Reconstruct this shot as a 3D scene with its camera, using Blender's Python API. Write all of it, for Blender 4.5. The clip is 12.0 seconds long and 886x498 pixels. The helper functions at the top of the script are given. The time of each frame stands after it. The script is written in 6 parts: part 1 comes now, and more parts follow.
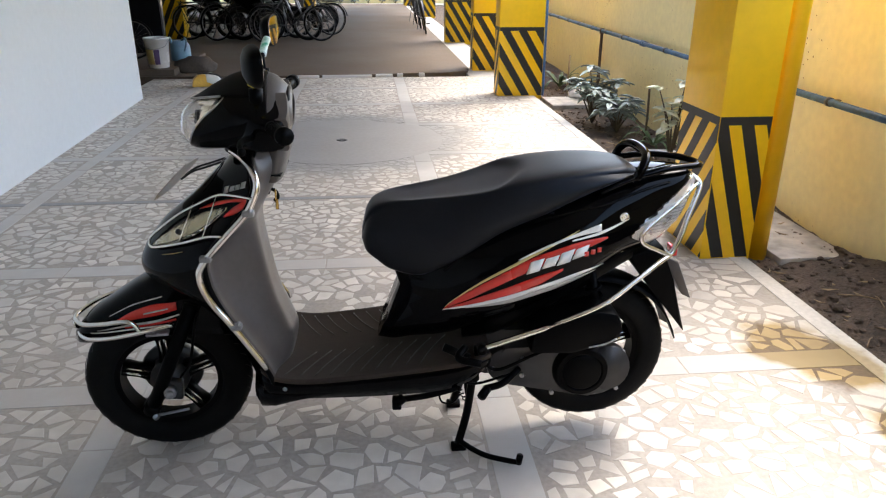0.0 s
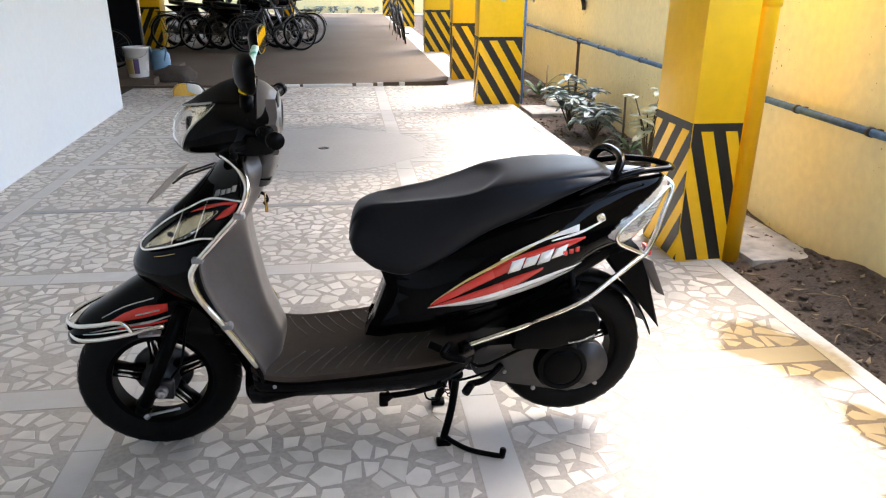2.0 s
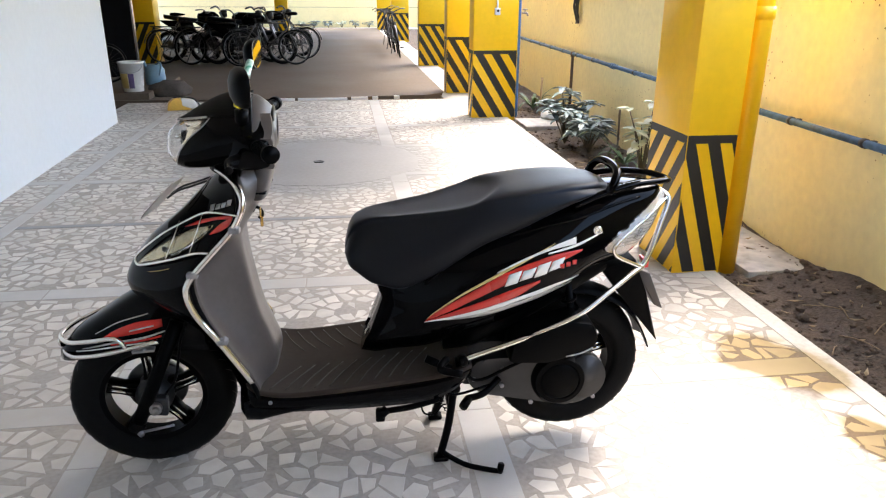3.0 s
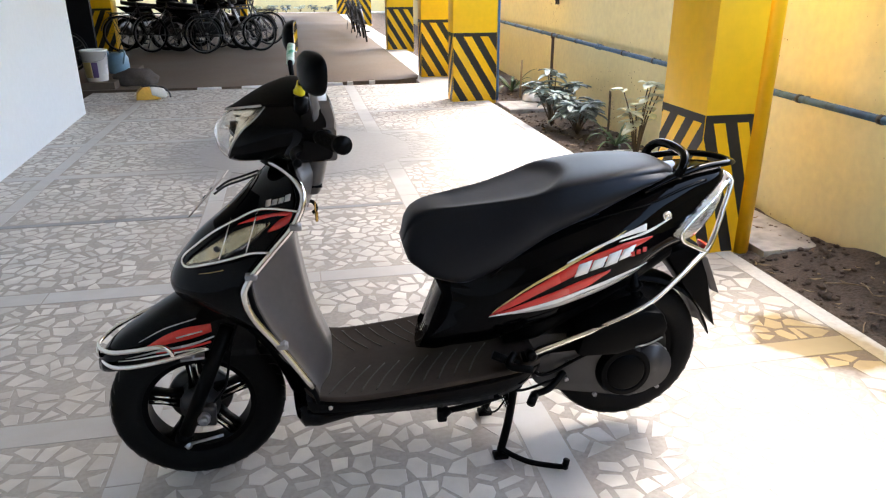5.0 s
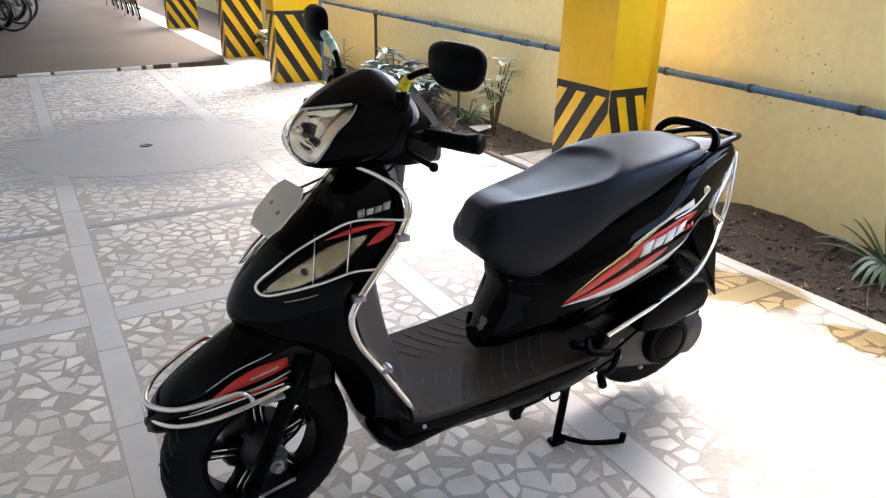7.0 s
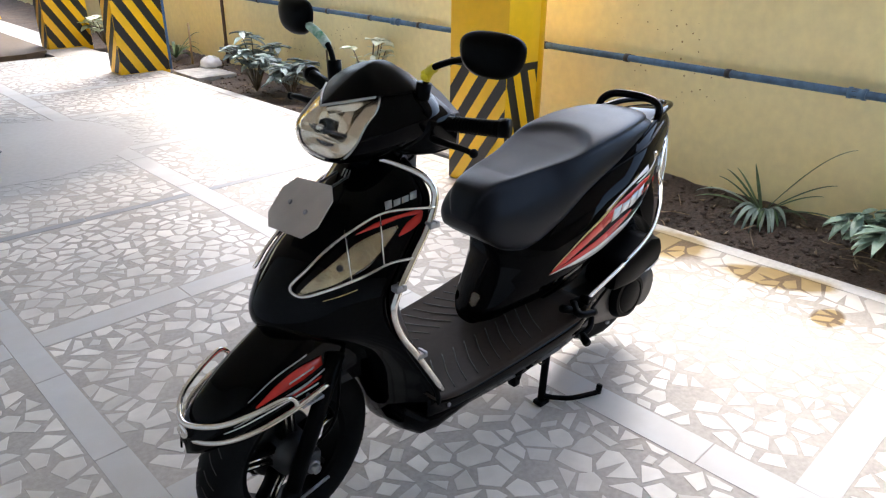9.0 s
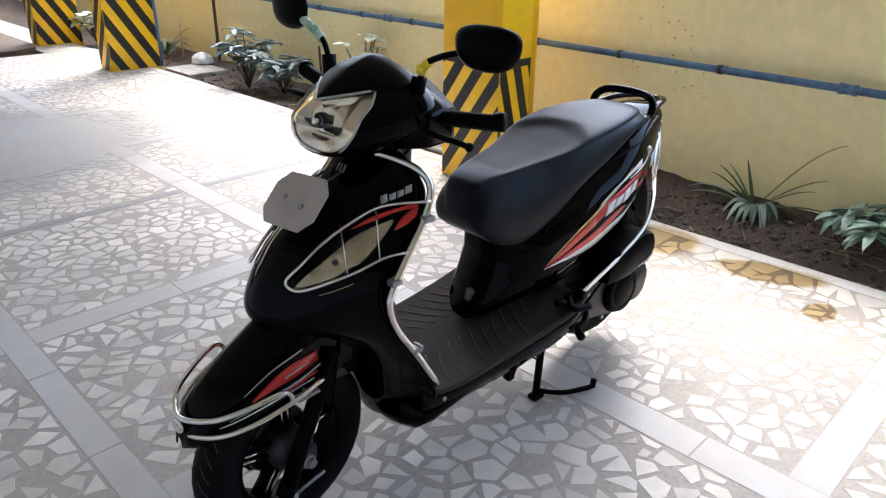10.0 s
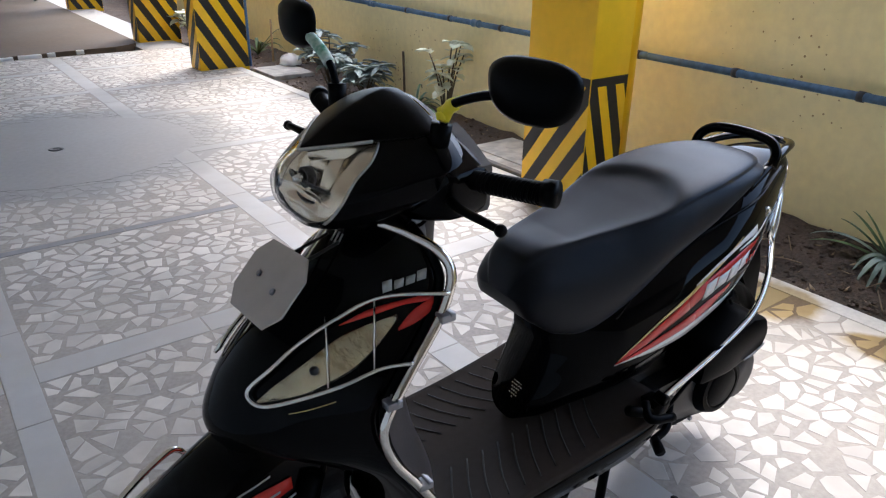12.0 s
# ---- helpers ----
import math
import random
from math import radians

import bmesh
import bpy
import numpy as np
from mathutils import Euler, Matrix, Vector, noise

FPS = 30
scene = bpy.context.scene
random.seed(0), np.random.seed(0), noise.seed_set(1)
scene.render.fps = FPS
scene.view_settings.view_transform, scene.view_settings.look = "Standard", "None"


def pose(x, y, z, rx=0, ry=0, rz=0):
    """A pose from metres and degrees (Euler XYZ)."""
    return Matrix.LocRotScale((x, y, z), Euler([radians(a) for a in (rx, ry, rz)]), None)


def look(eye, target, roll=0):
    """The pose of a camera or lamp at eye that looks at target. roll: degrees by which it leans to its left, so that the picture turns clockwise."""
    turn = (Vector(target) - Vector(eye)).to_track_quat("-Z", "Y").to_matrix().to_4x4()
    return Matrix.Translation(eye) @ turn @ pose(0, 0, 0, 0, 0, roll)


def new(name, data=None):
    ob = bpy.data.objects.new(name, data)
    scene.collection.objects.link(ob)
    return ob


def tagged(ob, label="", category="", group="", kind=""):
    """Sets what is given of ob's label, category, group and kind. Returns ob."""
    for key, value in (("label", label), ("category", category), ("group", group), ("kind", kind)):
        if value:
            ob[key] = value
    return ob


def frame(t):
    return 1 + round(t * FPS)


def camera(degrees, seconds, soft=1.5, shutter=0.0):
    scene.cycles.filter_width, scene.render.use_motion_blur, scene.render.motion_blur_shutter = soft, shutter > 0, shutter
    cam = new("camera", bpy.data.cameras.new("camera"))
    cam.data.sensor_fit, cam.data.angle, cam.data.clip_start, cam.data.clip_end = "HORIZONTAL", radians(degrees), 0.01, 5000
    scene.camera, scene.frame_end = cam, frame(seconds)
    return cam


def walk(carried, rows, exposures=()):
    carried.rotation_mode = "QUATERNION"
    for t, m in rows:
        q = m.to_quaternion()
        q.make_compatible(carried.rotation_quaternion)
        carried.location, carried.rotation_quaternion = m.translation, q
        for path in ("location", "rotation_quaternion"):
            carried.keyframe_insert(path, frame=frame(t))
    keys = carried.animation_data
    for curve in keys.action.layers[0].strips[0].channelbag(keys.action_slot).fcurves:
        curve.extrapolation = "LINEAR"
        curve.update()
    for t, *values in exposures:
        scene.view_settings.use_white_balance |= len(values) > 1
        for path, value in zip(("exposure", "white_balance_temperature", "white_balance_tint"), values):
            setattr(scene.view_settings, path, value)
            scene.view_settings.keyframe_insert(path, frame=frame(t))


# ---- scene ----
cam = camera(63.9, 12.0, soft=1.2)
PATH = [
    (0, (0.042, 0.388, 1.369), (0.233, 2.238, 0.632), 0.3),
    (0.5, (0.038, 0.355, 1.367), (0.256, 2.205, 0.637), 0.2),
    (1, (0.035, 0.331, 1.367), (0.254, 2.188, 0.656), 0.4),
    (1.5, (0.028, 0.315, 1.372), (0.259, 2.166, 0.652), 0.6),
    (2, (0.022, 0.313, 1.374), (0.269, 2.165, 0.661), 0.5),
    (2.5, (0.022, 0.319, 1.373), (0.269, 2.18, 0.683), 0.1),
    (4.3, (-0.057, 0.339, 1.367), (0.255, 2.197, 0.698), 1.7),
    (4.5, (-0.098, 0.365, 1.363), (0.186, 2.218, 0.665), 1.8),
    (5, (-0.241, 0.465, 1.357), (0.127, 2.295, 0.638), -0.2),
    (5.5, (-0.398, 0.55, 1.359), (0.055, 2.358, 0.636), 1.5),
    (6, (-0.623, 0.621, 1.377), (0.051, 2.356, 0.647), 0.9),
    (6.5, (-0.785, 0.698, 1.378), (0.033, 2.352, 0.608), 2.5),
    (7, (-0.922, 0.839, 1.368), (0.018, 2.426, 0.594), 1.0),
    (7.5, (-1.055, 0.957, 1.379), (0.043, 2.422, 0.573), 2.6),
    (7.7, (-1.118, 0.987, 1.383), (0.041, 2.407, 0.583), 1.5),
    (9.3, (-1.284, 1.059, 1.395), (0.0, 2.347, 0.564), 0.8),
    (9.5, (-1.287, 1.057, 1.395), (-0.006, 2.345, 0.559), 0.7),
    (10, (-1.287, 1.06, 1.388), (0.008, 2.338, 0.558), 0.8),
    (10.5, (-1.296, 1.056, 1.39), (0.002, 2.331, 0.561), 0.9),
    (11, (-1.262, 1.084, 1.397), (0.019, 2.361, 0.544), 0.5),
    (11.5, (-1.091, 1.195, 1.383), (0.12, 2.529, 0.515), -1.1),
    (12, (-0.876, 1.32, 1.37), (0.221, 2.771, 0.538), 0.9),
]
walk(cam, [(t, look(eye, target, roll)) for t, eye, target, roll in PATH], exposures=[(0.0, 2.41, 6650, 9), (0.5, 2.33, 6650, 9), (1.0, 2.63, 6680, 10), (1.6, 2.80, 6700, 10), (2.7, 2.82, 6700, 10), (5.5, 2.71, 6600, 10), (7.5, 2.76, 6450, 10), (9.5, 2.44, 6240, 9), (10.5, 2.32, 6140, 9), (11.0, 2.08, 6050, 9), (12.0, 1.98, 6010, 10)])

# ---- daylight ----
world = bpy.data.worlds.new("sky_world")
scene.world = world
world.use_nodes = True
sky = world.node_tree.nodes.new("ShaderNodeTexSky")
sky.sky_type = "NISHITA"
sky.sun_disc = False
sky.sun_elevation, sky.sun_rotation = radians(57), radians(49.4)
sky.air_density, sky.dust_density = 1.1, 2.6
world.node_tree.links.new(sky.outputs[0], world.node_tree.nodes["Background"].inputs[0])
world.node_tree.nodes["Background"].inputs[1].default_value = 0.20
sun_data = bpy.data.lights.new("sun", "SUN")
sun_data.energy, sun_data.angle, sun_data.color = 0.78, radians(26), (1.0, 0.985, 0.975)
sun = new("sun", sun_data)
# hazy sun that reaches in over the boundary wall
sun.matrix_world = look((4.2, 3.6, 8.5), (0, 0, 0))


# ---- helpers of this scene ----
def cat(table, x):
    """Smooth value at x of a table of (x, value) columns."""
    xs, ys = table
    n = len(xs)
    if x <= xs[0]:
        return ys[0]
    if x >= xs[-1]:
        return ys[-1]
    i = max(k for k in range(n - 1) if xs[k] <= x)
    h = xs[i + 1] - xs[i]
    u = (x - xs[i]) / h

    def slope(k):
        if k == 0:
            return (ys[1] - ys[0]) / (xs[1] - xs[0])
        if k == n - 1:
            return (ys[-1] - ys[-2]) / (xs[-1] - xs[-2])
        a = (ys[k] - ys[k - 1]) / (xs[k] - xs[k - 1])
        b = (ys[k + 1] - ys[k]) / (xs[k + 1] - xs[k])
        return 0.0 if a * b <= 0 else 2 * a * b / (a + b)

    a, b = slope(i) * h, slope(i + 1) * h
    return ((2 * u ** 3 - 3 * u ** 2 + 1) * ys[i] + (u ** 3 - 2 * u ** 2 + u) * a
            + (-2 * u ** 3 + 3 * u ** 2) * ys[i + 1] + (u ** 3 - u ** 2) * b)


def smooth_path(pts, per=6, closed=False):
    """Points of a Catmull-Rom curve through pts."""
    p = [Vector(q) for q in pts]
    n = len(p)
    out = []
    for i in range(n if closed else n - 1):
        a = p[(i - 1) % n] if closed or i else p[0] * 2 - p[1]
        b, c = p[i], p[(i + 1) % n]
        d = p[(i + 2) % n] if closed or i + 2 < n else c * 2 - b
        for k in range(per):
            t = k / per
            out.append(0.5 * ((2 * b) + (c - a) * t + (2 * a - 5 * b + 4 * c - d) * t * t + (3 * b - a - 3 * c + d) * t ** 3))
    if not closed:
        out.append(p[-1])
    return out


def loft(bm, rings, closed=True, caps=True, round_trip=False):
    """Quads between rings of points with equal counts."""
    rows = [[bm.verts.new(q) for q in ring] for ring in rings]
    m = len(rows[0])
    pairs = list(zip(rows, rows[1:])) + ([(rows[-1], rows[0])] if round_trip else [])
    for a, b in pairs:
        for i in range(m if closed else m - 1):
            j = (i + 1) % m
            bm.faces.new((a[i], a[j], b[j], b[i]))
    if caps and closed and not round_trip:
        bm.faces.new(rows[0][::-1])
        bm.faces.new(rows[-1])
    return rows


def tube(bm, pts, r, seg=8, per=6, closed=False, flat=1.0, bend=True):
    """A round (or flattened) bar along a smooth path; r is one radius or one for each end."""
    path = smooth_path(pts, per, closed) if bend and len(pts) > 2 else [Vector(q) for q in pts]
    n = len(path)
    rings, up = [], None
    for i, q in enumerate(path):
        a = path[(i - 1) % n] if closed else path[max(i - 1, 0)]
        b = path[(i + 1) % n] if closed else path[min(i + 1, n - 1)]
        d = (b - a).normalized()
        if up is None:
            up = Vector((0, 0, 1)) if abs(d.z) < 0.9 else Vector((1, 0, 0))
        side = d.cross(up).normalized()
        up = side.cross(d).normalized()
        rad = r if not isinstance(r, (tuple, list)) else r[0] + (r[1] - r[0]) * i / (n - 1)
        rings.append([q + side * (rad * math.cos(2 * math.pi * k / seg)) + up * (rad * flat * math.sin(2 * math.pi * k / seg)) for k in range(seg)])
    loft(bm, rings, round_trip=closed)
    return bm


def lathe(bm, profile, seg=48, centre=(0, 0, 0), axis="Y"):
    """Turns a closed profile of (radius, along) about an axis through centre."""
    rings = []
    for k in range(seg):
        c, s = math.cos(2 * math.pi * k / seg), math.sin(2 * math.pi * k / seg)
        ring = []
        for r, h in profile:
            v = {"Y": (r * c, h, r * s), "Z": (r * c, r * s, h), "X": (h, r * c, r * s)}[axis]
            ring.append(Vector(v) + Vector(centre))
        rings.append(ring)
    loft(bm, rings, closed=True, caps=False, round_trip=True)
    return bm


def disc(bm, centre, r, h, axis="Y", seg=24, chamfer=0.003):
    """A short cylinder with broken edges, from the centre plane by h along the axis."""
    s = 1 if h > 0 else -1
    c = min(chamfer, abs(h) / 2)
    lathe(bm, [(0.0004, 0), (r, 0), (r, h - s * c), (r - c, h), (0.0004, h)], seg, centre, axis)
    return bm


def box(bm, lo, hi, chamfer=0.0):
    made = bmesh.ops.create_cube(bm, size=1)
    for v in made["verts"]:
        v.co = Vector([lo[i] + (v.co[i] + 0.5) * (hi[i] - lo[i]) for i in range(3)])
    if chamfer:
        edges = list({e for v in made["verts"] for e in v.link_edges})
        bmesh.ops.bevel(bm, geom=edges, offset=chamfer, segments=2, affect="EDGES", profile=0.5)
    return bm


def prism(bm, outline, y0, y1, chamfer=0.0):
    """An outline of (x, z) points, pulled from y0 to y1."""
    rings = [[(x, y0, z) for x, z in outline], [(x, y1, z) for x, z in outline]]
    before = set(bm.verts)
    loft(bm, rings)
    if chamfer:
        edges = list({e for v in bm.verts if v not in before for e in v.link_edges})
        bmesh.ops.bevel(bm, geom=edges, offset=chamfer, segments=2, affect="EDGES", profile=0.5)
    return bm


def part(name, bm, material, parent=None, label="", smooth=True, solid=0.0, divide=0, at=None):
    """Links a bmesh as one mesh object, under a thing or a part."""
    bmesh.ops.recalc_face_normals(bm, faces=bm.faces)
    mesh = bpy.data.meshes.new(name)
    bm.to_mesh(mesh)
    bm.free()
    mesh.materials.append(material)
    ob = new(name, mesh)
    if smooth:
        mesh.shade_smooth()
        if smooth is not True:
            mesh.set_sharp_from_angle(angle=radians(smooth))
    if solid:
        m = ob.modifiers.new("solid", "SOLIDIFY")
        m.thickness, m.offset = solid, -1
    if divide:
        m = ob.modifiers.new("divide", "SUBSURF")
        m.levels = m.render_levels = divide
    if parent is not None:
        ob.parent = parent
    if at is not None:
        ob.matrix_basis = at
    if label:
        tagged(ob, label=label)
    return ob


def thing(name, m, label, category, group="", kind=""):
    ob = new(name)
    ob.empty_display_size = 0.1
    ob.matrix_basis = m
    return tagged(ob, label, category, group, kind)


def clip(poly, nx, ny, d):
    """The part of a flat polygon where nx x + ny y <= d."""
    out = []
    for i, a in enumerate(poly):
        b = poly[(i + 1) % len(poly)]
        da, db = nx * a[0] + ny * a[1] - d, nx * b[0] + ny * b[1] - d
        if da <= 0:
            out.append(a)
        if da * db < 0:
            t = da / (da - db)
            out.append((a[0] + (b[0] - a[0]) * t, a[1] + (b[1] - a[1]) * t))
    return out


# ---- materials ----
def material(name, colour, rough=0.5, metal=0.0, spread=0.12, grain=40.0, stain=3.0, bump=0.1, bump_size=120.0, coat=0.0, tint=None, random_from="", random_amount=0.0, rough_spread=0.1, depth=0.002, spec=0.5):
    """A surface with variation at two scales: grain and larger stains, in colour, gloss and relief."""
    m = bpy.data.materials.new(name)
    m.use_nodes = True
    t = m.node_tree
    bsdf = t.nodes["Principled BSDF"]
    link, node = t.links.new, t.nodes.new
    place = node("ShaderNodeNewGeometry")
    fine, large = node("ShaderNodeTexNoise"), node("ShaderNodeTexNoise")
    for n, s, d in ((fine, grain, 6), (large, stain, 4)):
        n.inputs["Scale"].default_value, n.inputs["Detail"].default_value = s, d
        link(place.outputs["Position"], n.inputs["Vector"])
    add = node("ShaderNodeMath")
    add.operation = "ADD"
    link(fine.outputs["Fac"], add.inputs[0])
    link(large.outputs["Fac"], add.inputs[1])
    value = add.outputs[0]
    if random_from:
        r = node("ShaderNodeMath")
        r.operation = "MULTIPLY_ADD"
        if random_from == "object":
            link(node("ShaderNodeObjectInfo").outputs["Random"], r.inputs[0])
        else:
            link(place.outputs["Random Per Island"], r.inputs[0])
        r.inputs[1].default_value = random_amount
        link(value, r.inputs[2])
        value = r.outputs[0]
    low, high = 0.72, 1.28 + random_amount
    spans = node("ShaderNodeMapRange")
    spans.inputs["From Min"].default_value, spans.inputs["From Max"].default_value = low, high
    link(value, spans.inputs["Value"])
    mix = node("ShaderNodeMix")
    mix.data_type = "RGBA"
    other = tint or [min(1, c * (1 + spread)) for c in colour]
    mix.inputs["A"].default_value = (*[c * (1 - spread) for c in colour], 1)
    mix.inputs["B"].default_value = (*other, 1)
    link(spans.outputs[0], mix.inputs["Factor"])
    link(mix.outputs["Result"], bsdf.inputs["Base Color"])
    gloss = node("ShaderNodeMapRange")
    gloss.inputs["To Min"].default_value, gloss.inputs["To Max"].default_value = max(0.02, rough - rough_spread), min(1, rough + rough_spread)
    gloss.inputs["From Min"].default_value, gloss.inputs["From Max"].default_value = 0.3, 0.7
    link(large.outputs["Fac"], gloss.inputs["Value"])
    link(gloss.outputs[0], bsdf.inputs["Roughness"])
    bsdf.inputs["Metallic"].default_value = metal
    bsdf.inputs["Specular IOR Level"].default_value = spec
    bsdf.inputs["Coat Weight"].default_value = coat
    bsdf.inputs["Coat Roughness"].default_value = 0.04
    if bump:
        relief = node("ShaderNodeTexNoise")
        relief.inputs["Scale"].default_value, relief.inputs["Detail"].default_value = bump_size, 5
        link(place.outputs["Position"], relief.inputs["Vector"])
        b = node("ShaderNodeBump")
        b.inputs["Strength"].default_value, b.inputs["Distance"].default_value = bump, depth
        link(relief.outputs["Fac"], b.inputs["Height"])
        link(b.outputs[0], bsdf.inputs["Normal"])
    return m


def stained(m, spots, colour):
    """Lays spilt-liquid stains (x, y, half length, half width, turn) over a floor material."""
    t = m.node_tree
    bsdf = t.nodes["Principled BSDF"]
    link, node = t.links.new, t.nodes.new
    base = bsdf.inputs["Base Color"].links[0].from_socket
    place = node("ShaderNodeNewGeometry")
    wave = node("ShaderNodeTexNoise")
    wave.inputs["Scale"].default_value, wave.inputs["Detail"].default_value = 5.0, 5
    link(place.outputs["Position"], wave.inputs["Vector"])
    total = None
    for x, y, a, b, turn in spots:
        mp = node("ShaderNodeMapping")
        mp.vector_type = "TEXTURE"
        mp.inputs["Location"].default_value = (x, y, 0)
        mp.inputs["Rotation"].default_value = (0, 0, radians(turn))
        mp.inputs["Scale"].default_value = (a, b, 1)
        link(place.outputs["Position"], mp.inputs["Vector"])
        ln = node("ShaderNodeVectorMath")
        ln.operation = "LENGTH"
        link(mp.outputs[0], ln.inputs[0])
        ad = node("ShaderNodeMath")
        ad.operation = "MULTIPLY_ADD"
        link(wave.outputs["Fac"], ad.inputs[0])
        ad.inputs[1].default_value = 1.2
        link(ln.outputs["Value"], ad.inputs[2])
        edge = node("ShaderNodeMapRange")
        edge.inputs["From Min"].default_value, edge.inputs["From Max"].default_value = 1.72, 1.45
        link(ad.outputs[0], edge.inputs["Value"])
        if total is None:
            total = edge.outputs[0]
        else:
            mx = node("ShaderNodeMath")
            mx.operation = "MAXIMUM"
            link(total, mx.inputs[0])
            link(edge.outputs[0], mx.inputs[1])
            total = mx.outputs[0]
    mix = node("ShaderNodeMix")
    mix.data_type, mix.blend_type = "RGBA", "MULTIPLY"
    link(total, mix.inputs["Factor"])
    link(base, mix.inputs["A"])
    mix.inputs["B"].default_value = (*colour, 1)
    link(mix.outputs["Result"], bsdf.inputs["Base Color"])
    return m


def speckled(m, scale, size, colour, patch=1.5):
    """Scatters small dark flecks, in loose patches, over a material."""
    t = m.node_tree
    bsdf = t.nodes["Principled BSDF"]
    link, node = t.links.new, t.nodes.new
    base = bsdf.inputs["Base Color"].links[0].from_socket
    place = node("ShaderNodeNewGeometry")
    dots, where = node("ShaderNodeTexVoronoi"), node("ShaderNodeTexNoise")
    dots.inputs["Scale"].default_value = scale
    where.inputs["Scale"].default_value, where.inputs["Detail"].default_value = patch, 3
    link(place.outputs["Position"], dots.inputs["Vector"])
    link(place.outputs["Position"], where.inputs["Vector"])
    reach = node("ShaderNodeMapRange")
    reach.inputs["From Min"].default_value, reach.inputs["From Max"].default_value = 0.5, 0.68
    reach.inputs["To Max"].default_value = size
    link(where.outputs["Fac"], reach.inputs["Value"])
    less = node("ShaderNodeMath")
    less.operation = "LESS_THAN"
    link(dots.outputs["Distance"], less.inputs[0])
    link(reach.outputs[0], less.inputs[1])
    mix = node("ShaderNodeMix")
    mix.data_type, mix.blend_type = "RGBA", "MULTIPLY"
    link(less.outputs[0], mix.inputs["Factor"])
    link(base, mix.inputs["A"])
    mix.inputs["B"].default_value = (*colour, 1)
    link(mix.outputs["Result"], bsdf.inputs["Base Color"])
    return m


def clear(name, rough=0.02, colour=(1, 1, 1)):
    m = bpy.data.materials.new(name)
    m.use_nodes = True
    b = m.node_tree.nodes["Principled BSDF"]
    b.inputs["Base Color"].default_value = (*colour, 1)
    b.inputs["Roughness"].default_value = rough
    b.inputs["Transmission Weight"].default_value = 1.0
    b.inputs["IOR"].default_value = 1.3
    return m


def filmed(m, scale, colour, low=0.40, high=0.62, most=0.7):
    """A thin smeared cement film in cloudy patches over a floor material."""
    t = m.node_tree
    bsdf = t.nodes["Principled BSDF"]
    link, node = t.links.new, t.nodes.new
    base = bsdf.inputs["Base Color"].links[0].from_socket
    place = node("ShaderNodeNewGeometry")
    total = None
    for k, weight in ((scale, 0.62), (scale * 5.5, 0.38)):
        n = node("ShaderNodeTexNoise")
        n.inputs["Scale"].default_value, n.inputs["Detail"].default_value = k, 5
        link(place.outputs["Position"], n.inputs["Vector"])
        mul = node("ShaderNodeMath")
        mul.operation = "MULTIPLY_ADD"
        link(n.outputs["Fac"], mul.inputs[0])
        mul.inputs[1].default_value = weight
        if total is not None:
            link(total, mul.inputs[2])
        else:
            mul.inputs[2].default_value = 0.0
        total = mul.outputs[0]
    edge = node("ShaderNodeMapRange")
    edge.inputs["From Min"].default_value, edge.inputs["From Max"].default_value = low, high
    edge.inputs["To Max"].default_value = most
    link(total, edge.inputs["Value"])
    mix = node("ShaderNodeMix")
    mix.data_type = "RGBA"
    link(edge.outputs[0], mix.inputs["Factor"])
    link(base, mix.inputs["A"])
    mix.inputs["B"].default_value = (*colour, 1)
    link(mix.outputs["Result"], bsdf.inputs["Base Color"])
    return m


def smeared(m, x, y, a, b, colour):
    """Thin cement worked out over the floor round (x, y), fading at an uneven rim."""
    t = m.node_tree
    bsdf = t.nodes["Principled BSDF"]
    link, node = t.links.new, t.nodes.new
    base = bsdf.inputs["Base Color"].links[0].from_socket
    place = node("ShaderNodeNewGeometry")
    mp = node("ShaderNodeMapping")
    mp.vector_type = "TEXTURE"
    mp.inputs["Location"].default_value, mp.inputs["Scale"].default_value = (x, y, 0), (a, b, 1)
    link(place.outputs["Position"], mp.inputs["Vector"])
    ln = node("ShaderNodeVectorMath")
    ln.operation = "LENGTH"
    link(mp.outputs[0], ln.inputs[0])
    wave = node("ShaderNodeTexNoise")
    wave.inputs["Scale"].default_value, wave.inputs["Detail"].default_value = 3.2, 6
    link(place.outputs["Position"], wave.inputs["Vector"])
    ad = node("ShaderNodeMath")
    ad.operation = "MULTIPLY_ADD"
    link(wave.outputs["Fac"], ad.inputs[0])
    ad.inputs[1].default_value = 0.5
    link(ln.outputs["Value"], ad.inputs[2])
    edge = node("ShaderNodeMapRange")
    edge.inputs["From Min"].default_value, edge.inputs["From Max"].default_value = 1.48, 1.16
    edge.inputs["To Max"].default_value = 0.96
    link(ad.outputs[0], edge.inputs["Value"])
    mix = node("ShaderNodeMix")
    mix.data_type = "RGBA"
    link(edge.outputs[0], mix.inputs["Factor"])
    link(base, mix.inputs["A"])
    mix.inputs["B"].default_value = (*colour, 1)
    link(mix.outputs["Result"], bsdf.inputs["Base Color"])
    return m


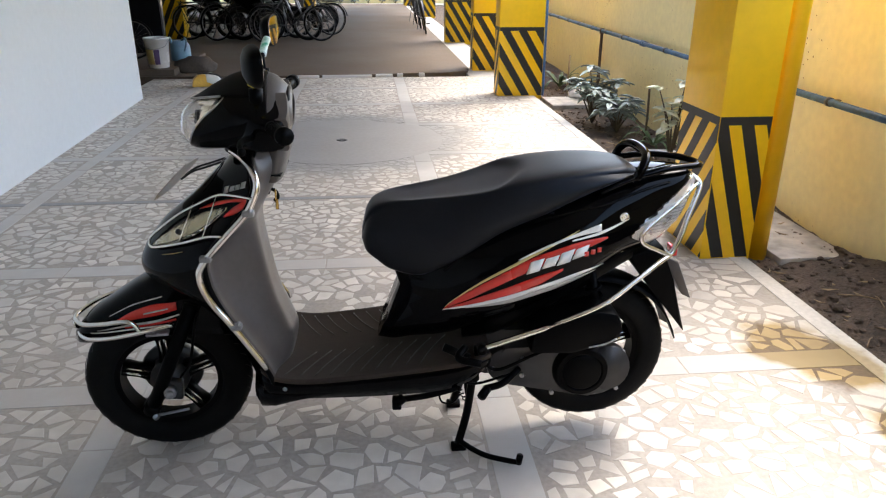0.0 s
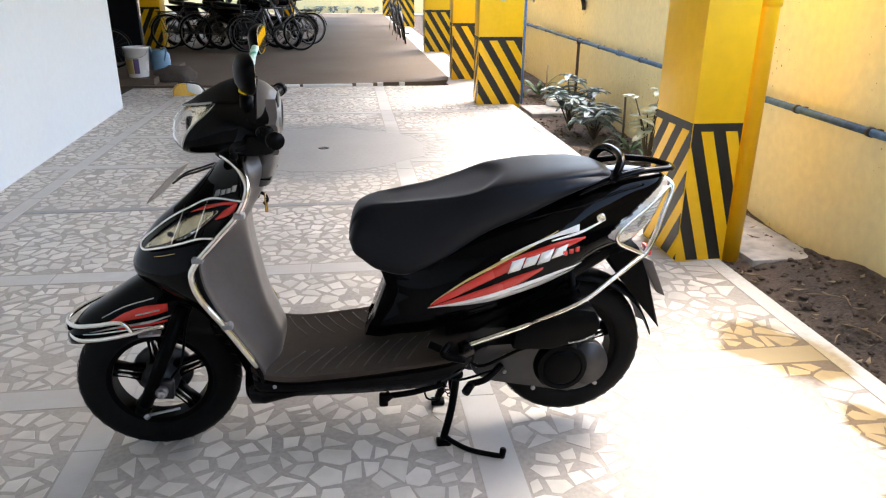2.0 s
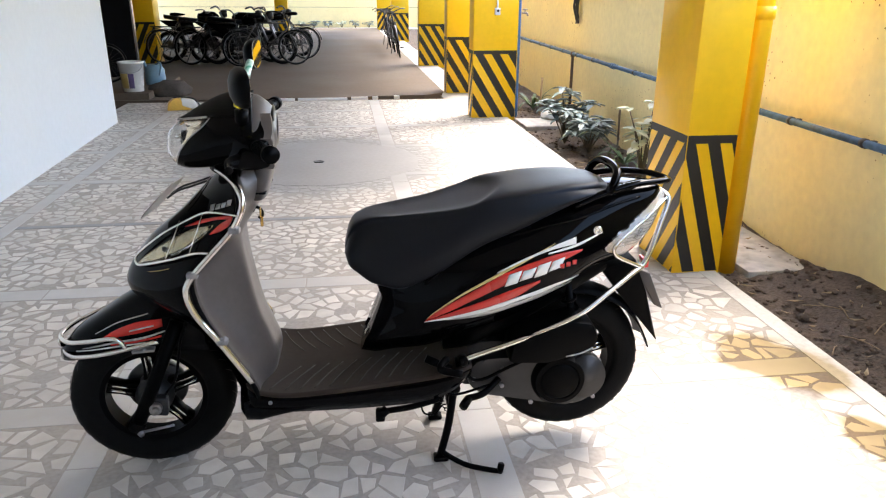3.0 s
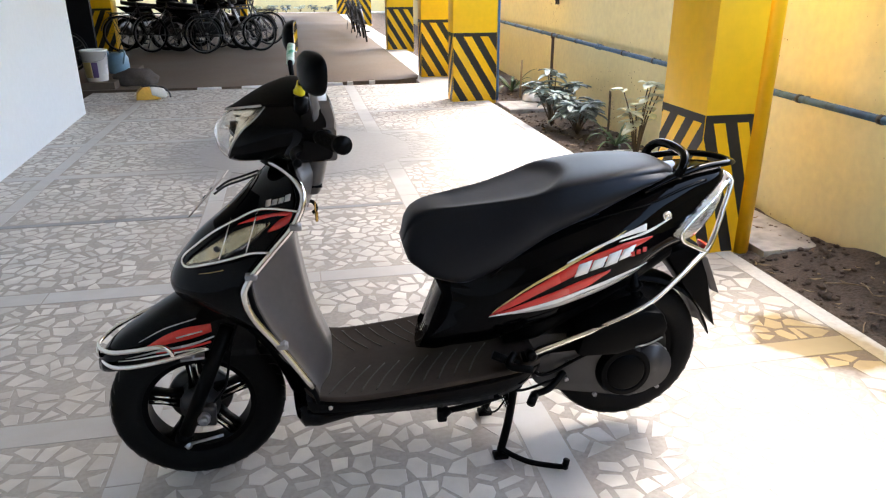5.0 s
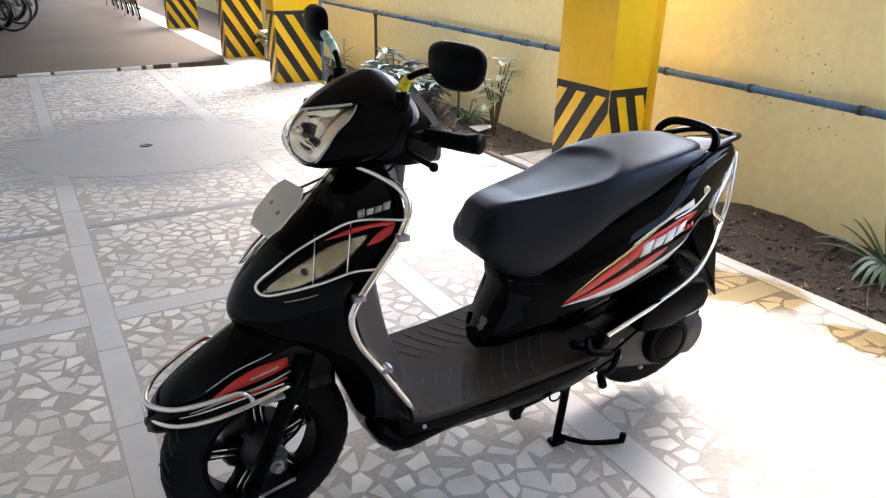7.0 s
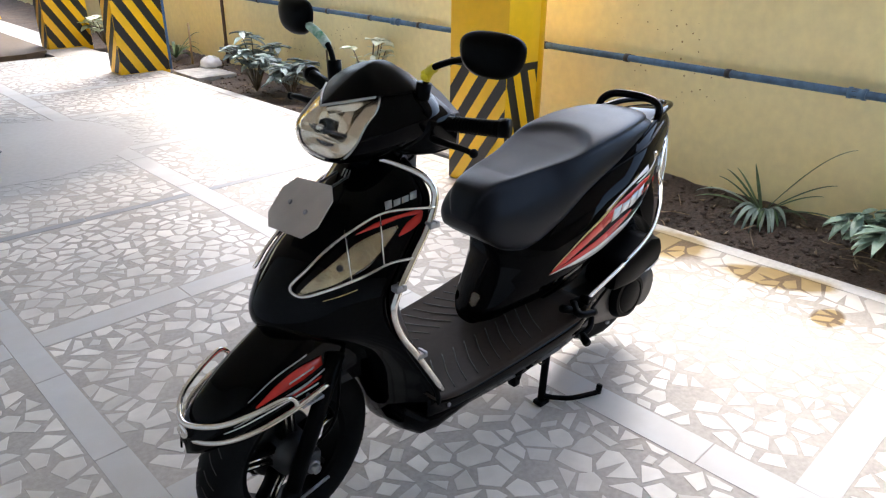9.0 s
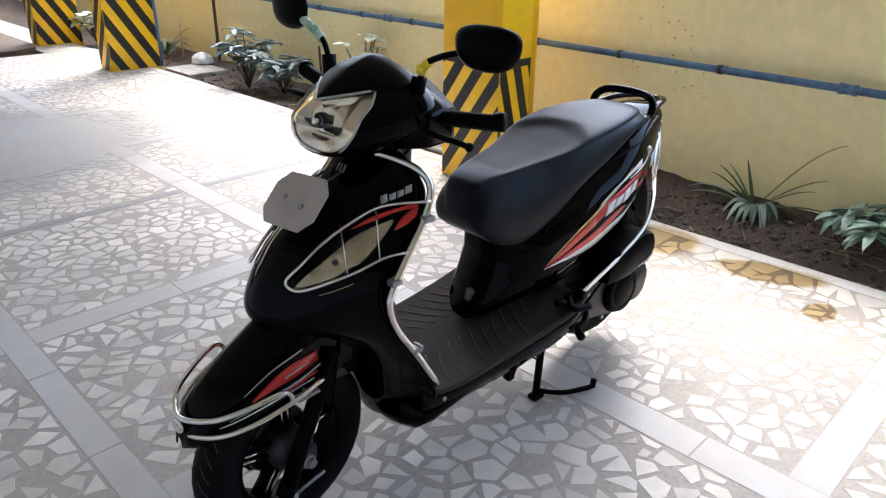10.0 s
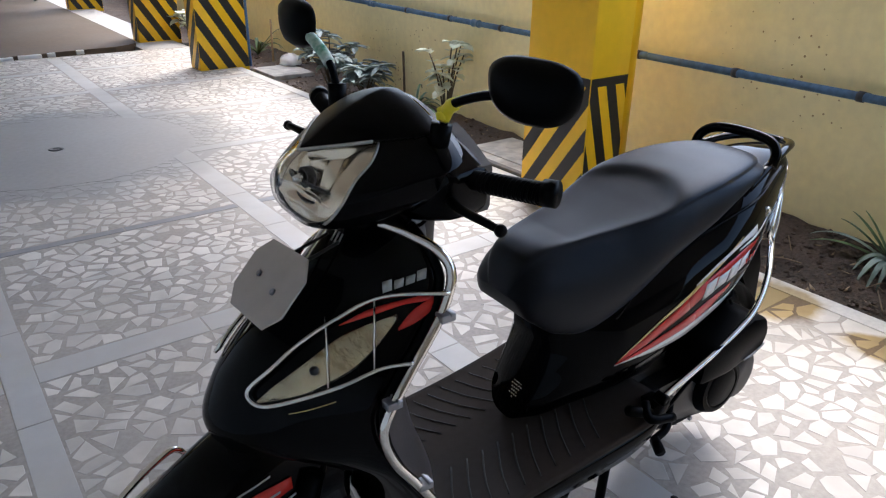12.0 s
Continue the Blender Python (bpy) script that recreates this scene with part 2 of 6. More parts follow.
FILM = (0.45, 0.41, 0.36)
OIL = [(1.69, 2.62, 0.28, 0.20, -55), (1.74, 2.02, 0.24, 0.10, -70), (1.55, 1.73, 0.08, 0.06, 0)]
STONE = dict(rough=0.5, spread=0.34, grain=14, stain=2.2, bump=0.05, bump_size=30)
m_stone = stained(filmed(material("broken_marble", (0.60, 0.562, 0.505), random_from="object", random_amount=0.7, **STONE), 1.3, FILM), OIL, (0.52, 0.38, 0.16))
m_stone_far = stained(filmed(material("broken_marble_field", (0.60, 0.562, 0.505), random_from="island", random_amount=0.7, **STONE), 1.3, FILM), OIL, (0.52, 0.38, 0.16))
m_strip = stained(filmed(material("marble_strip", (0.47, 0.46, 0.44), 0.5, spread=0.13, grain=9, stain=1.6, bump=0.04, bump_size=30, random_from="object", random_amount=0.3), 1.3, FILM), OIL, (0.52, 0.38, 0.16))
m_mortar = stained(filmed(material("cement_bed", (0.345, 0.308, 0.268), 0.66, spread=0.2, grain=60, stain=2.5, bump=0.3, bump_size=180), 1.3, FILM, 0.42, 0.66, 0.35), OIL, (0.36, 0.25, 0.12))
m_border = stained(material("cement_border", (0.57, 0.545, 0.50), 0.55, spread=0.14, grain=50, stain=3, bump=0.2, bump_size=150), OIL, (0.62, 0.50, 0.30))
m_verge = material("cement_verge", (0.38, 0.36, 0.33), 0.6, spread=0.2, grain=40, stain=1.5, bump=0.2, bump_size=120)
m_patch = material("smooth_cement", (0.285, 0.275, 0.262), 0.55, spread=0.07, grain=30, stain=2.2, bump=0.06, bump_size=90)
for _m in (m_stone, m_stone_far, m_strip, m_mortar):
    smeared(_m, -0.22, 6.42, 1.10, 1.0, (0.285, 0.275, 0.262))
m_concrete = material("concrete_floor", (0.094, 0.066, 0.042), 0.8, spread=0.14, grain=25, stain=0.7, bump=0.12, bump_size=80)
m_yellow = material("yellow_paint", (0.96, 0.565, 0.007), 0.38, spread=0.05, grain=20, stain=2, bump=0.12, bump_size=70)
m_black_paint = material("black_paint", (0.014, 0.012, 0.011), 0.45, spread=0.3, grain=30, stain=4, bump=0.1, bump_size=70)
m_wall_cream = speckled(material("cream_limewash", (0.90, 0.805, 0.46), 0.8, spread=0.07, grain=18, stain=1.1, bump=0.15, bump_size=60, depth=0.004), 24, 0.2, (0.42, 0.34, 0.26), 1.1)
m_wall_white = material("white_wall_paint", (0.64, 0.66, 0.665), 0.6, spread=0.03, grain=20, stain=0.8, bump=0.08, bump_size=50)
m_ceiling = material("ceiling_paint", (0.60, 0.56, 0.51), 0.8, spread=0.04, grain=12, stain=0.6, bump=0.1, bump_size=40)
# kept dark so that the added, unseen walls bounce little light
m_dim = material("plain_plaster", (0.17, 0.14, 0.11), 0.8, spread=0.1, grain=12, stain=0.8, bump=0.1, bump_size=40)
# near-black colour that stands for the shade inside the recess
m_dark_room = material("dark_room_shade", (0.007, 0.007, 0.009), 0.6, spread=0.2, grain=10, stain=2, bump=0.05, spec=0.1)
m_soil = material("garden_soil", (0.088, 0.063, 0.046), 0.95, spread=0.45, grain=60, stain=5, bump=0.9, bump_size=70, depth=0.012)
m_ground = material("open_ground", (0.32, 0.28, 0.23), 0.9, spread=0.2, grain=4, stain=0.2, bump=0.2)
m_slab = material("weathered_slab", (0.46, 0.43, 0.38), 0.75, spread=0.35, grain=12, stain=5, bump=0.3, bump_size=80)
m_dark_bar = material("dark_cement", (0.13, 0.12, 0.11), 0.8, spread=0.25, grain=30, stain=8, bump=0.3)
m_blue_pipe = material("weathered_blue_pipe", (0.07, 0.14, 0.24), 0.5, spread=0.35, grain=30, stain=8, bump=0.15)
m_pipe_black = material("black_clamp", (0.02, 0.02, 0.022), 0.5, spread=0.2)
m_gloss = material("gloss_black_paint", (0.0012, 0.0012, 0.0014), 0.05, spread=0.2, bump=0.0, rough_spread=0.02, spec=0.09)
m_matte = material("black_plastic", (0.0014, 0.0014, 0.0015), 0.42, spread=0.2, grain=80, bump=0.08, bump_size=400, spec=0.05)
m_trim = material("grey_plastic", (0.072, 0.061, 0.054), 0.38, spread=0.08, grain=60, stain=6, bump=0.1, bump_size=500, spec=0.35)
m_board = material("grey_floorboard_plastic", (0.040, 0.031, 0.025), 0.6, spread=0.1, grain=60, stain=6, bump=0.15, bump_size=400, spec=0.07)
m_rib = material("grey_plastic_groove", (0.03, 0.026, 0.023), 0.6, spread=0.1)
m_seat = material("seat_vinyl", (0.0048, 0.0037, 0.0035), 0.48, spread=0.15, grain=90, bump=0.2, bump_size=600, depth=0.0008, rough_spread=0.04, spec=0.27)
# the sky's blue sheen is put into the vinyl's gloss and sheen tints
m_seat.node_tree.nodes["Principled BSDF"].inputs["Specular Tint"].default_value = (0.70, 0.82, 1.0, 1)
m_seat.node_tree.nodes["Principled BSDF"].inputs["Sheen Weight"].default_value = 0.1
m_seat.node_tree.nodes["Principled BSDF"].inputs["Sheen Roughness"].default_value = 0.35
m_seat.node_tree.nodes["Principled BSDF"].inputs["Sheen Tint"].default_value = (0.75, 0.82, 1.0, 1)
m_tyre = material("tyre_rubber", (0.002, 0.002, 0.002), 0.75, spread=0.25, grain=60, stain=9, bump=0.3, bump_size=150, spec=0.15)
m_chrome = material("chrome", (0.75, 0.73, 0.68), 0.12, 1.0, spread=0.05, bump=0.0, rough_spread=0.06)
m_steel = material("cast_alloy", (0.30, 0.30, 0.31), 0.42, 0.9, spread=0.15, grain=50, bump=0.15, bump_size=200)
m_case = material("dark_engine_case", (0.011, 0.011, 0.012), 0.4, 0.0, spread=0.2, grain=40, bump=0.12, bump_size=180)
m_red = material("red_decal", (0.54, 0.024, 0.017), 0.25, spread=0.08, bump=0.0, coat=0.4)
m_white = material("white_decal", (0.78, 0.77, 0.74), 0.25, spread=0.04, bump=0.0, coat=0.4)
m_silver = material("silver_decal", (0.42, 0.41, 0.39), 0.3, 0.3, spread=0.1, bump=0.0, coat=0.4)
m_gold = material("pale_gold_decal", (0.55, 0.42, 0.16), 0.3, 0.2, spread=0.1, bump=0.0, coat=0.4)
m_plate = material("blank_plate", (0.42, 0.37, 0.33), 0.4, spread=0.06, grain=30, bump=0.05)
m_yellow_tape = material("yellow_tape", (0.75, 0.62, 0.02), 0.4, spread=0.1, bump=0.2)
m_green_tape = material("green_tape", (0.12, 0.52, 0.30), 0.35, spread=0.4, stain=40, bump=0.2, tint=(0.7, 0.8, 0.72))
m_lens = clear("clear_lens")
m_reflector = material("lamp_reflector", (0.82, 0.72, 0.56), 0.24, 1.0, spread=0.08, grain=30, stain=25, bump=0.25, bump_size=18, rough_spread=0.03, depth=0.01)
m_lamp_bowl = material("fairing_lamp_reflector", (0.46, 0.39, 0.25), 0.14, 1.0, spread=0.2, grain=30, stain=12, bump=0.7, bump_size=22, depth=0.012)
m_tail_bowl = material("tail_reflector", (0.92, 0.91, 0.89), 0.34, 1.0, spread=0.1, grain=40, stain=25, bump=0.4, bump_size=60, depth=0.003)
m_red_lens = material("red_reflector", (0.6, 0.02, 0.015), 0.15, spread=0.1, bump=0.0, coat=0.5)
m_mirror = material("mirror_glass", (0.9, 0.9, 0.9), 0.02, 1.0, spread=0.0, bump=0.0, rough_spread=0.0)
m_brass = material("brass_key", (0.65, 0.42, 0.12), 0.3, 1.0, spread=0.1, bump=0.0)

# ---- the place ----
KERB, CEIL = 1.92, 2.85
WALL_AT = pose(2.3225, 0, 0, 0, 0, -2.58)


def wall_x(y):
    """Where the boundary wall's face stands beside y."""
    return 2.3225 + 0.04506 * y


WALL_TOP = 1.40


def structure(name, bm, mat_, label, smooth=False, **k):
    return tagged(part(name, bm, mat_, smooth=smooth, **k), label=label, category=name.split("_")[0], kind="structure")


bm = bmesh.new()
bmesh.ops.create_grid(bm, x_segments=2, y_segments=2, size=1500)
bmesh.ops.translate(bm, verts=bm.verts, vec=(0, 0, -0.25))
structure("ground", bm, m_ground, "bare open ground around the building")

bm = bmesh.new()
box(bm, (-2.75, -4.0, -0.24), (KERB, 10.12, -0.0012))
floor = structure("floor", bm, m_mortar, "parking floor of broken marble pieces set in grey cement")
bm = bmesh.new()
box(bm, (1.835, -4.0, -0.003), (KERB + 0.004, 10.1, 0.0015), 0.001)
part("border", bm, m_border, floor, "plain cement border along the planting bed", smooth=False)

# round cement patch with the drain in its middle
bm = bmesh.new()
rim = [(0.86 + 0.05 * noise.noise((math.cos(a) * 3, math.sin(a) * 3, 1)), a) for a in [k * math.tau / 72 for k in range(72)]]
loft(bm, [[(-0.205 + r * s * math.cos(a), 6.42 + r * s * 0.95 * math.sin(a), h) for r, a in rim] for s, h in ((1.0, -0.004), (1.0, 0.0009), (0.95, 0.0018))])
part("cement_patch", bm, m_patch, floor, "smooth round grey cement patch", smooth=30)
bm = bmesh.new()
lathe(bm, [(0.02, 0.003), (0.045, 0.003), (0.047, 0.006), (0.02, 0.006)], 20, (-0.205, 6.39, 0), "Z")
lathe(bm, [(0.0005, 0.0034), (0.02, 0.0034), (0.02, 0.0042), (0.0005, 0.0042)], 16, (-0.205, 6.39, 0), "Z")
part("drain", bm, m_pipe_black, floor, "small dark floor drain")

# the farther bay: plain concrete, a little higher, with white strips along its edge
bm = bmesh.new()
edge = [(-7.5, 10.16), (-2.35, 10.16), (-1.2, 10.14), (-0.2, 10.2), (0.6, 10.3), (1.15, 10.34), (1.42, 10.5), (1.47, 10.75)]
outline = edge + [(1.5, 30.0), (-7.5, 30.0)]
loft(bm, [[(x, y, h) for x, y in outline] for h in (-0.24, 0.018, 0.024)])
structure("floor_far", bm, m_concrete, "plain brownish concrete floor of the farther bay")
bm = bmesh.new()
box(bm, (1.40, 10.05, -0.24), (KERB, 30.0, -0.004))
structure("pavement", bm, m_verge, "cement verge between the pillars and the planting bed")
for x0, x1, y in ((-0.95, -0.62, 10.155), (-0.58, 0.08, 10.175), (0.13, 0.36, 10.23), (0.72, 0.80, 10.30), (-1.5, -1.2, 10.135), (0.42, 0.5, 10.265)):
    bm = bmesh.new()
    box(bm, (x0, y - 0.022, -0.02), (x1, y + 0.022, 0.026), 0.006)
    part("slab_edge_strip", bm, m_white, bpy.data.objects["floor_far"], "short white strip along the edge of the slab")

# soil of the planting bed
bm = bmesh.new()
nx, ny = 14, 420


def soil_height(x, y):
    near_wall = max(0.0, 1 - (wall_x(y) - x) / 0.4)
    bank = near_wall * (0.12 if y < 3.2 else 0.12 - 0.09 * min(1, (y - 3.2) / 0.5))
    return -0.035 + bank + 0.022 * noise.noise((x * 5, y * 5, 0)) + 0.014 * noise.noise((x * 17, y * 17, 3)) + 0.008 * noise.noise((x * 45, y * 45, 7))


rows = []
for j in range(ny + 1):
    y = -4 + 34 * j / ny if j > 200 else -4 + 14 * j / 200
    if j > 200:
        y = 10 + 20 * (j - 200) / (ny - 200)
    width = wall_x(y) + 0.05 - KERB
    rows.append([(KERB - 0.02 + width * i / nx, y, soil_height(KERB - 0.02 + width * i / nx, y)) for i in range(nx + 1)])
loft(bm, rows, closed=False)
tagged(part("soil", bm, m_soil), "dark crumbly soil of the planting bed", "soil", kind="structure")
rng = random.Random(5)
bm = bmesh.new()
for k in range(1500):
    y = rng.uniform(0.4, 9.5) if k % 3 else rng.uniform(1.2, 4.5)
    x = rng.uniform(KERB + 0.02, wall_x(y) - 0.02)
    s = rng.uniform(0.004, 0.017) * (1.6 if rng.random() < 0.06 else 1)
    made = bmesh.ops.create_icosphere(bm, subdivisions=1, radius=s)
    for v in made["verts"]:
        v.co = Vector((v.co.x * rng.uniform(0.7, 1.3), v.co.y * rng.uniform(0.7, 1.3), v.co.z * 0.7)) + Vector((x, y, soil_height(x, y) + s * 0.25))
tagged(part("soil_clods", bm, material("soil_clod", (0.10, 0.073, 0.054), 0.95, spread=0.5, random_from="island", random_amount=0.8, bump=0.5), smooth=False), "loose clods and pebbles on the soil", "clods", kind="stuff")
bm = bmesh.new()
for k in range(300):
    y = rng.uniform(0.5, 9.3)
    x = rng.uniform(KERB + 0.03, wall_x(y) - 0.04)
    a, l, w = rng.uniform(0, 6.3), rng.uniform(0.012, 0.042), rng.uniform(0.003, 0.010)
    h = soil_height(x, y) + 0.012
    c, s = math.cos(a), math.sin(a)
    q = [bm.verts.new((x + c * l * u - s * w * v, y + s * l * u + c * w * v, h + 0.006 * abs(u))) for u, v in ((-1, 0), (-0.2, -1), (1, 0), (-0.1, 1))]
    bm.faces.new(q)
tagged(part("leaf_litter", bm, material("dry_leaf", (0.26, 0.19, 0.11), 0.85, spread=0.4, random_from="island", random_amount=1.0, bump=0.0), solid=0.001), "dry leaves and twigs lying on the soil", "leaf litter", kind="stuff")


def wall(name, lo, hi, mat_, label, turn=None):
    bm_ = bmesh.new()
    box(bm_, lo, hi)
    ob = structure(name, bm_, mat_, label)
    if turn is not None:
        ob.matrix_basis = turn
    return ob


# boundary wall with its coping
wall("wall_east", (0, -6.0, -0.25), (0.2, 31.5, WALL_TOP), m_wall_cream, "cream limewashed boundary wall with damp marks", WALL_AT)
bm = bmesh.new()
box(bm, (-0.03, -6.0, WALL_TOP), (0.23, 31.6, WALL_TOP + 0.06), 0.008)
structure("trim_coping", bm, m_wall_white, "pale coping on the boundary wall", at=WALL_AT)
# white wall of the building core beside the parking
# its unseen south end is lengthened to keep sky light out
wall("wall_west", (-0.25, -12.0, -0.25), (0, 0, CEIL), m_wall_white, "smooth bluish white plastered wall", pose(-2.464, 8.63, 0, 0, 0, 2.2))
# three unseen walls, added to shut out sky light and limit bounce
wall("wall_south", (-3.4, -3.2, -0.25), (2.03, -3.0, CEIL), m_dim, "unseen dark wall added to close the back of the parking")
wall("wall_recess", (-7.5, 8.4, -0.25), (-2.70, 8.6, CEIL), m_dim, "unseen dark wall added to close the recess")
wall("wall_far_west", (-7.7, 8.4, -0.25), (-7.5, 30.0, CEIL), m_dim, "unseen dark wall added to close the bay beyond the bicycles")
# added sheet: the recess's darkness is put into its colour
wall("wall_dark", (-7.5, 12.9, -0.2), (-3.30, 13.0, CEIL), m_dark_room, "near-black sheet standing in for the shade of the recess")
# end wall far behind
wall("wall_north", (-9.0, 31.2, -0.25), (4.0, 31.4, 1.75), m_wall_cream, "cream compound wall at the far end")
bm = bmesh.new()
for z in (0.78, 1.30):
    box(bm, (-9.0, 31.19, z), (3.9, 31.198, z + 0.012))
part("course_line", bm, m_dim, bpy.data.objects["wall_north"], smooth=False)
bm = bmesh.new()
box(bm, (-9, 29.9, -0.24), (3.6, 31.2, 0.0))
structure("pavement_far", bm, m_border, "pale open cement strip at the far end")
# storey above
bm = bmesh.new()
box(bm, (-7.7, -3.2, CEIL), (2.03, 29.2, CEIL + 0.18))
structure("ceiling", bm, m_ceiling, "painted concrete slab over the parking")
# unseen plain house, added over the boundary wall; it screens the low sky
bm = bmesh.new()
box(bm, (9.0, -8.0, -0.25), (17.0, 34.0, 3.2), 0.02)
house = tagged(part("unseen_house", bm, material("grey_render", (0.36, 0.36, 0.37), 0.8, spread=0.1, stain=0.6), smooth=False), "plain grey house block added out of view beyond the boundary wall", "house")


# ---- pillars with painted bands ----
def pillar(name, x0, x1, y0, y1, band, label, lean_front, lean_side, pitch, pitch_side=0.19, shift=0.0, shift_side=0.0, top=CEIL):
    ob = thing(name, pose(x0, y0, 0), label, "pillar", kind="structure")
    w, d = x1 - x0, y1 - y0
    bm_ = bmesh.new()
    box(bm_, (0, 0, -0.1), (w, d, top), 0.006)
    part("shaft", bm_, m_yellow, ob, smooth=30)
    for face in ("front", "side"):
        width = w if face == "front" else d
        lean = lean_front if face == "front" else lean_side
        step, first = (pitch, shift) if face == "front" else (pitch_side, shift_side)
        polys = [[(0.004, band - 0.04), (width - 0.004, band - 0.04), (width - 0.004, band), (0.004, band)]]
        for k in range(-int(band * abs(lean) / step) - 3, int((width + band * abs(lean)) / step) + 3):
            # a slanting stripe: u + lean * (z - band) between first + k * step and half a step more
            p = [(0.004, 0.004), (width - 0.004, 0.004), (width - 0.004, band - 0.04), (0.004, band - 0.04)]
            p = clip(p, 1, lean, first + (k + 0.5) * step + lean * band)
            p = clip(p, -1, -lean, -(first + k * step + lean * band)) if len(p) > 2 else p
            if len(p) > 2:
                polys.append(p)
        for p in polys:
            bm_ = bmesh.new()
            if face == "front":
                rings = [[(u, h, z) for u, z in p] for h in (0.001, -0.0016)]
            else:
                rings = [[(h, u, z) for u, z in p] for h in (0.001, -0.0016)]
            loft(bm_, rings)
            part("painted_stripe", bm_, m_black_paint, ob, smooth=False)
    return ob


near = "yellow pillar with slanting black warning stripes at its foot"
pillar("pillar", 1.682, 1.945, 3.577, 4.01, 0.720, near + " beside the planting bed", 0.30, 0.70, 0.127, 0.157, -0.029, 0.075)
pillar("pillar", 1.50, 2.01, 8.51, 8.78, 0.757, near + " with a switch and blue pipe", 0.62, 0.62, 0.19)
pillar("pillar", 1.515, 2.03, 10.70, 10.97, 0.78, near, 0.62, 0.62, 0.19)
pillar("pillar", 1.555, 2.07, 14.80, 15.07, 0.79, near, 0.62, 0.62, 0.19)
pillar("pillar", 1.56, 2.07, 22.6, 22.9, 0.79, near, 0.62, 0.62, 0.19)
pillar("pillar", 1.45, 2.0, 29.0, 29.3, 0.79, near, -0.62, 0.62, 0.19)
pillar("pillar", -3.93, -3.56, 15.5, 15.95, 0.80, near + " behind the parked bicycles", -0.5, 0.5, 0.19)
pillar("pillar", -2.0, -1.6, 24.5, 24.9, 0.80, near + " behind the parked bicycles", 0.5, 0.5, 0.19)

# rainwater pipe in the corner of the near pillar
pipe = thing("rainwater_pipe", pose(2.035, 3.68, -0.05), "yellow painted rainwater pipe standing beside a pillar", "pipe")
bm = bmesh.new()
tube(bm, [(0, 0, 0), (0, 0, 2.9)], 0.055, 24)
part("pipe_body", bm, m_yellow, pipe)
for z in (1.34, 2.6):
    bm = bmesh.new()
    lathe(bm, [(0.05, z - 0.03), (0.062, z - 0.03), (0.064, z), (0.062, z + 0.03), (0.05, z + 0.03)], 24, axis="Z")
    part("pipe_collar", bm, m_yellow, pipe)
# small blue pipe, switch and tap on the second pillar
bm = bmesh.new()
tube(bm, [(2.03, 8.53, 0), (2.03, 8.53, 2.8)], 0.014, 10)
tagged(part("conduit_pipe", bm, material("blue_conduit", (0.08, 0.2, 0.55), 0.4)), "thin blue pipe running up the pillar", "pipe")
tap = thing("wall_tap", pose(2.045, 8.5, 1.16), "small grey tap on the blue pipe by the pillar", "tap")
bm = bmesh.new()
tube(bm, [(0, 0, 0), (0.05, -0.03, 0), (0.06, -0.035, -0.03)], 0.01, 8)
part("spout", bm, m_steel, tap)
bm = bmesh.new()
tube(bm, [(0.03, -0.02, 0), (0.03, -0.02, 0.04)], 0.006, 8)
box(bm, (0.0, -0.03, 0.036), (0.06, -0.01, 0.046), 0.003)
part("tap_handle", bm, m_steel, tap)
sw = thing("switch_box", pose(1.765, 8.508, 1.17), "small white switch box with a cable on the pillar", "switch")
bm = bmesh.new()
box(bm, (-0.03, -0.03, -0.03), (0.03, 0, 0.045), 0.005)
part("switch_body", bm, m_wall_white, sw)
bm = bmesh.new()
disc(bm, (0.005, -0.03, 0.015), 0.014, -0.008)
part("socket", bm, m_pipe_black, sw)
bm = bmesh.new()
tube(bm, [(0, -0.01, 0.04), (0.0, -0.01, 0.3), (0.01, -0.01, 1.5)], 0.009, 8)
part("cable", bm, m_wall_white, sw)

# blue water pipe along the boundary wall
PIPE_OUT, PIPE_Z = 0.055, 0.722
wp = thing("water_pipe", WALL_AT @ pose(-PIPE_OUT, 0, PIPE_Z), "weathered blue water pipe clamped along the boundary wall", "pipe")
bm = bmesh.new()
tube(bm, [(0, -5.8, 0), (0, 31.2, 0)], 0.019, 14)
part("pipe_run", bm, m_blue_pipe, wp)
clamp = bmesh.new()
lathe(clamp, [(0.0185, -0.014), (0.0235, -0.014), (0.0235, 0.014), (0.0185, 0.014)], 14)
box(clamp, (0.0, -0.012, -0.012), (PIPE_OUT, 0.012, 0.012))
first = None
for y in [0.2 + 0.62 * k for k in range(0, 24)]:
    if first is None:
        first = part("pipe_clamp", clamp, m_pipe_black, wp, at=pose(0, y, 0))
    else:
        ob = new("pipe_clamp", first.data)
        ob.parent, ob.matrix_basis = wp, pose(0, y, 0)
for y in (2.05, 5.45, 7.0):
    bm = bmesh.new()
    lathe(bm, [(0.0188, y - 0.04), (0.027, y - 0.04), (0.027, y - 0.025), (0.0235, y - 0.02), (0.0235, y + 0.02), (0.027, y + 0.025), (0.027, y + 0.04), (0.0188, y + 0.04)], 16)
    part("coupling", bm, m_blue_pipe, wp)
bm = bmesh.new()
tube(bm, [(0, 8.45, 0), (0, 8.45, -0.72)], 0.017, 12)
disc(bm, (0, 8.45, -0.55), 0.024, 0.04, "Z", 12)
disc(bm, (0, 8.45, -0.035), 0.026, 0.06, "Z", 12)
part("down_branch", bm, material("rusty_pipe", (0.09, 0.06, 0.045), 0.8, spread=0.4, stain=12), wp, "rusty brown branch pipe")
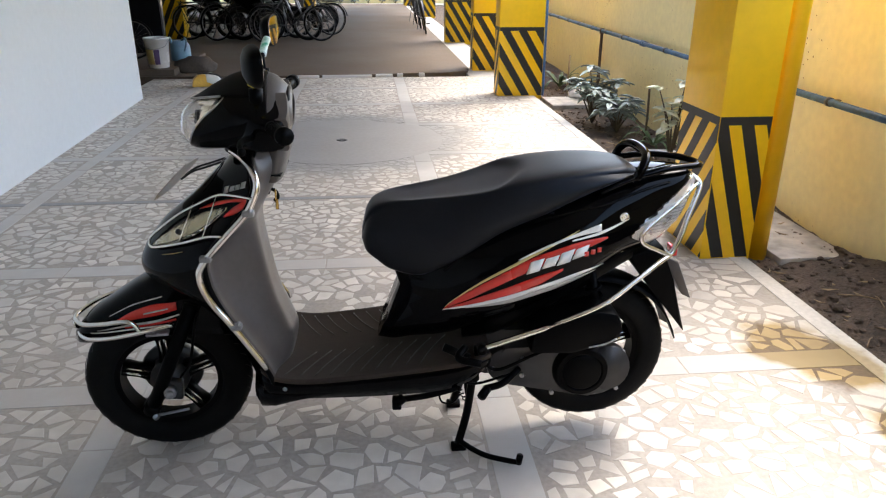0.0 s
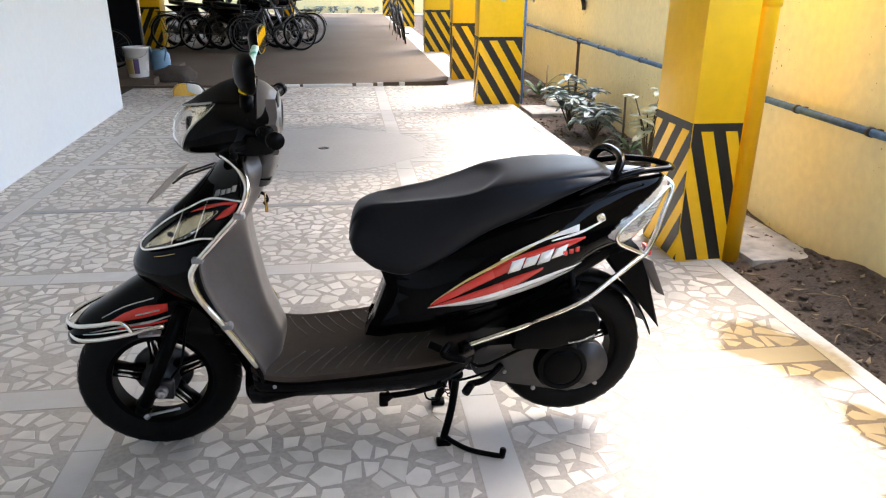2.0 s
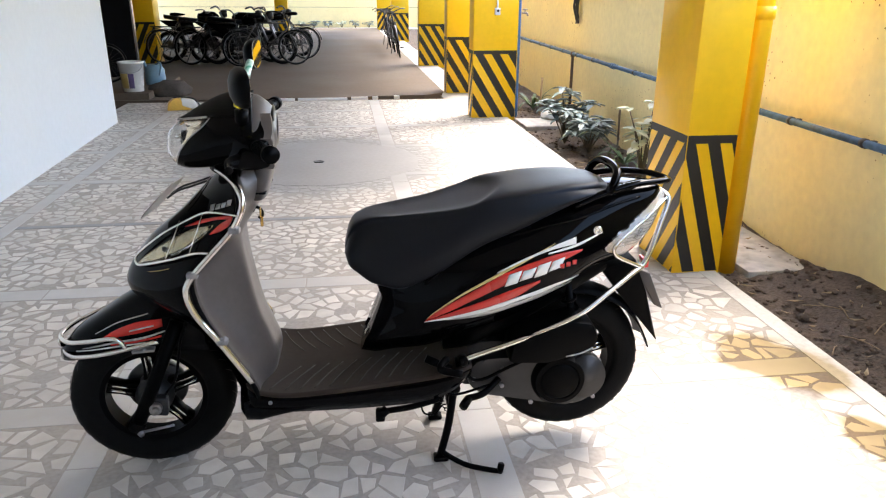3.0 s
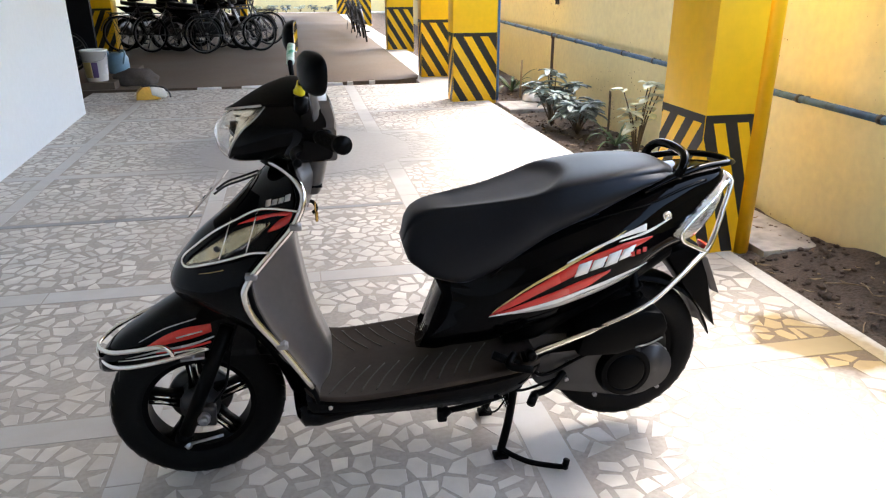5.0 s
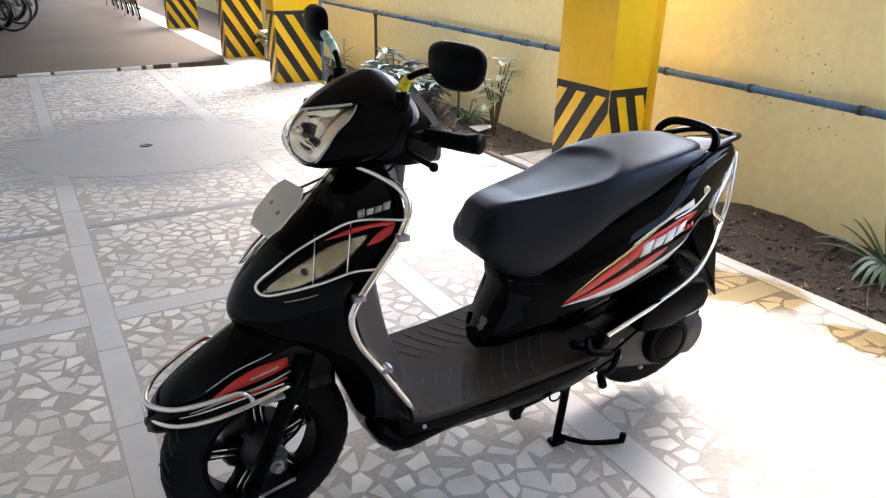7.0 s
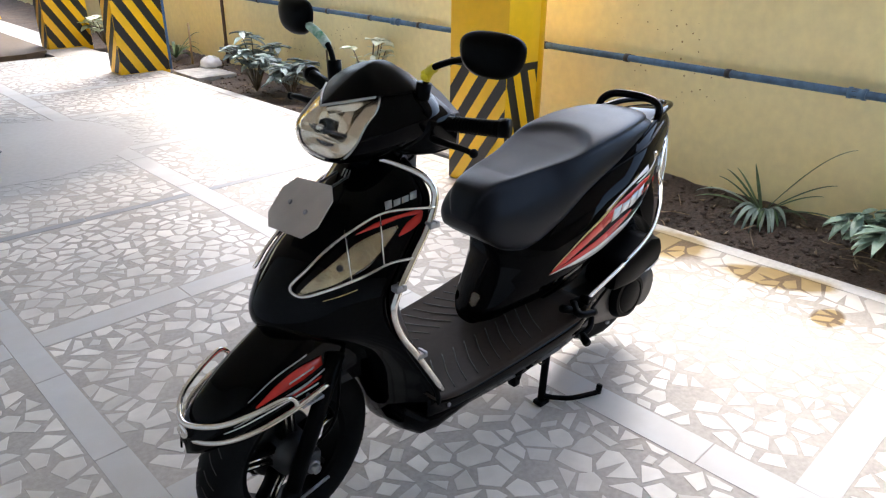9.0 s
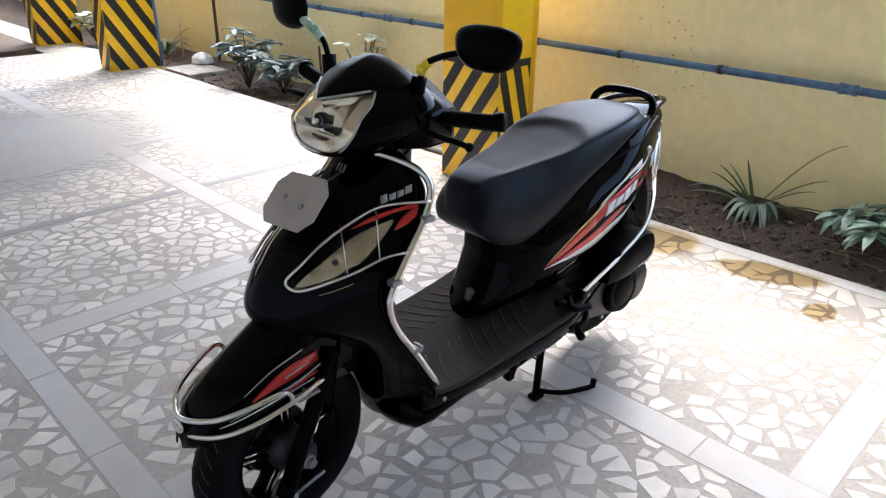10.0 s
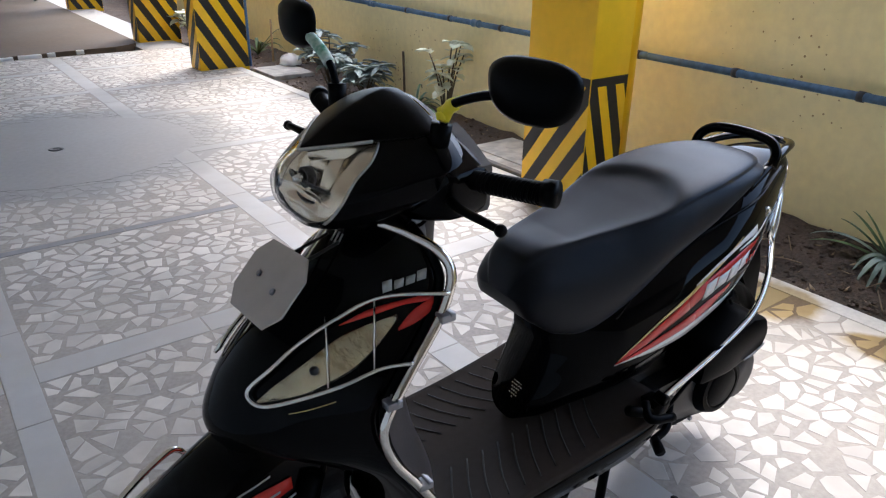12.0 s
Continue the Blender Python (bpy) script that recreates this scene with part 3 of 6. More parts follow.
# dark bunch hung on the wall
bm = bmesh.new()
for k in range(16):
    a = k * 0.9
    tube(bm, [(wall_x(8.43) - 0.02, 8.43 + 0.03 * math.cos(a), 1.42), (wall_x(8.43) - 0.06 - 0.02 * math.sin(a), 8.43 + 0.06 * math.cos(a), 1.25), (wall_x(8.43) - 0.03, 8.43 + 0.05 * math.cos(a * 1.7), 1.08 + 0.03 * math.sin(a * 3))], 0.008, 5, 4)
tagged(part("hanging_cord", bm, m_pipe_black), "dark bundle of cord hung on the boundary wall", "cord")
# manhole slab in the bed
bm = bmesh.new()
box(bm, (2.09, 3.53, -0.06), (2.47, 4.95, 0.004), 0.008)
tagged(part("manhole_slab", bm, m_slab, smooth=30), "weathered long concrete cover slab in the soil", "slab")
bm = bmesh.new()
box(bm, (1.975, 4.06, -0.06), (2.082, 4.95, 0.002), 0.006)
tagged(part("manhole_slab", bm, m_slab, smooth=30), "narrow concrete cover slab beside a pillar", "slab")
bm = bmesh.new()
box(bm, (1.924, 4.05, -0.08), (1.966, 5.05, 0.022), 0.008)
tagged(part("kerb_bar", bm, m_dark_bar, smooth=30), "short dark cement kerb at the edge of the bed", "kerb")
bm = bmesh.new()
box(bm, (1.99, 7.86, -0.06), (2.42, 8.40, 0.004), 0.008)
tagged(part("manhole_slab", bm, m_slab, smooth=30), "low concrete cover slab beside a pillar", "slab")


# ---- plants ----
def leaf_material(name, c, tint):
    return material(name, c, 0.4, spread=0.3, grain=20, stain=9, bump=0.0, tint=tint, random_from="object", random_amount=0.6)


m_blade = leaf_material("strap_leaf", (0.03, 0.06, 0.02), (0.20, 0.32, 0.14))
m_blade_pale = leaf_material("pale_strap_leaf", (0.12, 0.18, 0.13), (0.42, 0.52, 0.44))
m_twig = material("dry_twig", (0.24, 0.17, 0.1), 0.8, spread=0.4, bump=0.2)
m_stem = material("plant_stem", (0.09, 0.07, 0.04), 0.8, spread=0.3, bump=0.2)
m_pale_leaf_far = material("variegated_leaf_clump", (0.60, 0.66, 0.42), 0.4, spread=0.3, tint=(0.9, 0.92, 0.74), bump=0.0, random_from="island", random_amount=1.0)
m_fern_far = material("pale_green_leaf_clump", (0.10, 0.19, 0.12), 0.4, spread=0.3, tint=(0.48, 0.64, 0.50), bump=0.0, random_from="island", random_amount=1.0)
m_leaf_far = material("bluish_leaf_clump", (0.025, 0.049, 0.032), 0.4, spread=0.3, tint=(0.46, 0.56, 0.52), bump=0.0, random_from="island", random_amount=1.0)


def blade(bm_, yaw, length, rise, droop, width, base=(0, 0, 0), n=9):
    """A long strap leaf that rises and arches over, folded along its rib."""
    c, s = math.cos(yaw), math.sin(yaw)
    rows_ = []
    for i in range(n + 1):
        t = i / n
        out = length * (t - 0.12 * t * t)
        z = rise * length * t - droop * length * t ** 2.4
        w = width * (math.sin(math.pi * min(1, 0.12 + 0.88 * t)) ** 0.7) * (1 - 0.35 * t) + 0.001
        rows_.append([(base[0] + c * out - s * w * v, base[1] + s * out + c * w * v, base[2] + z + abs(v) * w * 0.5) for v in (-1, -0.5, 0, 0.5, 1)])
    loft(bm_, rows_, closed=False)


def strap_plant(place, label, count, long_, seed, width=0.017, mat_=None):
    r = random.Random(seed)
    ob = thing("strap_plant", pose(*place), label, "plant")
    for k in range(count):
        bm_ = bmesh.new()
        blade(bm_, k * 2.4 + r.uniform(-0.3, 0.3), long_ * r.uniform(0.6, 1.15), r.uniform(0.5, 1.5), r.uniform(0.5, 1.25), width * r.uniform(0.7, 1.2))
        part("leaf", bm_, mat_ or m_blade, ob, solid=0.0012)
    return ob


def leaf_patch(bm_, p, way, size, wide=0.42):
    """One pointed leaf with a folded rib, from p along way."""
    way = way.normalized()
    side = way.cross(Vector((0, 0, 1)))
    side = side.normalized() if side.length > 0.05 else Vector((1, 0, 0))
    lift = side.cross(way)
    rows_ = []
    for t, w in ((0, 0.06), (0.3, 0.9), (0.6, 0.85), (0.85, 0.4), (1.0, 0.02)):
        mid = p + way * (size * t) - Vector((0, 0, 0.35 * size * t * t))
        rows_.append([mid + side * (v * w * wide * size) + lift * (abs(v) * 0.1 * size) for v in (-1, 0, 1)])
    loft(bm_, rows_, closed=False)


def shrub(place, label, seed, high, spread_, stems, per, size, mat_, wide=0.42):
    r = random.Random(seed)
    ob = thing("shrub", pose(*place), label, "shrub")
    leaves = bmesh.new()
    for k in range(stems):
        a = k * 2.4 + r.uniform(-0.4, 0.4)
        tip = Vector((math.cos(a) * spread_ * r.uniform(0.3, 1), math.sin(a) * spread_ * r.uniform(0.3, 1), high * r.uniform(0.55, 1.0)))
        bm_ = bmesh.new()
        path = [(0, 0, 0), tip * 0.5 + Vector((0, 0, high * 0.12)), tip]
        tube(bm_, path, (0.008, 0.004), 6, 5)
        part("stem", bm_, m_stem, ob)
        for i in range(per):
            t = r.uniform(0.45, 1.0) if i > per // 3 else 1.0
            p = Vector(path[1]).lerp(tip, max(0, t * 2 - 1)) if t > 0.5 else Vector(path[1]) * (t * 2)
            b = r.uniform(0, 6.3)
            leaf_patch(leaves, p, Vector((math.cos(b), math.sin(b), r.uniform(-0.2, 0.6))), size * r.uniform(0.6, 1.2), wide)
    part("foliage", leaves, mat_, ob, solid=0.001)
    return ob


lily = thing("strap_plant", pose(2.33, 2.35, 0.055), "strap-leaved lily with one long stem growing by the wall", "plant")
turns = random.Random(3)
for yaw, length, rise, droop, width in ((92, 0.42, 0.50, 0.42, 0.012), (97, 0.40, 0.32, 0.28, 0.012), (84, 0.26, 1.0, 0.30, 0.011), (98, 0.28, 0.85, 0.30, 0.011), (90, 0.19, 1.45, 0.35, 0.011), (60, 0.13, 2.0, 0.2, 0.011),
                                        (-90, 0.42, 1.55, 0.55, 0.013), (-86, 0.36, 0.95, 0.32, 0.012), (-96, 0.48, 0.40, 0.24, 0.010), (-80, 0.30, 0.8, 0.3, 0.010), (-100, 0.28, 0.6, 0.5, 0.012)):
    bm = bmesh.new()
    blade(bm, radians(yaw), length, rise, droop, width, n=14)
    part("leaf", bm, m_blade_pale if length == 0.42 and yaw > 0 else m_blade, lily, solid=0.0012)
for k in range(16):
    bm = bmesh.new()
    blade(bm, radians(105 + 11 * k + turns.uniform(-5, 5)), turns.uniform(0.15, 0.21), turns.uniform(0.75, 1.0), turns.uniform(1.0, 1.3), turns.uniform(0.015, 0.020))
    part("leaf", bm, m_blade_pale if k % 4 else m_blade, lily, solid=0.0012)
shrub((2.20, 1.76, 0.03), "small bluish-leaved plant growing by the wall", 8, 0.24, 0.22, 8, 12, 0.13, m_fern_far, 0.16)
shrub((2.17, 7.05, -0.02), "leafy bluish-green shrub growing in the planting bed", 11, 0.50, 0.27, 12, 15, 0.13, m_leaf_far, 0.24)
shrub((2.27, 6.62, -0.02), "low dense bluish-green shrub growing in the planting bed", 12, 0.31, 0.22, 13, 17, 0.13, m_leaf_far, 0.2)
shrub((2.33, 5.55, -0.02), "slim plant with pale variegated leaves by the wall", 13, 0.64, 0.15, 7, 9, 0.10, m_pale_leaf_far, 0.5)
strap_plant((2.40, 6.06, -0.02), "arching strap-leaved plant beside the pale shrub", 18, 0.32, 15, 0.012)
strap_plant((2.42, 9.25, -0.02), "upright strap-leaved plant in the planting bed", 14, 0.42, 16, 0.02)
shrub((2.16, 10.62, 0.0), "small leafy plant behind the pillars", 17, 0.4, 0.25, 8, 9, 0.13, m_pale_leaf_far)
shrub((2.28, 12.4, 0.0), "small leafy plant behind the pillars", 18, 0.4, 0.25, 8, 9, 0.13, m_leaf_far)
for k in range(9):
    shrub((-3.2 + 0.55 * k, 30.95, 0.0), "small plant growing along the far wall", 30 + k, 0.26, 0.2, 6, 8, 0.13, m_pale_leaf_far if k % 3 == 0 else m_leaf_far)
# dry twigs and a few fallen leaves round the lily
for k in range(16):
    y = rng.uniform(1.5, 3.1)
    x = rng.uniform(KERB + 0.05, wall_x(y) - 0.06)
    a, l = rng.uniform(0, 3.1), rng.uniform(0.05, 0.13)
    h = soil_height(x, y) + 0.012
    bm = bmesh.new()
    tube(bm, [(x - l * math.cos(a), y - l * math.sin(a), h), (x, y, h + 0.012), (x + l * math.cos(a), y + l * math.sin(a) * 0.8, h)], 0.0028, 5, 4)
    tagged(part("twig", bm, m_twig), "dry brown twig lying on the soil", "twig", group="twigs on the soil")
bm = bmesh.new()
q = [(2.25, 5.66, 0.0), (2.47, 5.70, 0.02), (2.44, 5.86, 0.0), (2.26, 5.82, 0.01)]
loft(bm, [[(x, y, z + h) for x, y, z in q] for h in (0, 0.002)])
tagged(part("paper_scrap", bm, m_white, smooth=False), "crumpled white paper scrap lying on the soil", "paper")
bm = bmesh.new()
made = bmesh.ops.create_icosphere(bm, subdivisions=3, radius=1)
for v in bm.verts:
    n_ = 1 + 0.3 * noise.noise(v.co * 2.2)
    v.co = Vector((v.co.x * 0.11 * n_, v.co.y * 0.12 * n_, max(-0.2, v.co.z) * 0.09 * n_)) + Vector((2.40, 8.35, 0.03))
tagged(part("plastic_sack", bm, m_white), "crumpled white plastic sack on the soil by the wall", "sack")
bm = bmesh.new()
tube(bm, [(2.38, 8.75, -0.02), (2.39, 8.76, 0.42)], 0.012, 8)
tagged(part("bamboo_stake", bm, material("bamboo", (0.4, 0.3, 0.17), 0.6)), "thin wooden stake standing in the bed", "stake")
bm = bmesh.new()
tube(bm, [(2.36, 6.16, -0.03), (2.365, 6.165, 0.20), (2.36, 6.17, 0.44)], 0.010, 8)
tagged(part("bamboo_stake", bm, m_stem), "dark brown stake standing among the strap leaves", "stake")


# ---- the scooter (x runs from nose to tail, its left side faces -y) ----
scooter = thing("scooter", pose(-0.57, 2.325, 0, 0, 0, -2.5), "glossy black scooter with chrome guards on its centre stand", "scooter")
AXIS = Vector((0.38, 0, 0.925)).normalized()
STEER = Matrix.Translation((0, 0, 0.233)) @ Matrix.Rotation(radians(6.5), 4, AXIS) @ Matrix.Translation((0, 0, -0.233))


def steer(bm_):
    bmesh.ops.transform(bm_, matrix=STEER, verts=bm_.verts)
    return bm_


def steer_low(bm_):
    """Turns the wheel and fork, which stand a little to the left."""
    bmesh.ops.translate(bm_, verts=bm_.verts, vec=(0.003, -0.026, 0))
    return steer(bm_)


def mirrored(pts):
    return [(x, -y, z) for x, y, z in pts]


# wheels
def scooter_wheel(name, x, z, turned, drum):
    go = steer_low if turned else (lambda b: b)
    bm_ = bmesh.new()
    lathe(bm_, [(0.137, -0.030), (0.158, -0.036), (0.158, 0.036), (0.137, 0.030)], 56, (x, 0, z))
    wheel = part(name, go(bm_), m_matte, scooter, "black alloy wheel with twin spokes", smooth=40)
    bm_ = bmesh.new()
    lathe(bm_, [(0.152, -0.036), (0.170, -0.045), (0.195, -0.047), (0.215, -0.042), (0.230, -0.027), (0.236, 0.0), (0.230, 0.027), (0.217, 0.042), (0.195, 0.047), (0.170, 0.045), (0.152, 0.036)], 64, (x, 0, z))
    part("tyre", go(bm_), m_tyre, wheel)
    for k in range(36):
        a = k * math.tau / 36
        bm_ = bmesh.new()
        for s in (-1, 1):
            pts = []
            for t in (0, 0.5, 1):
                b = a + 0.16 * t
                r = 0.2364 - 0.011 * t * t
                pts.append((x + r * math.cos(b), s * (0.006 + 0.030 * t), z + r * math.sin(b)))
            tube(bm_, pts, 0.0010, 4, 3)
        part("tread_groove", go(bm_), m_rib, wheel)
    for k in range(5):
        a = k * math.tau / 5 + 0.35
        for s in (-1, 1):
            bm_ = bmesh.new()
            c, d = math.cos(a), math.sin(a)
            rings = []
            for r, off, w in ((0.045, 0.016, 0.010), (0.095, 0.013, 0.006), (0.142, 0.015, 0.008)):
                px, pz = x + r * c - s * off * d, z + r * d + s * off * c
                rings.append([(px + u * w * -d, v * 0.016, pz + u * w * c) for u, v in ((-1, -0.8), (-0.6, -1), (0.6, -1), (1, -0.8), (1, 0.8), (0.6, 1), (-0.6, 1), (-1, 0.8))])
            loft(bm_, rings)
            spoke = part("spoke", go(bm_), m_matte, wheel)
        bm_ = bmesh.new()
        for s in (-1, 1):
            r0, r1 = 0.062, 0.135
            o = s * 0.0085
            tube(bm_, [(x + r * c - o * d, -0.0175, z + r * d + o * c) for r in (r0, r1)], 0.0032, 6)
        part("machined_edge", go(bm_), m_chrome, wheel, "bright machined edge")
    bm_ = bmesh.new()
    lathe(bm_, [(0.0005, -0.05), (0.03, -0.05), (0.038, -0.04), (0.055, -0.03), (0.058, 0.03), (0.04, 0.05), (0.0005, 0.05)], 32, (x, 0, z))
    if drum:
        lathe(bm_, [(0.0005, 0.02), (0.085, 0.02), (0.09, 0.03), (0.085, 0.05), (0.03, 0.06), (0.0005, 0.06)], 36, (x, 0, z))
    part("hub", go(bm_), m_case, wheel)
    return wheel


front_wheel = scooter_wheel("front_wheel", -0.010, 0.236, True, True)
rear_wheel = scooter_wheel("rear_wheel", 1.252, 0.287, False, True)

# fork
for s in (-1, 1):
    bm = bmesh.new()
    tube(bm, [(0.092, s * 0.072, 0.50), (-0.058, s * 0.072, 0.170)], 0.020, 16)
    tube(bm, [(-0.053, s * 0.072, 0.182), (-0.065, s * 0.072, 0.156)], 0.023, 16)
    leg = part("fork_leg", steer_low(bm), m_matte, scooter)
    bm = bmesh.new()
    disc(bm, (0.0, s * 0.072, 0.226), 0.013, s * 0.03, "Y", 6, 0.002)
    disc(bm, (0.0, s * 0.072, 0.226), 0.018, s * 0.018, "Y", 16, 0.002)
    part("axle_nut", steer_low(bm), m_steel, leg)
    bm = bmesh.new()
    tube(bm, [(-0.072, s * 0.06, 0.158), (-0.046, s * 0.095, 0.150)], 0.009, 10)
    tube(bm, [(-0.046, s * 0.085, 0.152), (0.045, s * 0.085, 0.165)], 0.004, 8)
    part("fork_bolt", steer_low(bm), m_steel, leg)
    bm = bmesh.new()
    prism(bm, [(-0.03, 0.20), (0.03, 0.19), (0.035, 0.25), (-0.015, 0.26)], s * 0.045, s * 0.075, 0.006)
    part("axle_lug", steer_low(bm), m_case, leg)
bm = bmesh.new()
tube(bm, [(0.0, -0.09, 0.233), (0.0, 0.09, 0.233)], 0.008, 12)
part("axle", steer_low(bm), m_steel, front_wheel)
bm = bmesh.new()
tube(bm, [(0.03, -0.06, 0.26), (0.07, -0.085, 0.33), (0.10, -0.075, 0.46), (0.15, -0.05, 0.56)], 0.004, 8)
part("brake_cable", steer_low(bm), m_matte, scooter)

# front mudguard
FT = ([-0.252, -0.235, -0.208, -0.135, -0.055, 0.03, 0.10, 0.17], [0.394, 0.418, 0.448, 0.498, 0.548, 0.591, 0.605, 0.605])
FB = ([-0.252, -0.2, -0.1, 0.0, 0.1, 0.17], [0.368, 0.384, 0.402, 0.410, 0.405, 0.40])
FW = ([-0.252, -0.235, -0.2, -0.13, -0.05, 0.05, 0.17], [0.012, 0.038, 0.062, 0.083, 0.092, 0.096, 0.096])


def fender_point(x, u, off=0.0):
    """A point on the mudguard: u from -1 (left rim) over 0 (crown) to 1."""
    a = u * math.pi / 2
    w, t, b = cat(FW, x), cat(FT, x), cat(FB, x)
    y = (w + off) * math.copysign(abs(math.sin(a)) ** 0.75, a)
    return (x - off * 0.3, y, b + (t - b + off) * math.cos(a) ** 0.75)


bm = bmesh.new()
loft(bm, [[fender_point(-0.252 + 0.422 * i / 30, -1 + 2 * k / 24) for k in range(25)] for i in range(31)], closed=False)
fender = part("front_mudguard", steer(bm), m_gloss, scooter, solid=0.004)


def fender_at(x, z, side, off=0.0):
    """The point of the mudguard's flank at (x, z)."""
    t, b = cat(FT, x), cat(FB, x)
    r = min(1.0, max(0.0, (z - b) / (t - b)))
    return fender_point(x, side * math.acos(r ** (1 / 0.75)) * 2 / math.pi, off)


def fender_strip(name, xs_, ups, lows, mat_, off=0.003):
    for s in (-1, 1):
        bm_ = bmesh.new()
        rows_ = []
        for i in range(17):
            x = xs_[0] + (xs_[-1] - xs_[0]) * i / 16
            up, lo = cat((xs_, ups), x), cat((xs_, lows), x)
            rows_.append([fender_at(x, lo + (up - lo) * v, s, off) for v in (0, 0.5, 1)])
        loft(bm_, rows_, closed=False)
        part(name, steer(bm_), mat_, fender, solid=0.0006)


fender_strip("red_decal", [-0.118, -0.06, 0.0, 0.055], [0.454, 0.486, 0.504, 0.508], [0.450, 0.462, 0.472, 0.486], m_red)
fender_strip("silver_decal", [-0.17, -0.08, 0.0, 0.06], [0.425, 0.447, 0.459, 0.474], [0.423, 0.441, 0.452, 0.470], m_silver)
fender_strip("red_decal", [-0.09, -0.02, 0.05], [0.440, 0.449, 0.461], [0.436, 0.442, 0.455], m_red)
fender_strip("silver_decal", [-0.19, -0.08, 0.04], [0.416, 0.434, 0.446], [0.414, 0.430, 0.442], m_white)
fender_strip("silver_decal", [-0.13, -0.06, 0.02], [0.468, 0.503, 0.526], [0.466, 0.500, 0.523], m_silver)
fender_strip("lettering_bar", [-0.035, 0.0, 0.032], [0.4785, 0.486, 0.492], [0.4745, 0.482, 0.488], m_silver, 0.0042)

# chrome guard round the mudguard
low_bar = [(0.027, -0.130, 0.448), (-0.07, -0.130, 0.428), (-0.16, -0.112, 0.408), (-0.225, -0.07, 0.392), (-0.258, 0.0, 0.386)]
up_bar = [(-0.062, -0.128, 0.432), (-0.072, -0.13, 0.455), (-0.095, -0.128, 0.466), (-0.16, -0.108, 0.452), (-0.225, -0.07, 0.436), (-0.262, 0.0, 0.428)]
bm = bmesh.new()
for bar in (low_bar, up_bar):
    tube(bm, bar + mirrored(bar[:-1])[::-1], 0.0062, 10)
bmesh.ops.translate(bm, verts=bm.verts, vec=(0.018, 0, 0.012))
guard = part("mudguard_guard", steer(bm), m_chrome, scooter, "chrome bar guard round the mudguard")
bm = bmesh.new()
disc(bm, (-0.244, 0, 0.419), 0.018, -0.008, "X", 20)
part("guard_badge", steer(bm), m_chrome, guard)
for s in (-1, 1):
    bm = bmesh.new()
    box(bm, (-0.03, s * 0.118 - 0.012, 0.426), (0.03, s * 0.118 + 0.012, 0.434), 0.002)
    tube(bm, [(-0.0, s * 0.13, 0.436), (0.01, s * 0.09, 0.425)], 0.005, 8)
    part("guard_bracket", steer(bm), m_steel, guard)

# front apron and inner leg shield
AZ = [0.19, 0.25, 0.30, 0.36, 0.42, 0.487, 0.54, 0.575, 0.60, 0.655, 0.70, 0.73, 0.765, 0.80, 0.85, 0.89, 0.925, 0.95]
A_FRONT = (AZ, [0.268, 0.245, 0.230, 0.207, 0.177, 0.122, 0.03, -0.035, -0.042, -0.02, 0.015, 0.042, 0.085, 0.129, 0.18, 0.222, 0.252, 0.262])
A_EDGE = (AZ, [0.31, 0.325, 0.325, 0.308, 0.275, 0.236, 0.208, 0.194, 0.186, 0.180, 0.203, 0.233, 0.266, 0.294, 0.314, 0.308, 0.296, 0.292])
A_HALF = (AZ, [0.10, 0.165, 0.197, 0.208, 0.210, 0.208, 0.207, 0.206, 0.206, 0.205, 0.202, 0.194, 0.186, 0.178, 0.166, 0.142, 0.105, 0.06])
A_BACK = (AZ, [0.33, 0.352, 0.362, 0.372, 0.356, 0.332, 0.320, 0.314, 0.310, 0.302, 0.297, 0.296, 0.312, 0.335, 0.360, 0.376, 0.385, 0.385])
A_POW = 2.0


def apron_point(u, z, off=0.0):
    """A point on the front of the apron: u from -1 (left edge) to 1."""
    xf, xe, hw = cat(A_FRONT, z), cat(A_EDGE, z), cat(A_HALF, z)
    p = Vector((xf + (xe - xf) * abs(u) ** A_POW, hw * u, z))
    if off:
        d = (xe - xf) * A_POW * abs(u) ** (A_POW - 1) / hw
        n_ = Vector((-1, math.copysign(d, u) if abs(u) > 0.01 else 0, 0.35)).normalized()
        p += n_ * off
    return p


def apron_at(x, z, side=-1, off=0.0):
    """The point of the apron's side whose length along the scooter is x."""
    xf, xe = cat(A_FRONT, z), cat(A_EDGE, z)
    r = min(1, max(0.0, (x - xf) / (xe - xf)))
    return apron_point(side * r ** (1 / A_POW), z, off)


zs = list(np.linspace(0.19, 0.95, 60))
bm = bmesh.new()
loft(bm, [[apron_point(-1 + 2 * k / 40, z) for k in range(41)] for z in zs], closed=False)
apron = part("front_apron", bm, m_gloss, scooter, solid=0.005)


def shield_point(u, z):
    xe, hw, xb = cat(A_EDGE, z) + 0.014, cat(A_HALF, z) - 0.004, cat(A_BACK, z)
    # hollow wings beside a column that stands out behind the steering head
    f = min(1, max(0, (abs(u) - 0.22) / 0.66))
    return (xe + (xb - xe) * (0.5 + 0.5 * math.cos(math.pi * f)), hw * u, z)


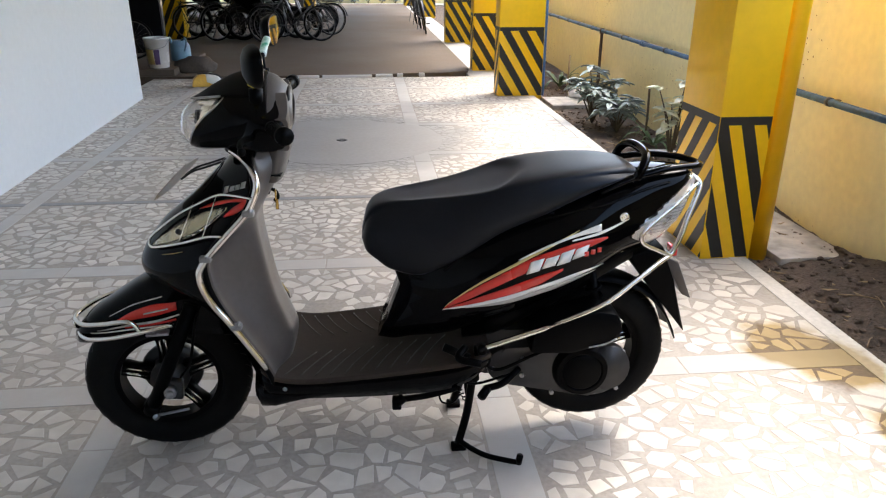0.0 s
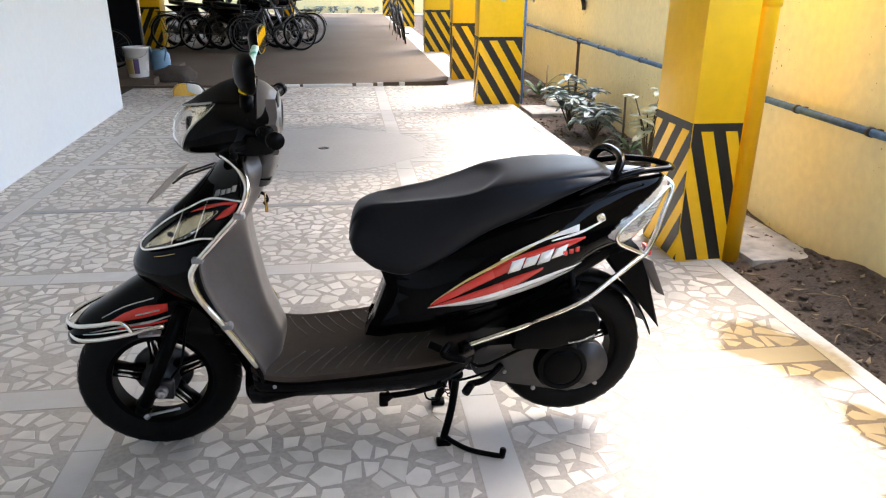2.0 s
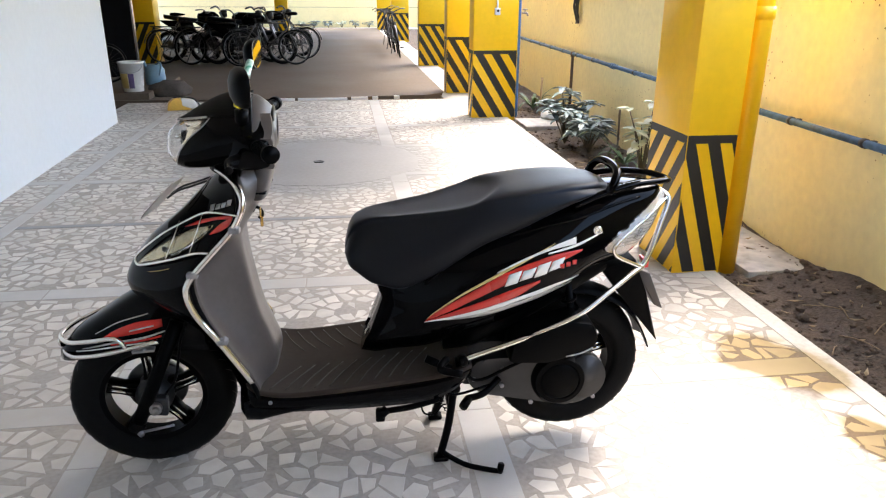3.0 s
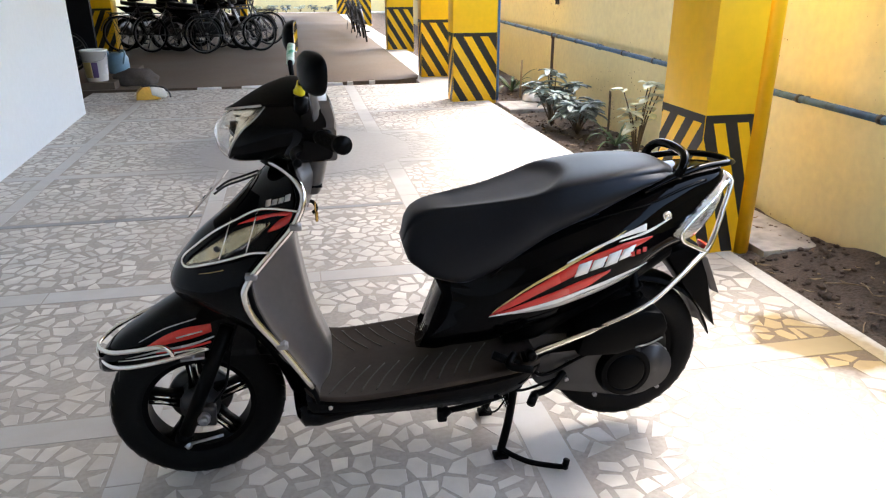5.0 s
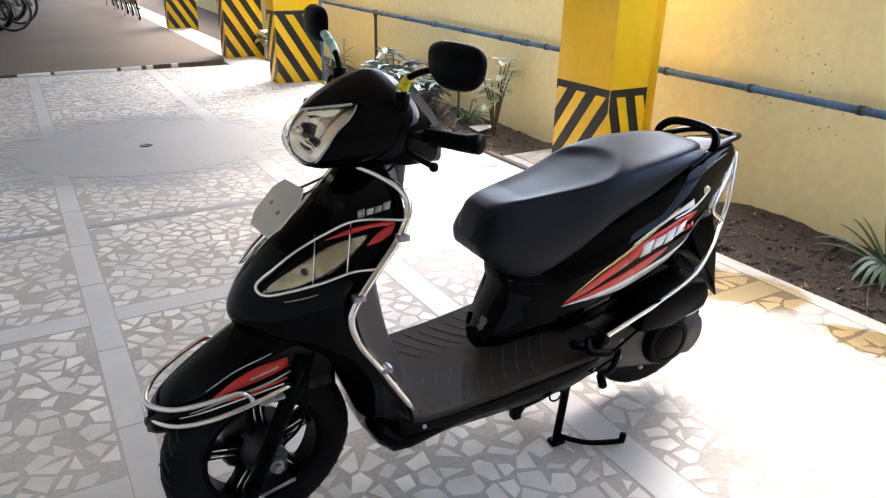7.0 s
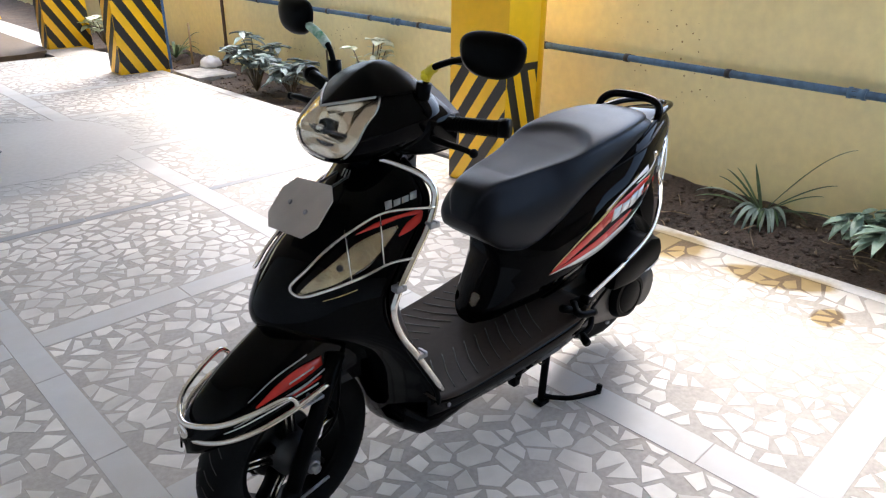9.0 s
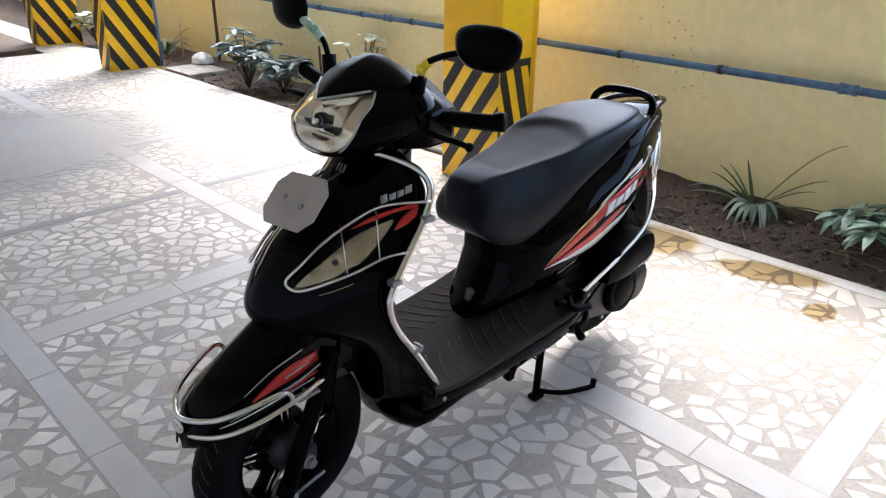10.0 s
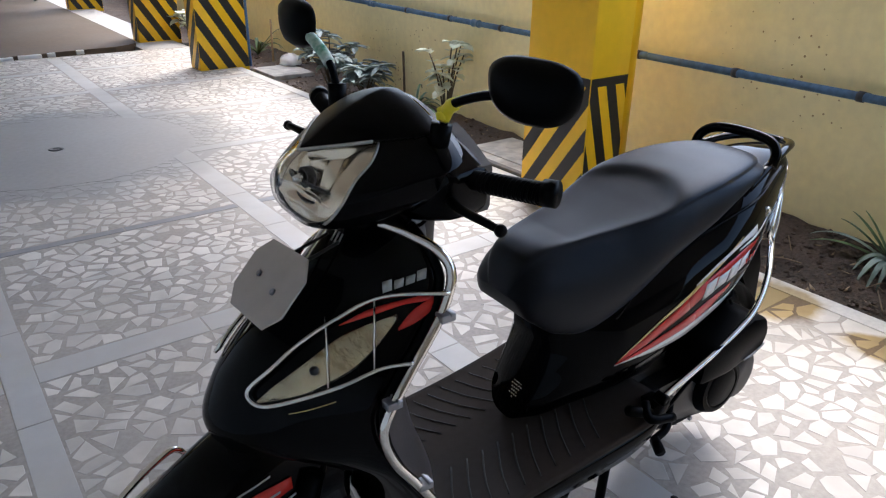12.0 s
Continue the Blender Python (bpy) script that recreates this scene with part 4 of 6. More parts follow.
zs = list(np.linspace(0.30, 0.93, 46))
bm = bmesh.new()
loft(bm, [[shield_point(-1 + 2 * k / 32, z) for k in range(33)] for z in zs], closed=False)
shield = part("leg_shield", bm, m_trim, scooter, "grey plastic inner leg shield", solid=0.004)
bm = bmesh.new()
for s in (-1, 1):
    pts = [(cat(A_EDGE, z) + 0.006, s * (cat(A_HALF, z) + 0.001), z) for z in np.linspace(0.28, 0.925, 26)]
    tube(bm, pts, 0.0075, 8, 2)
part("edge_bead", bm, m_matte, shield, "black rubber edge bead")
bm = bmesh.new()
tube(bm, [(0.330, -0.035, 0.812), (0.350, -0.035, 0.804), (0.356, -0.035, 0.786), (0.346, -0.035, 0.776)], 0.005, 8)
box(bm, (0.318, -0.048, 0.796), (0.337, -0.022, 0.822), 0.004)
hook = part("bag_hook", bm, m_matte, shield, "black bag hook")
bm = bmesh.new()
box(bm, (0.352, -0.060, 0.786), (0.356, -0.050, 0.812), 0.001)
box(bm, (0.352, -0.060, 0.758), (0.360, -0.052, 0.786), 0.002)
part("ignition_key", bm, m_brass, shield, "brass key hanging in the lock")
bm = bmesh.new()
box(bm, (0.345, -0.08, 0.855), (0.376, 0.08, 0.861), 0.002)
part("panel_joint", bm, m_matte, shield)

# fairing lamps with red flashes
L_UP = ([0.026, 0.06, 0.105, 0.16, 0.20, 0.248], [0.673, 0.702, 0.732, 0.765, 0.782, 0.797])
L_LOW = ([0.026, 0.06, 0.085, 0.13, 0.165, 0.20, 0.248], [0.671, 0.682, 0.690, 0.710, 0.727, 0.752, 0.793])
for s in (-1, 1):
    for name, off, mat_, deep in (("lamp_bowl", 0.0015, m_lamp_bowl, 0.001), ("lamp_lens", 0.007, m_lens, 0.002)):
        bm = bmesh.new()
        rows = []
        for i in range(17):
            x = 0.027 + 0.219 * i / 16
            rows.append([apron_at(x, cat(L_LOW, x) + (cat(L_UP, x) - cat(L_LOW, x)) * v, s, off) for v in (0, 0.25, 0.5, 0.75, 1)])
        loft(bm, rows, closed=False)
        ob = part(name, bm, mat_, apron, "clear fairing lamp" if name == "lamp_lens" else "", solid=deep)
        if name == "lamp_lens":
            ob.visible_shadow = False
    bm = bmesh.new()
    p = apron_at(0.11, 0.722, s, 0.004)
    bmesh.ops.create_uvsphere(bm, u_segments=12, v_segments=8, radius=0.008, matrix=Matrix.Translation(p))
    part("lamp_bulb", bm, m_case, apron)
    for nm, mat_, ups, lows, off in (
            ("red_flash", m_red, ([0.165, 0.218, 0.265, 0.302], [0.780, 0.8045, 0.818, 0.826]), ([0.165, 0.218, 0.265, 0.302], [0.779, 0.796, 0.811, 0.816]), 0.003),
            ("red_flash", m_red, ([0.241, 0.27, 0.304], [0.777, 0.802, 0.822]), ([0.241, 0.27, 0.304], [0.774, 0.785, 0.806]), 0.0035),
            ("lettering_bar", m_gold, ([0.06, 0.09, 0.125], [0.661, 0.670, 0.682]), ([0.06, 0.09, 0.125], [0.6595, 0.6685, 0.6805]), 0.003)):
        bm = bmesh.new()
        rows = []
        for i in range(11):
            x = ups[0][0] + (ups[0][-1] - ups[0][0]) * i / 10
            rows.append([apron_at(x, cat(lows, x) + (cat(ups, x) - cat(lows, x)) * v, s, off) for v in (0, 0.5, 1)])
        loft(bm, rows, closed=False)
        part(nm, bm, mat_, apron, solid=0.0006)

for s in (-1, 1):
    for k in range(4):
        bm = bmesh.new()
        x = 0.236 + 0.0165 * k
        z = 0.825 + 0.0062 * k
        rows = [[apron_at(x + 0.0068 * i + 0.004 * v, z + 0.0026 * i + (0.016 if k % 3 == 0 else 0.013) * v, s, 0.003) for v in (0, 0.5, 1)] for i in (0, 1, 2)]
        loft(bm, rows, closed=False)
        part("lettering_bar", bm, m_silver, apron, solid=0.0006)
for k in range(3):
    bm = bmesh.new()
    rows = [[apron_point(-0.16 + 0.07 * k + 0.028 * i + 0.03 * v, 0.878 + 0.014 * v, 0.003) for v in (0, 0.5, 1)] for i in (0, 1)]
    loft(bm, rows, closed=False)
    part("badge_bar", bm, m_silver, apron, solid=0.0008)

# chrome leg guards with their lamp frames
side_guard = [(0.255, -0.085, 0.930), (0.290, -0.120, 0.914), (0.320, -0.162, 0.892), (0.331, -0.183, 0.856), (0.304, -0.194, 0.795), (0.244, -0.209, 0.730), (0.188, -0.224, 0.668), (0.176, -0.226, 0.625), (0.196, -0.226, 0.565), (0.247, -0.224, 0.487), (0.322, -0.222, 0.362)]
for s in (-1, 1):
    flip = (lambda q: q) if s < 0 else mirrored
    bm = bmesh.new()
    tube(bm, flip(side_guard), 0.0085, 12)
    lg = part("leg_guard", bm, m_chrome, scooter, "chrome tube leg guard")
    bm = bmesh.new()
    upper = [tuple(apron_at(x, z, s, 0.011)) for x, z in ((0.20, 0.727), (0.14, 0.706), (0.075, 0.683), (0.036, 0.670), (0.022, 0.674), (0.026, 0.688), (0.06, 0.718), (0.11, 0.755), (0.17, 0.790), (0.235, 0.822))]
    upper = [(0.240, s * 0.213, 0.738)] + upper + [(0.320, s * 0.196, 0.832)]
    tube(bm, upper, 0.0038, 8)
    tube(bm, [tuple(apron_at(0.155, 0.789, s, 0.011)), tuple(apron_at(0.122, 0.703, s, 0.011))], 0.0019, 6)
    tube(bm, [tuple(apron_at(0.225, 0.820, s, 0.011)), tuple(apron_at(0.190, 0.725, s, 0.011))], 0.0019, 6)
    part("lamp_frame", bm, m_chrome, lg)
    for x, y, z in ((0.305, 0.200, 0.795), (0.192, 0.220, 0.682), (0.250, 0.222, 0.490)):
        bm = bmesh.new()
        box(bm, (x - 0.010, s * y - 0.011, z - 0.007), (x + 0.018, s * y + 0.011, z + 0.007), 0.002)
        box(bm, (x + 0.006, s * y - 0.013, z + 0.002), (x + 0.013, s * y + 0.013, z + 0.010), 0.002)
        part("guard_clamp", bm, m_steel, lg)

# blank number plate on its bracket
bm = bmesh.new()
w, h, c = 0.098, 0.065, 0.032
outline = [(-w + c, -h), (w - c, -h), (w, -h + c), (w, h - c), (w - c, h), (-w + c, h), (-w, h - c), (-w, -h + c)]
loft(bm, [[(0, u, v) for u, v in outline], [(-0.003, u, v) for u, v in outline]])
PL = pose(0.088, -0.013, 0.836, -8, 44, -4)
bmesh.ops.transform(bm, matrix=PL, verts=bm.verts)
plate = part("number_plate", bm, m_plate, scooter, "blank beige number plate", smooth=False)
for u, v in ((-0.034, -0.008), (0.038, 0.004)):
    bm = bmesh.new()
    disc(bm, (-0.003, u, v), 0.006, -0.004, "X", 10, 0.001)
    bmesh.ops.transform(bm, matrix=PL, verts=bm.verts)
    part("plate_screw", bm, m_steel, plate)
bm = bmesh.new()
for s in (-1, 1):
    tube(bm, [(0.212, s * 0.022, 0.882), (0.170, s * 0.022, 0.868), (0.132, s * 0.022, 0.856), (0.10, s * 0.022, 0.835)], 0.003, 8)
part("plate_bracket", bm, m_case, plate)

# steering head cowl: built as one hull, then sorted into lamp glass, visor, cowl and rear cover
HX = [0.118, 0.125, 0.145, 0.18, 0.22, 0.27, 0.32, 0.36, 0.395, 0.41]
H_TOP = (HX, [1.000, 1.018, 1.040, 1.060, 1.084, 1.108, 1.120, 1.112, 1.085, 1.06])
H_LOW = (HX, [0.975, 0.956, 0.936, 0.928, 0.930, 0.936, 0.943, 0.953, 0.97, 0.985])
H_HALF = (HX, [0.012, 0.048, 0.082, 0.108, 0.130, 0.152, 0.168, 0.158, 0.122, 0.09])


def cowl_point(x, a, grow=0.0):
    t, l, w = cat(H_TOP, x), cat(H_LOW, x), cat(H_HALF, x)
    mid, hh = (t + l) / 2, (t - l) / 2
    c, s = math.cos(a), math.sin(a)
    # a ridged roof above, a rounded belly below
    py, pz = (1.42, 1.42) if s > 0 else (0.8, 0.85)
    return Vector((x - grow * 0.6, (w + grow) * math.copysign(abs(c) ** py, c), mid + (hh + grow) * math.copysign(abs(s) ** pz, s)))


def cowl_side(x, z, side, grow=0.0):
    """The point of the head's flank at (x, z)."""
    t, l, w = cat(H_TOP, x), cat(H_LOW, x), cat(H_HALF, x)
    r = max(-1.0, min(1.0, (z - (t + l) / 2) / ((t - l) / 2)))
    a = math.asin(abs(r) ** (1 / (1.42 if r > 0 else 0.85)))
    y = (w + grow) * math.cos(a) ** (1.42 if r > 0 else 0.8)
    return (x - grow * 0.6, side * y, z)


def lamp_edge(z):
    """How far back the lamp glass reaches at height z."""
    return cat(([0.93, 0.957, 0.987, 1.021, 1.047, 1.069, 1.09], [0.145, 0.151, 0.163, 0.191, 0.224, 0.246, 0.262]), z)


def visor_edge(y):
    """How high the lamp glass reaches at y from the middle, under the visor's notch."""
    return 1.049 + 0.26 * min(abs(y), 0.085)


hull = {"bowl": bmesh.new(), "lens": bmesh.new(), "visor": bmesh.new(), "cowl": bmesh.new(), "cover": bmesh.new()}
GROW = {"bowl": -0.005, "lens": 0.0, "visor": 0.006, "cowl": 0.0025, "cover": 0.0}
NX, NA = 290, 260
found = {}


def head_corner(kind, i, k):
    """The shared corner (i, k) of one of the head's shells."""
    key = (kind, i, k % NA)
    if key not in found:
        x = 0.118 + 0.292 * i / NX
        p = cowl_point(x, (k % NA) * math.tau / NA, GROW[kind])
        if kind == "bowl":
            # a hollow with upright flutes above and level steps below the bulb
            deep = 0.006 + 0.040 * math.exp(-(p.y / 0.075) ** 2 - ((p.z - 0.998) / 0.05) ** 2)
            deep += 0.0045 * abs(math.sin(p.y * 95)) if p.z > 0.998 else 0.006 * abs(math.sin((p.z - 0.94) * 150))
            rim = max(0.0, min(1.0, (lamp_edge(p.z) - x) / 0.035, (visor_edge(p.y) - p.z) / 0.02))
            p = p + Vector((deep * rim, 0, 0))
        found[key] = hull[kind].verts.new(p)
    return found[key]


for i in range(NX):
    for k in range(NA):
        mid = cowl_point(0.118 + 0.292 * (i + 0.5) / NX, (k + 0.5) * math.tau / NA)
        edge_x = lamp_edge(mid.z)
        if mid.x > 0.352:
            kind = "cover"
        elif mid.z > visor_edge(mid.y) + 0.10 * max(0.0, mid.x - 0.25) and mid.x < 0.345:
            kind = "visor"
        elif mid.x < edge_x:
            kind = "lens"
        else:
            kind = "cowl"
        for kd in (("lens", "bowl") if kind == "lens" else (kind,)):
            hull[kd].faces.new([head_corner(kd, a, b) for a, b in ((i, k), (i, k + 1), (i + 1, k + 1), (i + 1, k))])
for kd in ("lens", "bowl"):
    hull[kd].faces.new([head_corner(kd, 0, k) for k in range(NA)])
cowl = part("handlebar_cowl", steer(hull["cowl"]), m_gloss, scooter, solid=0.003)
part("visor", steer(hull["visor"]), m_matte, cowl, "smoked black visor", solid=0.004)
part("rear_cover", steer(hull["cover"]), m_trim, cowl, "grey instrument cover", solid=0.003)
head = part("headlamp", steer(hull["lens"]), m_lens, cowl, "clear headlamp glass", solid=0.002)
head.visible_shadow = False
part("headlamp_bowl", steer(hull["bowl"]), m_reflector, head)
bm = bmesh.new()
lathe(bm, [(0.0005, -0.012), (0.005, -0.011), (0.007, 0.0), (0.008, 0.02), (0.0005, 0.02)], 16, (0.152, 0, 1.005), "X")
part("headlamp_bulb", steer(bm), m_chrome, head)
bm = bmesh.new()
tube(bm, [(0.176, -0.075, 0.992), (0.160, -0.03, 0.997), (0.158, 0.03, 0.997), (0.176, 0.075, 0.992)], 0.0035, 8)
tube(bm, [(0.172, -0.058, 0.966), (0.156, 0.0, 0.969), (0.172, 0.058, 0.966)], 0.0028, 8)
lathe(bm, [(0.013, 0.0), (0.017, 0.0), (0.017, 0.014), (0.013, 0.014)], 20, (0.158, 0.0, 1.004), "X")
part("lamp_divider", steer(bm), m_case, head, "dark shade across the reflector")
# silver tubes paint the light caught by the glass's clear rim
for s in (-1, 1):
    bm = bmesh.new()
    tube(bm, [cowl_side(lamp_edge(z), z, s, 0.002) for z in np.linspace(0.954, 1.068, 14)], 0.0026, 8, 2)
    part("lamp_rim", steer(bm), m_silver, head, "rim of the lamp glass with its caught light coloured silver")
bm = bmesh.new()
crest = []
for y in np.linspace(-0.078, 0.078, 27):
    z = visor_edge(y)
    x = min(np.linspace(0.14, 0.27, 131), key=lambda v: abs(cowl_side(v, z, 1)[1] - abs(y)) + (1.0 if cat(H_TOP, v) < z else 0.0))
    crest.append((x - 0.008, y * 1.03, z + 0.002))
tube(bm, crest, 0.003, 8, 2)
part("lamp_rim", steer(bm), m_silver, head, "rim of the lamp glass with its caught light coloured silver")
# the cowl's wings, which run out to the grips
for s in (-1, 1):
    bm = bmesh.new()
    rings = []
    for y, xa, xb, za, zb in ((0.085, 0.272, 0.39, 0.938, 1.078), (0.12, 0.270, 0.394, 0.940, 1.064), (0.15, 0.286, 0.395, 0.945, 1.046), (0.172, 0.305, 0.394, 0.951, 1.034), (0.180, 0.318, 0.388, 0.960, 1.026)):
        ring = []
        for k in range(32):
            c, d = math.cos(k * math.tau / 32), math.sin(k * math.tau / 32)
            ring.append(((xa + xb) / 2 + (xb - xa) / 2 * math.copysign(abs(c) ** 0.38, c), s * y, (za + zb) / 2 + (zb - za) / 2 * math.copysign(abs(d) ** 0.38, d)))
        rings.append(ring)
    loft(bm, rings)
    wing = part("cowl_wing", steer(bm), m_gloss, cowl, smooth=45)
    bm = bmesh.new()
    back = []
    for y, xa, za, zb in ((0.09, 0.400, 0.940, 1.080), (0.12, 0.403, 0.941, 1.064), (0.15, 0.404, 0.945, 1.045), (0.176, 0.400, 0.952, 1.032)):
        back.append([(xa + dx, s * y, (za + zb) / 2 + (zb - za) / 2 * v) for dx, v in ((-0.03, -0.98), (-0.004, -0.98), (0.0, -0.8), (0.0, 0.8), (-0.004, 0.98), (-0.03, 0.98))])
    loft(bm, back)
    part("wing_cover", steer(bm), m_trim, wing, "grey plastic rear cover", smooth=40)
    bm = bmesh.new()
    disc(bm, (0.318, s * 0.15, 0.957), 0.006, -0.003, "X", 12, 0.001)
    part("cowl_screw", steer(bm), m_steel, wing)
bm = bmesh.new()
tube(bm, [(0.272, 0, 0.90), (0.292, 0, 0.965)], 0.055, 20)
part("steering_neck", bm, m_matte, scooter)
bm = bmesh.new()
loft(bm, [[(x + d * math.copysign(abs(math.cos(a)) ** 0.7, math.cos(a)), w_ * math.copysign(abs(math.sin(a)) ** 0.7, math.sin(a)), z) for a in [k * math.tau / 28 for k in range(28)]] for x, z, w_, d in ((0.352, 0.84, 0.085, 0.020), (0.360, 0.89, 0.070, 0.028), (0.368, 0.94, 0.064, 0.030), (0.374, 0.985, 0.066, 0.030))])
part("neck_cover", bm, m_trim, scooter, "grey plastic cover behind the steering neck")
bm = bmesh.new()
loft(bm, [[(x, w_ * math.cos(a), z_ + h_ * math.sin(a)) for a in [k * math.tau / 20 for k in range(20)]] for x, z_, w_, h_ in ((0.385, 1.045, 0.085, 0.028), (0.40, 1.05, 0.08, 0.03), (0.405, 1.05, 0.06, 0.02))])
part("instrument_glass", steer(bm), m_matte, cowl)

# grips, levers, switches, mirrors
def steer_bar(bm_):
    bmesh.ops.translate(bm_, verts=bm_.verts, vec=(0, 0.016, 0.003))
    return steer(bm_)


def steer_grip(bm_):
    bmesh.ops.translate(bm_, verts=bm_.verts, vec=(0.010, 0.018, 0.013))
    return steer(bm_)


for s in (-1, 1):
    bm = bmesh.new()
    tube(bm, [(0.335, s * 0.12, 0.992), (0.352, s * 0.20, 1.0), (0.385, s * 0.318, 1.010)], 0.0165, 16)
    ridges = []
    for k in range(14):
        t = 0.42 + 0.55 * k / 14
        x, y, z = 0.352 + 0.033 * (t - 0.35) / 0.65, s * (0.20 + 0.125 * (t - 0.35) / 0.65), 1.0 + 0.008 * (t - 0.35) / 0.65
        ridges.append((x, y, z))
    grip = part("hand_grip", steer_grip(bm), m_matte, scooter, "ribbed black rubber grip")
    for ridge in ridges:
        bm = bmesh.new()
        lathe(bm, [(0.016, -0.002), (0.0182, -0.001), (0.0182, 0.001), (0.016, 0.002)], 14, ridge)
        part("grip_ridge", steer_grip(bm), m_matte, grip)
    bm = bmesh.new()
    tube(bm, [(0.383, s * 0.312, 1.010), (0.390, s * 0.332, 1.012)], 0.021, 16)
    part("bar_end", steer_grip(bm), m_matte, grip)
    bm = bmesh.new()
    loft(bm, [[(0.345 + dx + r * math.cos(a), s * y, 0.995 + r * 1.1 * math.sin(a)) for a in [k * math.tau / 16 for k in range(16)]] for y, r, dx in ((0.115, 0.02, 0), (0.135, 0.032, 0.002), (0.175, 0.034, 0.006), (0.19, 0.022, 0.008))])
    sh = part("switch_housing", steer_bar(bm), m_matte, grip)
    bm = bmesh.new()
    box(bm, (0.378, s * 0.150 - 0.012, 1.0), (0.392, s * 0.150 + 0.012, 1.014), 0.003)
    box(bm, (0.376, s * 0.150 - 0.008, 0.975), (0.388, s * 0.150 + 0.008, 0.988), 0.003)
    part("switch", steer_bar(bm), m_case, sh)
    bm = bmesh.new()
    tube(bm, [(0.325, s * 0.155, 0.985), (0.306, s * 0.19, 0.990), (0.294, s * 0.235, 0.994), (0.293, s * 0.275, 0.994), (0.298, s * 0.298, 0.990)], (0.009, 0.006), 10)
    bmesh.ops.create_uvsphere(bm, u_segments=10, v_segments=8, radius=0.010, matrix=Matrix.Translation((0.299, s * 0.302, 0.989)))
    part("brake_lever", steer(bm), m_matte, grip, "black brake lever")
    # mirror: stem, shell and glass
    bm = bmesh.new()
    tube(bm, [(0.325, s * 0.142, 1.05), (0.328, s * 0.148, 1.095)], 0.017, 14)
    tube(bm, [(0.328, s * 0.150, 1.09), (0.326, s * 0.165, 1.125), (0.332, s * 0.215, 1.150), (0.340, s * 0.27, 1.165)], 0.007, 10)
    mirror = part("mirror", steer_bar(bm), m_matte, scooter, "black rear-view mirror with tape on its stem")
    bm = bmesh.new()
    rings = []
    for d, g in ((-0.026, 0.10), (-0.024, 0.45), (-0.016, 0.80), (-0.004, 0.98), (0.006, 1.0), (0.010, 0.97)):
        ring = []
        for k in range(32):
            a = k * math.tau / 32
            cu, cv = math.cos(a), math.sin(a)
            u = 0.071 * math.copysign(abs(cu) ** 0.75, cu) * g * (1 + 0.16 * cv * 1)
            v = 0.0455 * math.copysign(abs(cv) ** 0.75, cv) * g
            ring.append((0.343 + d + 0.02 * abs(u), s * (0.312 + u), 1.176 + v))
        rings.append(ring)
    loft(bm, rings)
    TOE = Matrix.Translation((0.343, s * 0.312, 0)) @ Matrix.Rotation(radians(-8 if s > 0 else 12), 4, "Z") @ Matrix.Translation((-0.343, -s * 0.312, 0))
    bmesh.ops.transform(bm, matrix=TOE, verts=bm.verts)
    part("mirror_shell", steer_bar(bm), m_matte, mirror, smooth=50)
    bm = bmesh.new()
    loft(bm, [[(0.343 + d + 0.001, s * (0.312 + 0.066 * math.copysign(abs(math.cos(a)) ** 0.75, math.cos(a)) * g * (1 + 0.16 * math.sin(a))), 1.176 + 0.041 * math.copysign(abs(math.sin(a)) ** 0.75, math.sin(a)) * g) for a in [k * math.tau / 32 for k in range(32)]] for d, g in ((0.009, 1.0), (0.0115, 0.99))])
    bmesh.ops.transform(bm, matrix=TOE, verts=bm.verts)
    part("mirror_glass", steer_bar(bm), m_mirror, mirror, smooth=False)
    bm = bmesh.new()
    if s < 0:
        tube(bm, [(0.327, s * 0.152, 1.104), (0.327, s * 0.163, 1.122), (0.328, s * 0.176, 1.132)], 0.0105, 10)
        for k in range(5):
            bmesh.ops.create_icosphere(bm, subdivisions=1, radius=0.010, matrix=Matrix.Translation((0.319 + 0.004 * k, s * (0.152 + 0.005 * k + 0.004 * (-1) ** k), 1.110 + 0.006 * k)))
        part("stem_tape", steer_bar(bm), m_yellow_tape, mirror, "yellow tape wound round the stem")
    else:
        tube(bm, [(0.327, s * 0.170, 1.127), (0.331, s * 0.205, 1.146), (0.337, s * 0.250, 1.160)], 0.011, 10)
        part("stem_tape", steer_bar(bm), m_green_tape, mirror, "green and white tape wound round the stem")
for s in (-1, 1):
    bm = bmesh.new()
    tube(bm, [(0.315, s * 0.10, 0.975), (0.29, s * 0.12, 0.935), (0.285, s * 0.07, 0.90), (0.29, s * 0.03, 0.88)], 0.004, 8)
    tube(bm, [(0.33, s * 0.12, 0.970), (0.31, s * 0.135, 0.93), (0.30, s * 0.08, 0.895)], 0.0035, 8)
    part("control_cable", steer_bar(bm), m_matte, scooter)

# floorboard and lower skirt
FX = [0.300, 0.33, 0.41, 0.54, 0.70, 0.80, 0.87, 0.93]
F_TOP = (FX, [0.345, 0.323, 0.312, 0.321, 0.341, 0.357, 0.371, 0.385])
F_LOW = (FX, [0.235, 0.244, 0.246, 0.249, 0.258, 0.272, 0.300, 0.345])
F_HALF = (FX, [0.198, 0.206, 0.210, 0.214, 0.220, 0.226, 0.230, 0.215])
fx = list(np.linspace(0.30, 0.93, 36))
bm = bmesh.new()
rows = []
for x in fx:
    t, w = cat(F_TOP, x), cat(F_HALF, x)
    rows.append([(x, w * u, t + d) for u, d in ((-1.0, -0.012), (-0.995, -0.003), (-0.975, 0.0), (-0.94, -0.002), (-0.5, -0.003), (0, -0.003), (0.5, -0.003), (0.94, -0.002), (0.975, 0.0), (0.995, -0.003), (1.0, -0.012))])
